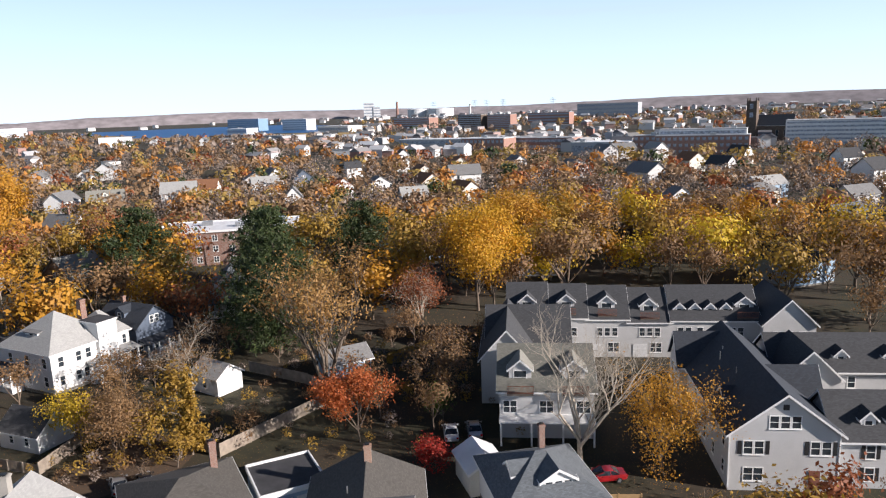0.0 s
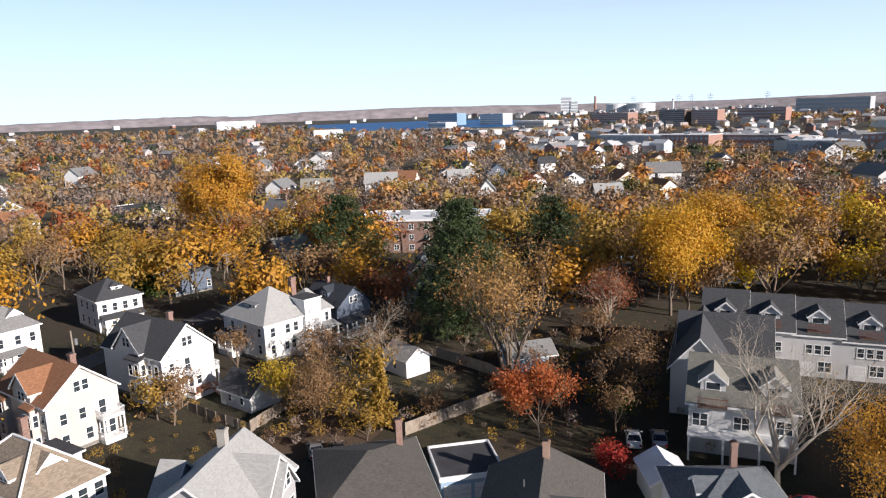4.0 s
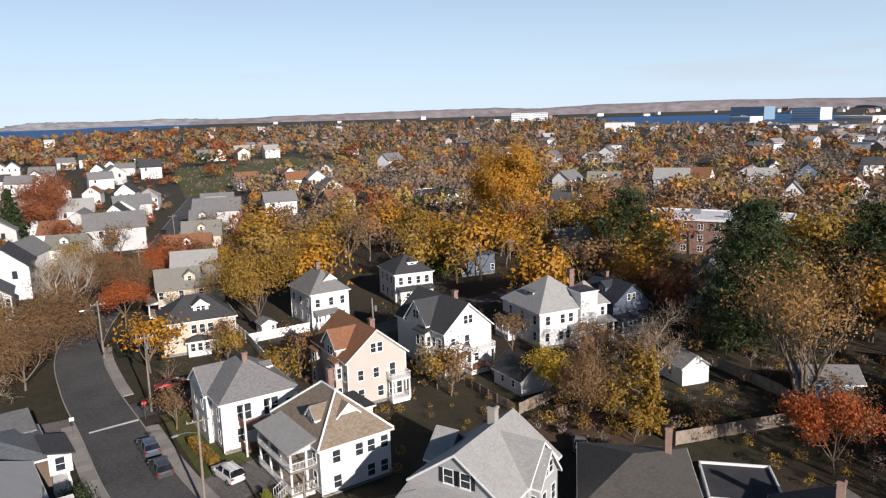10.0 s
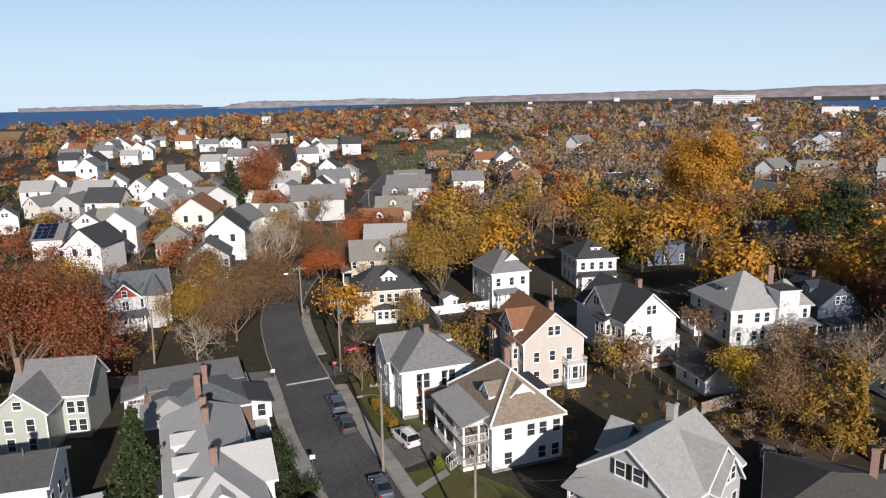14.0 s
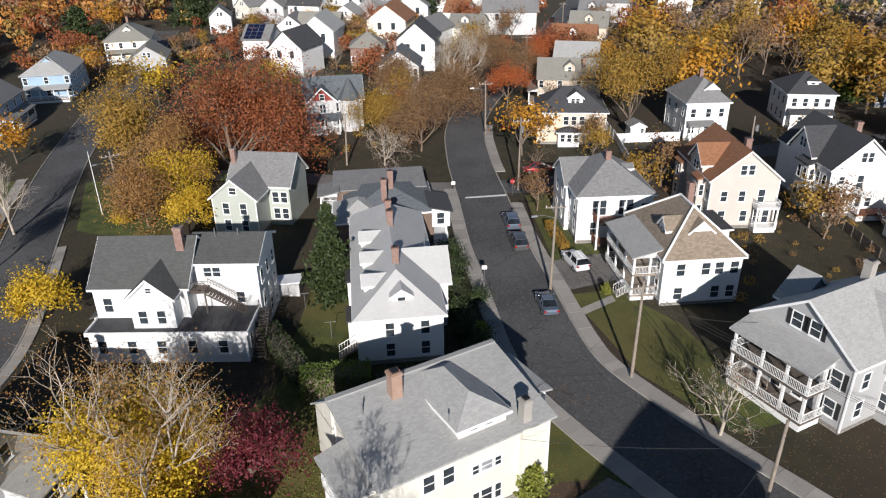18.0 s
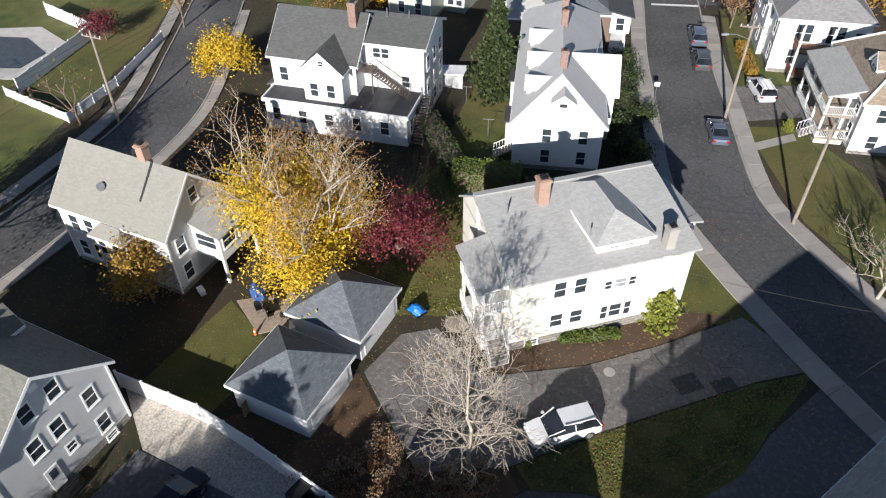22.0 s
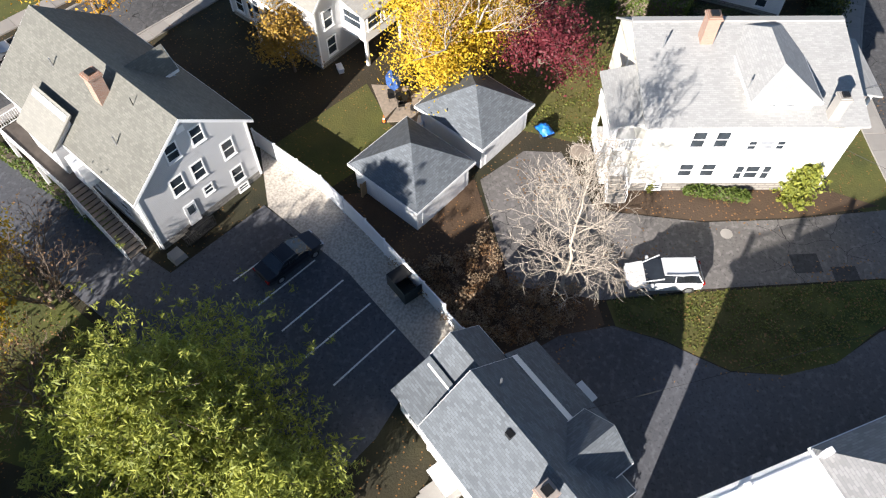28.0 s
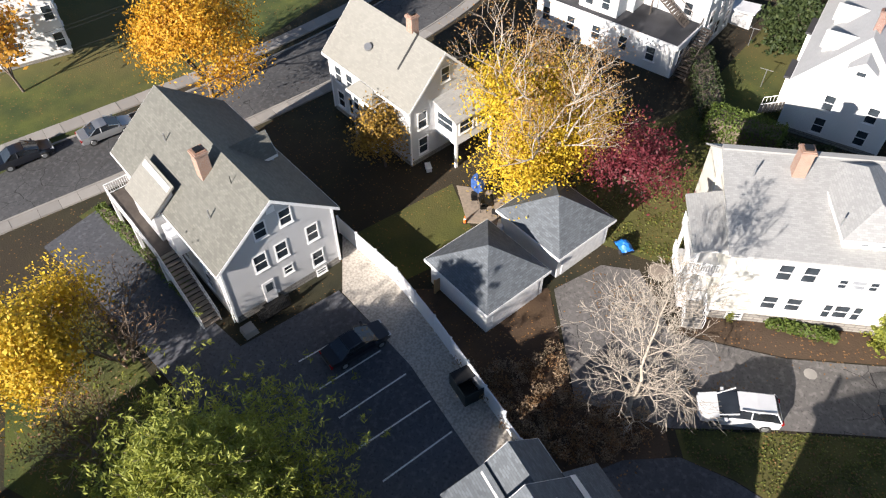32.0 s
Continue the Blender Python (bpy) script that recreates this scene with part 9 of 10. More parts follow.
for a, b in (((-62, 39.3, 8.3), (-72.0, 49.5, 6.2)), ((-62, 39.3, 8.2), (-53.8, 46.2, 5.6)), ((-44.2, 37.5, 8.0), (-39.2, 46.6, 6.6)), ((-44.2, 37.5, 7.9), (-39.0, 24.0, 6.6)),
             ((-62, 39.3, 8.2), (-59.0, 26.0, 5.0)), ((-25.2, 34.2, 8.2), (-34.5, 20.0, 6.5)), ((-25.2, 34.2, 8.4), (-14.8, 5.8, 4.2)), ((-25.2, 34.2, 9.6), (0, 30, 9.6)), ((-25.2, 34.2, 9.2), (0, 31, 9.2)),
             ((-44.2, 37.5, 9.6), (-14, 45, 9.5)), ((-44.2, 37.5, 9.2), (-14, 45.6, 9.1)), ((-44.2, 37.5, 8.8), (-14, 46.2, 8.7)), ((-70.9, -25.1, 9.8), (-30, -52, 9.8)), ((-70.9, -25.1, 9.3), (-30, -52.6, 9.3)), ((-70.9, -25.1, 7.6), (-30, -52.3, 7.6))):
    wire(a, b, 0.5)
fp = thing("flagpole", pose(-108.4, -8.5, 0), "thin white flagpole on the corner lawn", "flagpole")
part("pole_shaft", Shape().tube((0, 0, 0), (0, 0, 9.5), 0.07, 0.04, 8), TRIM, fp)
part("finial", Shape().tube((0, 0, 9.5), (0, 0, 9.65), 0.08, 0.05, 8), STEEL, fp)
sg = thing("stop_sign", pose(-89.6, 49.0, 0, rz=-15), "red octagonal stop sign at the corner", "road sign")
part("sign_post", Shape().tube((0, 0, 0), (0, 0, 2.2), 0.035, sides=6), STEEL, sg)
oct_ = [(math.cos(math.pi / 8 + i * math.pi / 4) * 0.38, math.sin(math.pi / 8 + i * math.pi / 4) * 0.38) for i in range(8)]
s = Shape()
s.add([(0.05, u, 2.35 + v) for u, v in oct_] + [(0.03, u, 2.35 + v) for u, v in oct_], [tuple(range(8)), tuple(range(8, 16))[::-1]] + [(i, 8 + i, 8 + (i + 1) % 8, (i + 1) % 8) for i in range(8)])
RED_SIGN = plain("red_sign_sheet", (0.45, 0.02, 0.02), 0.4)
part("sign_plate", s, RED_SIGN, sg)
tx = bpy.data.curves.new("lettering", "FONT")
tx.body, tx.size, tx.align_x, tx.align_y, tx.extrude = "STOP", 0.3, "CENTER", "CENTER", 0.002
to = new("lettering", tx)
bpy.context.view_layer.update()
lm = bpy.data.meshes.new_from_object(to)
bpy.data.objects.remove(to)
lm.materials.clear()
lm.materials.append(TRIM)
part("lettering", lm, TRIM, sg, at=pose(0.055, 0, 2.35, 90, 0, 90))
for x, y, hh in ((-91.8, 40.2, 3.0), (-66.5, 33.0, 2.4)):
    sp = thing("street_sign", pose(x, y, 0, rz=-20), "small white street sign on a steel post", "road sign")
    part("sign_post", Shape().tube((0, 0, 0), (0, 0, hh), 0.035, sides=6), STEEL, sp)
    part("sign_plate", Shape().box(0.03, 0.05, -0.3, 0.3, hh - 0.5, hh), TRIM, sp)

# fences


def board_fence(line, h, mat, label, post_every=2.4, board=0.14, gap=0.008, name="wooden_fence", caps=False, thick=0.03):
    f = thing(name, pose(0, 0, 0), label, "fence")
    for a, b in zip(line, line[1:]):
        a, b = Vector((*a, 0)), Vector((*b, 0))
        d = b - a
        m = Matrix.Translation(a) @ Matrix.Rotation(math.atan2(d.y, d.x), 4, "Z")
        n = max(1, round(d.length / post_every))
        st = d.length / n
        for i in range(n):
            if board:
                s = Shape()
                k = max(1, int(st / board))
                w = st / k
                if gap < 0.02:
                    pl = [(x, y) for j in range(k) for x, y in ((j * w, 0.006), (j * w + gap, 0.006), (j * w + gap, -thick / 2), ((j + 1) * w - gap, -thick / 2), ((j + 1) * w - gap, 0.006))] + [(st, 0.006), (st, thick / 2), (0, thick / 2)]
                    tops = [h + 0.02 * math.sin(i * 3 + 2.3 * (q // 5)) for q in range(len(pl) - 3)] + [h, h, h]
                    e = len(pl)
                    s.add([m @ Vector((i * st + x, y, 0.05)) for x, y in pl] + [m @ Vector((i * st + x, y, z)) for (x, y), z in zip(pl, tops)], [(q, (q + 1) % e, e + (q + 1) % e, e + q) for q in range(e)] + [tuple(range(e, 2 * e))])
                    part("panel", s, mat, f)
                    continue
                for j in range(k):
                    top = h + random.uniform(-0.02, 0.02)
                    s.box(i * st + j * w + gap, i * st + (j + 1) * w - gap, -thick / 2, thick / 2, 0.05, top, m)
                s.box(i * st, (i + 1) * st, thick / 2, thick / 2 + 0.05, h * 0.25, h * 0.25 + 0.09, m)
                s.box(i * st, (i + 1) * st, thick / 2, thick / 2 + 0.05, h * 0.8, h * 0.8 + 0.09, m)
            else:
                s = Shape().box(i * st + 0.06, (i + 1) * st - 0.06, -0.025, 0.025, 0.06, h - 0.06, m).box(i * st + 0.06, (i + 1) * st - 0.06, -0.045, 0.045, h - 0.14, h - 0.02, m)
            part("panel", s, mat, f)
        for i in range(n + 1):
            s = Shape().box(i * st - 0.065, i * st + 0.065, -0.065, 0.065, 0, h + 0.06, m)
            if caps:
                s.box(i * st - 0.085, i * st + 0.085, -0.085, 0.085, h + 0.06, h + 0.12, m, 0.04)
            part("fence_post", s, mat, f)
    return f


VINYL = plain("white_vinyl", (0.80, 0.81, 0.83), 0.35, var=0.05)
board_fence([(-34.4, -18.2), (-30.7, -12.3), (-27.4, -8.5), (-21.6, -2.4)], 1.8, VINYL, "tall white vinyl privacy fence along the gravel", 2.4, 0, name="vinyl_fence", caps=True)
board_fence([(-21.6, -2.4), (-20.4, -1.1)], 1.2, VINYL, "stepped-down end of the white vinyl fence", 1.8, 0, name="vinyl_fence", caps=True)
board_fence([(-19.9, -0.7), (-19.4, 0.2)], 1.6, WOOD_NEW, "short raw cedar fence panel", 1.2)
board_fence([(-30.6, -9.4), (-33.2, -7.6)], 1.4, WOOD_NEW, "weathered plank fence beside the garage", 1.2)
board_fence([(-27.0, 81.4), (-14.5, 98.2)], 1.8, WOOD_GREY, "long grey stockade fence along the yard")
board_fence([(-27.0, 81.4), (-29.8, 83.2)], 1.8, WOOD_GREY, "grey stockade fence corner")
board_fence([(-30.6, 110.8), (-20.2, 104.2), (-14.5, 98.2)], 1.8, WOOD_GREY, "grey stockade fence behind the garage")
board_fence([(-47.4, 78.6), (-46.2, 86.5), (-43.0, 90.5)], 1.7, WOOD_GREY, "pale stockade fence by the leafy yard")
board_fence([(-60, 83.5), (-52.0, 80.2), (-47.4, 78.6)], 1.4, WOOD_GREY, "low weathered board fence")
board_fence([(-113.5, 82.0), (-104.5, 78.5), (-100.5, 89.5)], 1.8, VINYL, "white vinyl fence around the back yard", 2.4, 0, name="vinyl_fence")
board_fence([(-104.5, 78.5), (-97.0, 75.0), (-88.5, 71.0)], 1.6, VINYL, "white vinyl fence around the back yard", 2.4, 0, name="vinyl_fence")
board_fence([(-78.9, -38.9), (-71.9, -30.5), (-79.4, -26.8), (-91.0, -23.4)], 1.15, VINYL, "low white vinyl fence along the pavement", 2.2, 0, name="vinyl_fence", caps=True)
board_fence([(-79.4, -37.6), (-93.5, -32.2), (-101.3, -40.1)], 1.8, VINYL, "tall white vinyl fence around the swimming pool", 2.4, 0, name="vinyl_fence", caps=True)
POOL_DECK = plain("pale_pool_deck", (0.5, 0.48, 0.45), 0.9, var=0.15, scale=1.0)
POOL_COVER = plain("dark_pool_cover", (0.06, 0.075, 0.09), 0.6, var=0.3, scale=1.5)
sheet("pool_deck", [(-98, -47.5), (-97.5, -40), (-91, -34.6), (-82.6, -38.2), (-84.5, -47.5)], 0.05, POOL_DECK, "pale concrete deck around the pool", "pool deck", 0.06)
sheet("pool_cover", [(-95.4, -45.8), (-94.2, -40.9), (-89.2, -37.3), (-85.6, -39.4), (-86.6, -44.8)], 0.1, POOL_COVER, "swimming pool under a dark cover", "pool", 0.06)
board_fence([(12.0, 78.5), (13.2, 68.0)], 1.8, WOOD_NEW, "brown plank fence behind the pale house")
board_fence([(13.2, 66.5), (20.0, 66.0)], 1.8, WOOD_NEW, "brown plank fence beside the red car")
board_fence([(2.0, 75.5), (11.0, 73.8)], 1.6, WOOD_NEW, "tan plank fence behind the garage")

# small things in the yards
d = thing("dumpster", pose(-23.4, -5.2, 0.04, rz=45), "dark open steel dumpster on the gravel", "dumpster")
DUMP = plain("dark_green_steel", (0.03, 0.04, 0.04), 0.5, 0.4)
s = Shape()
for q in ((-1.0, 1.0, -0.75, -0.7), (-1.0, 1.0, 0.7, 0.75), (-1.0, -0.95, -0.7, 0.7), (0.95, 1.0, -0.7, 0.7)):
    part("side_panel", Shape().box(*q, 0.15, 1.35), DUMP, d)
part("floor_panel", Shape().box(-0.95, 0.95, -0.7, 0.7, 0.15, 0.25), DUMP, d)
part("lid", Shape().box(-0.98, 0.0, -0.75, 0.75, 1.36, 1.4), BLACK_METAL, d)
for xx, yy in ((-0.8, -0.6), (0.8, -0.6), (-0.8, 0.6), (0.8, 0.6)):
    part("caster", Shape().tube((xx, yy - 0.04, 0.08), (xx, yy + 0.04, 0.08), 0.09, sides=8), RUBBER, d)
PATIO = plain("patio_pavers", (0.33, 0.27, 0.21), 0.9, var=0.25, scale=4)
sheet("patio", [(-41.9, -10.8), (-38.0, -8.9), (-38.6, -5.8), (-42.2, -6.2)], 0.05, PATIO, "tan paved patio behind the house", "patio", 0.06)


def garden_chair(x, y, rz, mat, label):
    c = thing("garden_chair", pose(x, y, 0.05, rz=rz), label, "chair", "patio chairs")
    part("seat", Shape().box(-0.25, 0.25, -0.25, 0.25, 0.38, 0.42), mat, c)
    part("backrest", Shape().box(-0.28, -0.24, -0.25, 0.25, 0.42, 0.95), mat, c)
    for xx in (-0.23, 0.23):
        for yy in (-0.23, 0.23):
            part("leg", Shape().tube((xx, yy, 0), (xx, yy, 0.4), 0.02, sides=5), mat, c)
    for yy in (-0.27, 0.27):
        part("armrest", Shape().box(-0.25, 0.2, yy - 0.03, yy + 0.03, 0.6, 0.63), mat, c)
    return c


for x, y, rz in ((-40.4, -8.9, 20), (-39.6, -8.0, 110), (-40.9, -7.6, 250), (-39.3, -6.9, 170)):
    garden_chair(x, y, rz, BLACK_METAL, "dark metal garden chair on the patio")
for x, y, rz in ((-63.2, 3.2, 20), (-64.5, 4.4, 70), (-62.2, 4.8, 130), (-66.0, 5.2, 200)):
    garden_chair(x, y, rz, VINYL, "white plastic garden chair behind the house")
t = thing("patio_table", pose(-40.2, -8.0, 0.05), "round dark metal patio table", "table")
part("tabletop", Shape().tube((0, 0, 0.7), (0, 0, 0.73), 0.55, sides=16), BLACK_METAL, t)
part("table_leg", Shape().tube((0, 0, 0), (0, 0, 0.7), 0.05, sides=8), BLACK_METAL, t)
part("table_foot", Shape().tube((0, 0, 0), (0, 0, 0.04), 0.28, sides=12), BLACK_METAL, t)
BLUE_CLOTH = plain("blue_white_canvas", (0.05, 0.13, 0.4), 0.8, var=0.5, scale=6)
u = thing("folded_umbrella", pose(-41.4, -8.9, 0.05, rz=15), "folded blue and white patio umbrella lying open", "umbrella")
s = Shape()
for i in range(10):
    a0, a1 = 6.283 * i / 10, 6.283 * (i + 1) / 10
    s.add([(0, 0, 1.5), (1.2 * math.cos(a0), 0.6 * math.sin(a0), 1.15 + 0.1 * (i % 2)), (1.2 * math.cos(a1), 0.6 * math.sin(a1), 1.15 + 0.1 * ((i + 1) % 2))], [(0, 1, 2)])
part("canopy", s, BLUE_CLOTH, u)
part("pole", Shape().tube((0, 0, 0), (0, 0, 1.55), 0.03, sides=6), STEEL, u)
g = thing("covered_grill", pose(-37.6, -6.2, 0.03), "grill under a pale grey cover", "grill")
part("cover", Shape().box(-0.55, 0.55, -0.35, 0.35, 0, 1.1, taper=0.12), VINYL, g)
TARP = plain("bright_blue_tarp", (0.01, 0.16, 0.55), 0.5, var=0.3, scale=4)
bl = thing("wheelbarrow_load", pose(-38.4, 3.2, 0.02, rz=35), "heap under a bright blue tarp on a cart", "tarp")
s = Shape()
N = 9
rows = []
for i in range(N):
    for j in range(N):
        uu, vv = -1 + 2 * i / (N - 1), -1 + 2 * j / (N - 1)
        zz = 0.35 + 0.55 * max(0, 1 - 0.8 * (uu * uu + vv * vv)) + random.uniform(-0.05, 0.05)
        rows.append((uu * 0.65, vv * 0.5, zz))
s.add(rows, [(i * N + j, (i + 1) * N + j, (i + 1) * N + j + 1, i * N + j + 1) for i in range(N - 1) for j in range(N - 1)])
part("tarp", s, TARP, bl)
part("cart_bed", Shape().box(-0.75, 0.75, -0.5, 0.5, 0.25, 0.36), BLACK_METAL, bl)
for yy in (-0.5, 0.5):
    part("wheel", Shape().tube((0.3, yy - 0.04, 0.2), (0.3, yy + 0.04, 0.2), 0.2, sides=12), RUBBER, bl)
tr = thing("trampoline_frame", pose(-36.6, 6.0, 0.02), "small round grey trampoline", "trampoline")
part("mat", Shape().tube((0, 0, 0.28), (0, 0, 0.3), 0.85, sides=24), WOOD_GREY, tr)
for i in range(6):
    a0 = 6.283 * i / 6
    part("leg", Shape().tube((0.85 * math.cos(a0), 0.85 * math.sin(a0), 0), (0.85 * math.cos(a0), 0.85 * math.sin(a0), 0.28), 0.025, sides=5), STEEL, tr)
mh = thing("manhole_cover", pose(-30.6, 16.2, 0.032), "pale concrete manhole cover in the driveway", "manhole cover", shape=Shape().tube((0, 0, 0), (0, 0, 0.02), 0.42, sides=24), mat=CONCRETE)
PATCH = asphalt_mat("asphalt_patch", (0.05, 0.05, 0.052), 0.3)
for x, y, w_, d_ in ((-28.8, 21.3, 1.9, 1.5), (-28.3, 23.8, 1.7, 1.1)):
    tagged(new("asphalt_patch", Shape().box(-d_ / 2, d_ / 2, -w_ / 2, w_ / 2, 0.0, 0.036, pose(x, y, 0, rz=10)).mesh("asphalt_patch", PATCH)), "darker square repair patch in the driveway", "road patch", kind="structure")
for x, y in ((-69.5, 12.4), (-62.5, 13.5)):
    cl = thing("clothesline_post", pose(x, y, 0, rz=75), "grey T-shaped clothesline post in the yard", "clothesline post")
    part("post", Shape().tube((0, 0, 0), (0, 0, 2.0), 0.035, sides=6), STEEL, cl)
    part("crossbar", Shape().tube((-0.6, 0, 1.95), (0.6, 0, 1.95), 0.03, sides=6), STEEL, cl)
sd = house("garden_shed", -74.0, 11.6, 66, "low grey shed with a pale flat roof", "shed")
Block(sd, -1.4, 1.4, -1.0, 1.0, 0, 1.6, 1.9, "shed+x", PALE_GREY, MEMBRANE, over=0.15)
sd = house("garden_shed", -107.0, 84.5, -20, "small white garden shed with a door", "shed")
Block(sd, -1.6, 1.6, -1.4, 1.4, 0, 2.2, 3.0, "gable", WHITE, ROOF_GREY, over=0.2).windows("+x", (0.8,), (0.9,), 0.5, 0.8)


def hedge(x0, y0, x1, y1, w, h, label, seed, mat=None, count=3000, leaf=0.12):
    """A clipped hedge: a woody core under a coat of small leaves."""
    a, b = Vector((x0, y0, 0)), Vector((x1, y1, 0))
    L = (b - a).length
    root = thing("hedge", pose(x0, y0, 0, rz=along((x0, y0), (x1, y1))), label, "hedge")
    part("hedge_core", Shape().box(0.1, L - 0.1, -w * 0.38, w * 0.38, 0, h * 0.85), BARK, root)
    nrg = np.random.default_rng(seed)
    p = nrg.uniform(0, 1, (count, 3))
    face = nrg.integers(0, 5, count)
    p[face == 0, 2] = 1
    p[face == 1, 1] = 0
    p[face == 2, 1] = 1
    p[face == 3, 0] = 0
    p[face == 4, 0] = 1
    p = p * [L, w, h] - [0, w / 2, 0] + nrg.normal(size=(count, 3)) * 0.09
    p[:, 2] += np.sin(p[:, 0] * 2.1) * 0.1
    v, f = cards(nrg, p[p[:, 2] > 0.03], nrg.uniform(0.6, 1.3, (p[:, 2] > 0.03).sum()) * leaf)
    part("leaves", card_mesh("leaves", v, f, mat or LEAF_GREEN), None, root)
    return root


hedge(-54.2, 8.6, -52.6, 14.5, 2.4, 2.6, "tall bright green hedge behind the cream house", 1, count=5200)
hedge(-52.0, 14.6, -51.4, 18.4, 1.8, 2.0, "dark green yew hedge", 2, NEEDLES)
hedge(-34.0, 13.6, -33.8, 17.8, 0.6, 0.6, "clipped foundation shrubs along the wall", 3)
hedge(-57.0, 26.4, -62.0, 27.8, 1.4, 1.5, "dark clipped yews by the front steps", 4, NEEDLES)
hedge(-63.0, 28.2, -74.0, 31.4, 1.4, 1.4, "dark clipped yews along the front", 5, NEEDLES)
hedge(-50.5, 25.2, -54.0, 25.6, 1.6, 1.5, "dark clipped yews by the front steps", 6, NEEDLES)
hedge(-31.6, -37.4, -25.6, -26.4, 0.7, 0.7, "low clipped hedge beside the side steps", 7)
hedge(-65.0, 7.5, -56.0, 9.0, 2.0, 2.0, "dark shrubs along the yard edge", 8, NEEDLES)
hedge(-77.0, 48.0, -70.0, 46.2, 1.0, 1.1, "low shrubs under the deck", 9, LEAF_OLIVE)
hedge(-8.0, 112.0, -1.0, 118.0, 1.2, 1.6, "yellow-green hedge in the back yard", 10, LEAF_OLIVE)
hedge(-58.0, -15.5, -56.0, -12.5, 2.4, 2.6, "dark rounded evergreen shrub", 11, NEEDLES)
hedge(-14.0, 25.5, -17.0, 22.8, 1.4, 1.2, "round green shrub at the driveway", 12)
arb = pine_meshes(401, 3.4, 0.9, NEEDLES_LIT, BARK, 12, 9, 10, 0.16, 0.02, 0.6)
plant("evergreen_shrub", arb, -34.6, 21.2, "conical green shrub beside the house corner", "shrub")
for i, (x, y, s_) in enumerate(((-55.5, 27.2, 0.7), (-12.6, 7.2, 0.6), (-11.2, 8.2, 0.5), (-34.0, 11.0, 0.35), (-58.6, 44.6, 0.4))):
    plant("evergreen_shrub", arb, x, y, "small rounded green shrub by the wall", "shrub", rz=40 * i, scale=s_)

CONE_ORANGE = plain("orange_plastic", (0.75, 0.16, 0.02), 0.5, var=0.1)
co = thing("traffic_cone", pose(-38.0, -9.1, 0.03), "small orange cone at the patio's edge", "cone")
part("cone_base", Shape().box(-0.18, 0.18, -0.18, 0.18, 0, 0.04), RUBBER, co)
part("cone_body", Shape().tube((0, 0, 0.04), (0, 0, 0.7), 0.14, 0.03, 12), CONE_ORANGE, co)
part("cone_band", Shape().tube((0, 0, 0.34), (0, 0, 0.46), 0.098, 0.078, 12), VINYL, co)
co = thing("cool_box", pose(-43.2, -13.6, 0.02, rz=30), "white cool box lying under the porch", "cool box")
part("box_body", Shape().box(-0.4, 0.4, -0.22, 0.22, 0, 0.36, taper=0.02), VINYL, co)
part("box_lid", Shape().box(-0.42, 0.42, -0.24, 0.24, 0.36, 0.43), VINYL, co)
part("box_handle", Shape().box(-0.46, -0.42, -0.1, 0.1, 0.24, 0.28), BLACK_METAL, co)

# the town, the cemetery and the far suburbs

RIBBON = glassy("ribbon_window_glass", (0.16, 0.18, 0.21), 0.3)
GREY_PANEL = plain("grey_wall_panel", (0.42, 0.43, 0.45), 0.6, var=0.1, scale=0.2)
WHITE_PANEL = plain("white_wall_panel", (0.7, 0.71, 0.72), 0.6, var=0.1, scale=0.2)
BLUE_PANEL = plain("blue_wall_panel", (0.18, 0.3, 0.42), 0.6, var=0.15, scale=0.2)
DARK_STONE = plain("dark_church_stone", (0.12, 0.09, 0.07), 0.9, var=0.3, scale=0.6)
FAR_BRICK = plain("far_red_brick", (0.34, 0.2, 0.16), 0.9, var=0.2, scale=0.5)
GREY_ROOF = plain("grey_flat_roof", (0.4, 0.41, 0.43), 0.8, var=0.2, scale=0.1)


def big_building(name, x, y, rot, w, d, h, wall, label, floors=2, style="ribbon", cols=8, top=None, units=2):
    b = thing(name, pose(x, y, 0, rz=rot), label, "building")
    part("wall", Shape().box(-w / 2, w / 2, -d / 2, d / 2, 0, h), wall, b)
    part("flat_roof", Shape().box(-w / 2 - 0.3, w / 2 + 0.3, -d / 2 - 0.3, d / 2 + 0.3, h, h + 0.5), top or GREY_ROOF, b)
    fh = h / floors
    for i in range(floors):
        z = i * fh + fh * 0.3
        if style == "ribbon":
            part("window_band", Shape().box(-w / 2 + 1, w / 2 - 1, -d / 2 - 0.08, -d / 2 + 0.1, z, z + fh * 0.45), RIBBON, b)
            part("window_band", Shape().box(-w / 2 - 0.08, -w / 2 + 0.1, -d / 2 + 1, d / 2 - 1, z, z + fh * 0.45), RIBBON, b)
        else:
            for j in range(cols):
                u = -w / 2 + (j + 0.5) * w / cols
                part("window_pane", shared(("tw", round(w / cols, 1), round(fh, 1), style), lambda: Shape().box(-w / cols * 0.28, w / cols * 0.28, -0.08, 0.1, 0, fh * 0.5).mesh("window_pane", RIBBON)), RIBBON, b, at=pose(u, -d / 2, z))
    rg = random.Random(int(x * 7 + y))
    for k in range(units):
        ux, uy = rg.uniform(-w / 2.6, w / 2.6), rg.uniform(-d / 3, d / 3)
        part("rooftop_unit", Shape().box(ux - 2, ux + 2, uy - 1.2, uy + 1.2, h + 0.5, h + 2.2), STEEL, b)
    return b


big_building("parking_garage", 345, 600, -30, 86, 30, 20, WHITE_PANEL, "white multi-level parking garage with open decks", 6, "ribbon", units=1)
big_building("office_block", 204, 540, -26, 66, 20, 14, FAR_BRICK, "long red brick mill building with rows of windows", 3, "grid", 16)
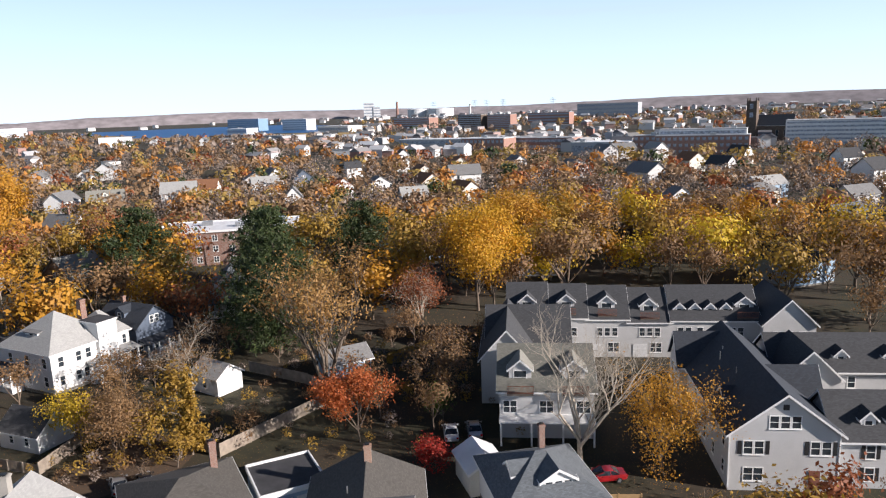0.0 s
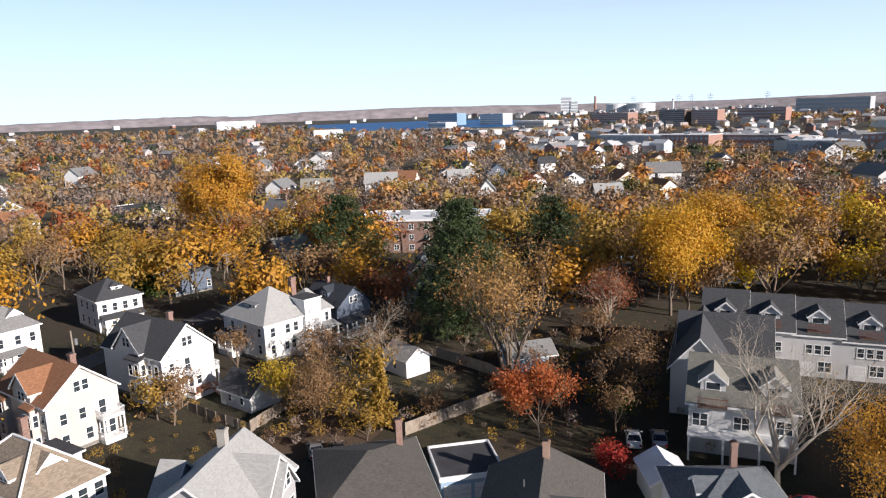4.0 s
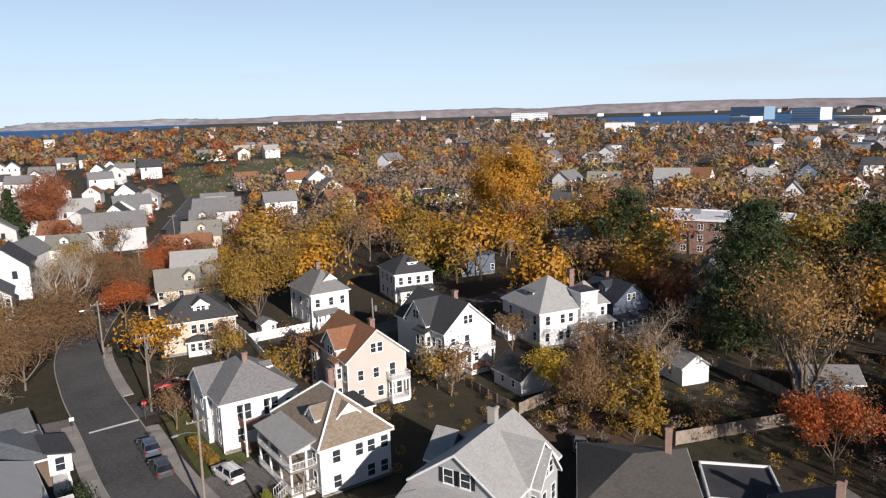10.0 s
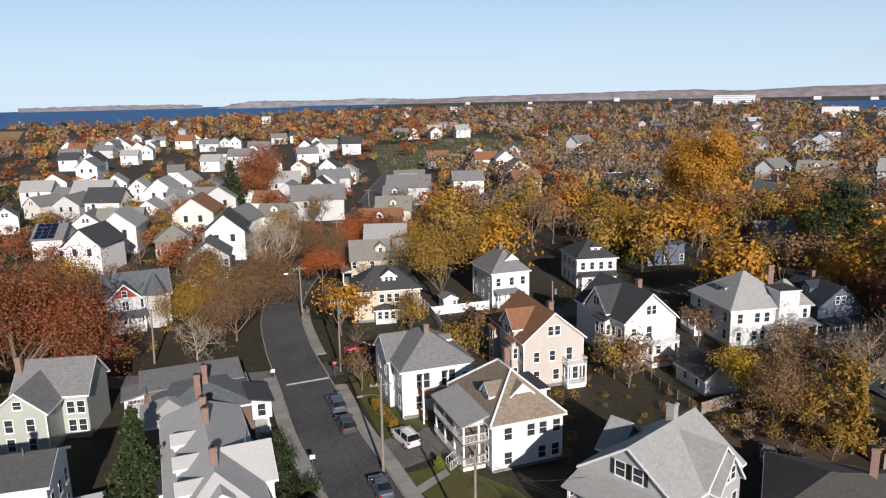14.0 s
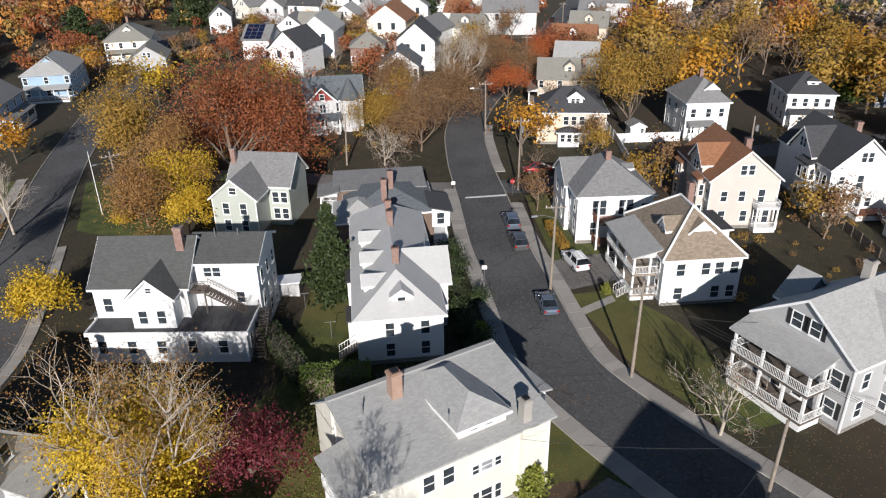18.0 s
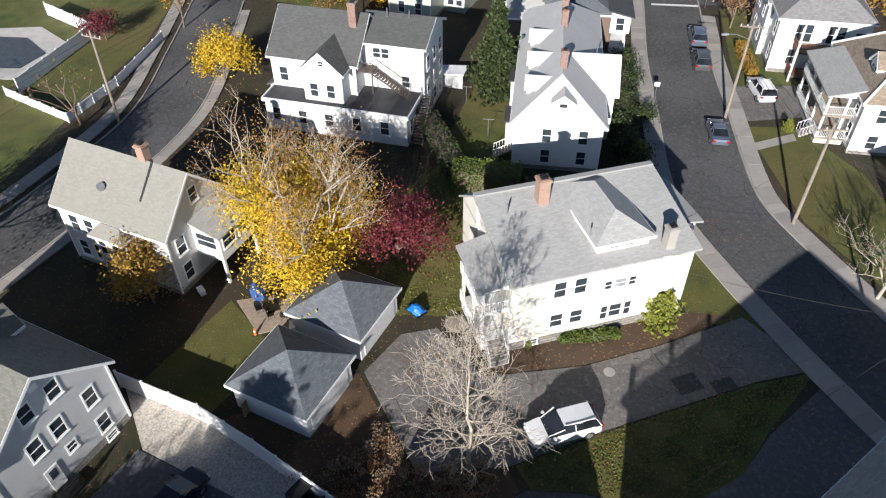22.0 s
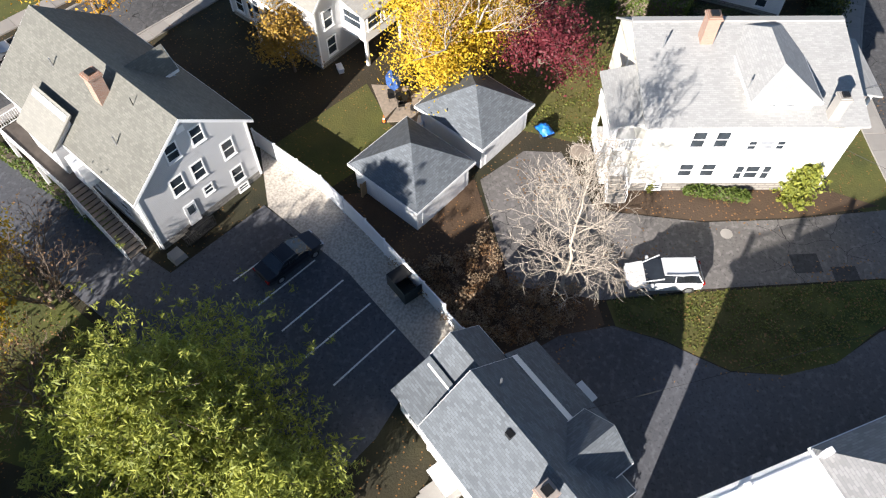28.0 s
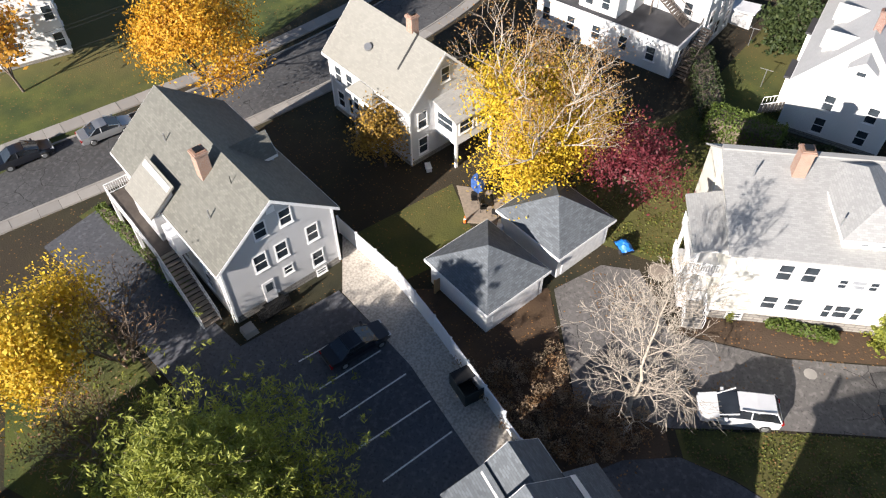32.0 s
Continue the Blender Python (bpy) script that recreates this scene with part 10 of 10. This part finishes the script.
big_building("office_block", 206, 545, -26, 62, 14, 18.4, WHITE_PANEL, "white set-back top storey on the brick mill", 4, "ribbon", units=3)
big_building("warehouse", 138, 574, -30, 46, 24, 10, GREY_PANEL, "low grey industrial building with a pale roof", 1, "ribbon", top=MEMBRANE)
big_building("warehouse", 106, 676, -33, 66, 26, 10.5, FAR_BRICK, "long low red brick building", 2, "ribbon", top=GREY_ROOF)
big_building("warehouse", 54, 672, -32, 44, 26, 12, FAR_BRICK, "low red brick school-like building", 2, "grid", 10, MEMBRANE)
big_building("warehouse", 6, 702, -32, 70, 26, 11.5, GREY_PANEL, "low grey and white industrial building", 2, "ribbon", top=MEMBRANE)
big_building("warehouse", 173, 566, -31, 22, 20, 14, FAR_BRICK, "dark brick building with few windows", 3, "grid", 5)
big_building("apartment_tower", 78, 1320, -40, 52, 20, 27, DARK_STONE, "dark slab apartment tower", 8, "ribbon")
big_building("apartment_tower", 128, 1290, -40, 50, 20, 26, FAR_BRICK, "brown slab apartment tower", 8, "ribbon")
big_building("apartment_block", -470, 1890, -40, 130, 30, 30, BLUE_PANEL, "long blue-grey waterside apartment block", 6, "ribbon")
big_building("apartment_block", -320, 1790, -40, 90, 30, 26, WHITE_PANEL, "white and blue waterside apartment block", 5, "ribbon")
big_building("apartment_block", -30, 1560, -40, 100, 30, 22, FAR_BRICK, "long pale apartment block above the town", 5, "ribbon")
big_building("outdoor_screen", -467, 1085, 22, 46, 3, 15, WHITE_PANEL, "big white drive-in cinema screen", 1, "none", 0, units=0)
big_building("warehouse", -185, 1500, -40, 90, 40, 12, WHITE_PANEL, "white warehouse beside the marsh", 1, "ribbon", top=MEMBRANE)
big_building("warehouse", -410, 1600, -40, 70, 30, 12, WHITE_PANEL, "white boatyard shed beside the river", 1, "ribbon", top=MEMBRANE)
big_building("warehouse", -330, 1230, -30, 90, 24, 8, BRICK_PALE, "low tan commercial building beside the marsh", 1, "ribbon")
big_building("warehouse", -230, 1120, -30, 80, 24, 8, GREY_PANEL, "low grey commercial building beside the marsh", 1, "ribbon", top=GREY_ROOF)
big_building("school", -1210, 2080, 40, 120, 30, 26, WHITE_PANEL, "pale institutional building on the far shore", 4, "ribbon")
big_building("school", 470, 1900, -30, 160, 40, 38, GREY_PANEL, "grey housing block on the hillside", 4, "ribbon")
big_building("school", 250, 1500, -30, 90, 30, 24, FAR_BRICK, "red brick hospital-like block on the hill", 4, "ribbon")
for i, (x, y, h_, r_, lb) in enumerate(((-185, 4250, 86, 8, "tall slender industrial chimney on the horizon"), (165, 2950, 52, 5, "pale slender chimney on the horizon"))):
    c = thing("industrial_chimney", pose(x, y, 0), lb, "chimney")
    part("shaft", Shape().tube((0, 0, 0), (0, 0, h_), r_, r_ * 0.75, 14), WHITE_PANEL if i else FAR_BRICK, c)
    part("chimney_rim", Shape().tube((0, 0, h_ - 3), (0, 0, h_), r_ * 0.85, r_ * 0.85, 14), CONCRETE, c)
big_building("power_plant", -345, 4200, 5, 60, 50, 84, WHITE_PANEL, "white power plant block on the horizon", 5, "ribbon")
big_building("power_plant", -300, 4200, 5, 40, 50, 60, WHITE_PANEL, "lower white power plant block", 4, "ribbon")
for x, y, r_ in ((-60, 3900, 55), (60, 3850, 70)):
    t = thing("storage_tank", pose(x, y, 0), "wide white storage tank on the horizon", "tank")
    part("tank_wall", Shape().tube((0, 0, 0), (0, 0, 38), r_, r_, 28), WHITE_PANEL, t)
    part("tank_roof", Shape().tube((0, 0, 38), (0, 0, 44), r_, r_ * 0.2, 28), WHITE_PANEL, t)
for x, y in ((20, 3300), (200, 3200), (260, 3300), (330, 3250), (560, 3300)):
    t = thing("pylon", pose(x, y, 0), "thin steel transmission tower on the horizon", "pylon", "pylons")
    for sx in (-1, 1):
        for sy in (-1, 1):
            part("pylon_leg", Shape().tube((sx * 7, sy * 7, 0), (sx * 1.2, sy * 1.2, 70), 0.5, 0.4, 4), STEEL, t)
    for zz, ww in ((52, 12), (60, 14), (67, 10)):
        part("pylon_arm", Shape().box(-ww, ww, -0.6, 0.6, zz, zz + 1.2), STEEL, t)
ch = thing("church", pose(322, 680, 0, rz=-38), "dark stone church with a square tower", "church")
Block(ch, -20, 20, -9, 9, 0, 14, 24, "gable", DARK_STONE, ROOF_BLACK, "x", 0.5).windows("-y", (-14, -7, 0, 7, 14), (4,), 1.8, 6)
tw = part("tower", Shape().box(-20, -11, -12, -3, 0, 37), DARK_STONE, ch)
for xx in (-20, -12.4):
    for yy in (-12, -4.4):
        part("pinnacle", Shape().box(xx, xx + 1.4, yy, yy + 1.4, 37, 40, taper=0.4), DARK_STONE, tw)
for zz in (22, 30):
    part("belfry_opening", Shape().box(-17, -14, -12.1, -11.9, zz, zz + 4.5), RIBBON, tw)

# far houses in numbers


def far_house(wall, cover, w, d, e, r, roof):
    h = thing("house", pose(0, 0, -200), "x x x x", "house")
    DETAIL["trim"] = False
    part("wall", Shape().box(-w / 2, w / 2, -d / 2, d / 2, 0, e).add([(-w / 2, -d / 2, e), (-w / 2, d / 2, e), (-w / 2, 0, r - 0.1), (w / 2, -d / 2, e), (w / 2, d / 2, e), (w / 2, 0, r - 0.1)], [(0, 2, 1), (3, 4, 5), (0, 3, 5, 2), (1, 2, 5, 4)]), wall, h)
    W, D = w / 2 + 0.5, d / 2 + 0.5
    part("roof_slope", Shape().slab([(-W, -D, e), (W, -D, e), (W, 0, r), (-W, 0, r)]), cover, h)
    part("roof_slope", Shape().slab([(W, D, e), (-W, D, e), (-W, 0, r), (W, 0, r)]), cover, h)
    k = 0
    for x_, y_, rz in ((w / 2, -1.6, 0), (w / 2, 1.6, 0), (-w / 4, -d / 2, -90)):
        part("window", shared("farwin", lambda: Shape().box(-0.05, 0.06, -0.45, 0.45, 0, 1.5).mesh("window", GLASS)), GLASS, h, at=pose(x_, y_, e - 2.0, rz=rz))
    DETAIL["trim"] = True
    return h


PROTO = [(far_house(WHITE, ROOF_PALE, 11, 8, 6, 9.6, "g"), "white gabled house with a pale roof"), (far_house(WHITE, ROOF_GREY, 12, 8, 5.6, 9.2, "g"), "white gabled house with a grey roof"),
         (far_house(CREAMY, ROOF_BROWN, 11, 9, 5.4, 9.0, "g"), "cream gabled house with a brown roof"), (far_house(WHITE, ROOF_DARK, 10, 8, 6, 9.8, "g"), "white gabled house with a dark roof"),
         (far_house(PALE_GREY, ROOF_GREY, 13, 9, 5.6, 9, "g"), "grey gabled house with a grey roof")]
rg = random.Random(77)
zones = [((54, 80), (185, 330), 22, -35, "in the near suburb"), ((44, 82), (300, 760), 60, -30, "in the far suburb"), ((-32, 14), (260, 560), 22, 20, "among autumn trees"), ((14, 44), (300, 560), 8, 10, "among bare trees"), ((-30, 12), (750, 1900), 8, 10, "in the distant town"), ((12, 26), (1000, 1500), 8, 10, "beside the far marsh")]
for (y0, y1), (d0, d1), count, rot, where in zones:
    made = tries = 0
    while made < count and tries < 4000:
        tries += 1
        yaw, dist = rg.uniform(y0, y1), math.sqrt(rg.uniform(d0 ** 2, d1 ** 2))
        x, y = polar(yaw, dist)
        if not free(x, y, 6) or in_poly(x, y, GRAVES) or in_poly(x, y, SALT) or in_poly(x, y, BASIN) or in_poly(x, y, SEA) or any(abs(x - a) < c and abs(y - b_) < c for a, b_, c in BUILT):
            continue
        TAKEN.append((x, y, 8))
        src, lb = rg.choice(PROTO)
        h = copy_thing(src, pose(x, y, 0, rz=rot + rg.choice((0, 90)) + rg.uniform(-12, 12)) @ Matrix.Scale(rg.uniform(1.0, 1.35), 4))
        tagged(h, lb + " " + where, "house", "far houses")
        made += 1
made = tries = 0
while made < 26 and tries < 2000:
    tries += 1
    x, y = polar(rg.uniform(54, 80), math.sqrt(rg.uniform(150 ** 2, 330 ** 2)))
    if not free(x, y, 0.5):
        continue
    k = rg.choice("brown bare gold brown rust bare".split())
    q = rg.uniform(7, 11.5) / 14
    TAKEN.append((x, y, 3.0))
    plant("tree", rg.choice(POOL[k]), x, y, WORDS[k] + " between white houses", rz=rg.uniform(0, 360), scale=q * rg.uniform(1.0, 1.3), sz=q, group="neighbourhood trees")
    made += 1
for src, _ in PROTO:
    for o in (*src.children_recursive, src):
        bpy.data.objects.remove(o)
# gravestones
nrg = np.random.default_rng(9)
s = Shape()
k = 0
while k < 260:
    x, y = rg.uniform(-560, -320), rg.uniform(210, 490)
    if not in_poly(x, y, GRAVES):
        continue
    k += 1
    w_, h_ = rg.uniform(0.3, 0.6), rg.uniform(0.7, 1.5)
    s.box(x - 0.15, x + 0.15, y - w_, y + w_, 0, h_)
tagged(new("gravestones", s.mesh("gravestones", DARK_STONE)), "rows of grey gravestones in a cemetery", "gravestones", kind="stuff")
sheet("cemetery_lawn", GRAVES, 0.03, LAWN, "open cemetery lawn between trees", "lawn")

# the distant town, too many houses to count
def island_mat(name, stops, rough=0.8):
    m, n, l, p = material(name, rough)
    l.new(ramp(n, l, n.new("ShaderNodeNewGeometry").outputs["Random Per Island"], stops), p.inputs["Base Color"])
    return m


TOWN_WALL = island_mat("distant_house_walls", [(0.0, (0.72, 0.72, 0.72)), (0.3, (0.6, 0.58, 0.55)), (0.5, (0.36, 0.36, 0.37)), (0.75, (0.3, 0.14, 0.1)), (1.0, (0.7, 0.72, 0.75))])
TOWN_ROOF = island_mat("distant_house_roofs", [(0.0, (0.12, 0.12, 0.13)), (0.5, (0.26, 0.25, 0.25)), (0.8, (0.45, 0.45, 0.46)), (1.0, (0.6, 0.62, 0.64))])
sw, sr = Shape(), Shape()
made = 0
while made < 520:
    yaw = rg.uniform(-36, 78)
    dist = 620 + 3100 * rg.random() ** 1.6
    x, y = polar(yaw, dist)
    if any(in_poly(x, y, q) for q in (GRAVES, SALT, BASIN, SEA)) or any(abs(x - a) < c and abs(y - b_) < c for a, b_, c in BUILT):
        continue
    if not in_poly(x, y, TOWN) and not (yaw < 14 and dist > 1000) and rg.random() < 0.93:
        continue
    made += 1
    k = 0.8 + dist / 4500
    w, d, e = rg.uniform(5, 10) * k, rg.uniform(4, 6) * k, rg.uniform(5.5, 9.5) * k
    r = e + rg.choice((0.4, 3, 3.5)) * k
    m = pose(x, y, 0, rz=rg.choice((-30, 60)) + rg.uniform(-15, 15))
    q = [m @ Vector(p) for p in ((-w, -d, 0), (w, -d, 0), (w, d, 0), (-w, d, 0), (-w, -d, e), (w, -d, e), (w, d, e), (-w, d, e), (-w, 0, r - 0.3), (w, 0, r - 0.3))]
    sw.add([tuple(p) for p in q], [(0, 1, 5, 4), (1, 2, 6, 9, 5), (2, 3, 7, 6), (3, 0, 4, 8, 7)])
    q = [m @ Vector(p) for p in ((-w - 0.5, -d - 0.5, e - 0.1), (w + 0.5, -d - 0.5, e - 0.1), (w + 0.5, d + 0.5, e - 0.1), (-w - 0.5, d + 0.5, e - 0.1), (-w - 0.5, 0, r), (w + 0.5, 0, r))]
    sr.add([tuple(p) for p in q], [(0, 1, 5, 4), (2, 3, 4, 5), (0, 4, 3), (1, 2, 5)])
town = thing("distant_town", pose(0, 0, 0), "countless small pale houses of the distant town", "town", kind="stuff")
part("house_walls", sw, TOWN_WALL, town)["kind"] = "stuff"
part("house_roofs", sr, TOWN_ROOF, town)["kind"] = "stuff"
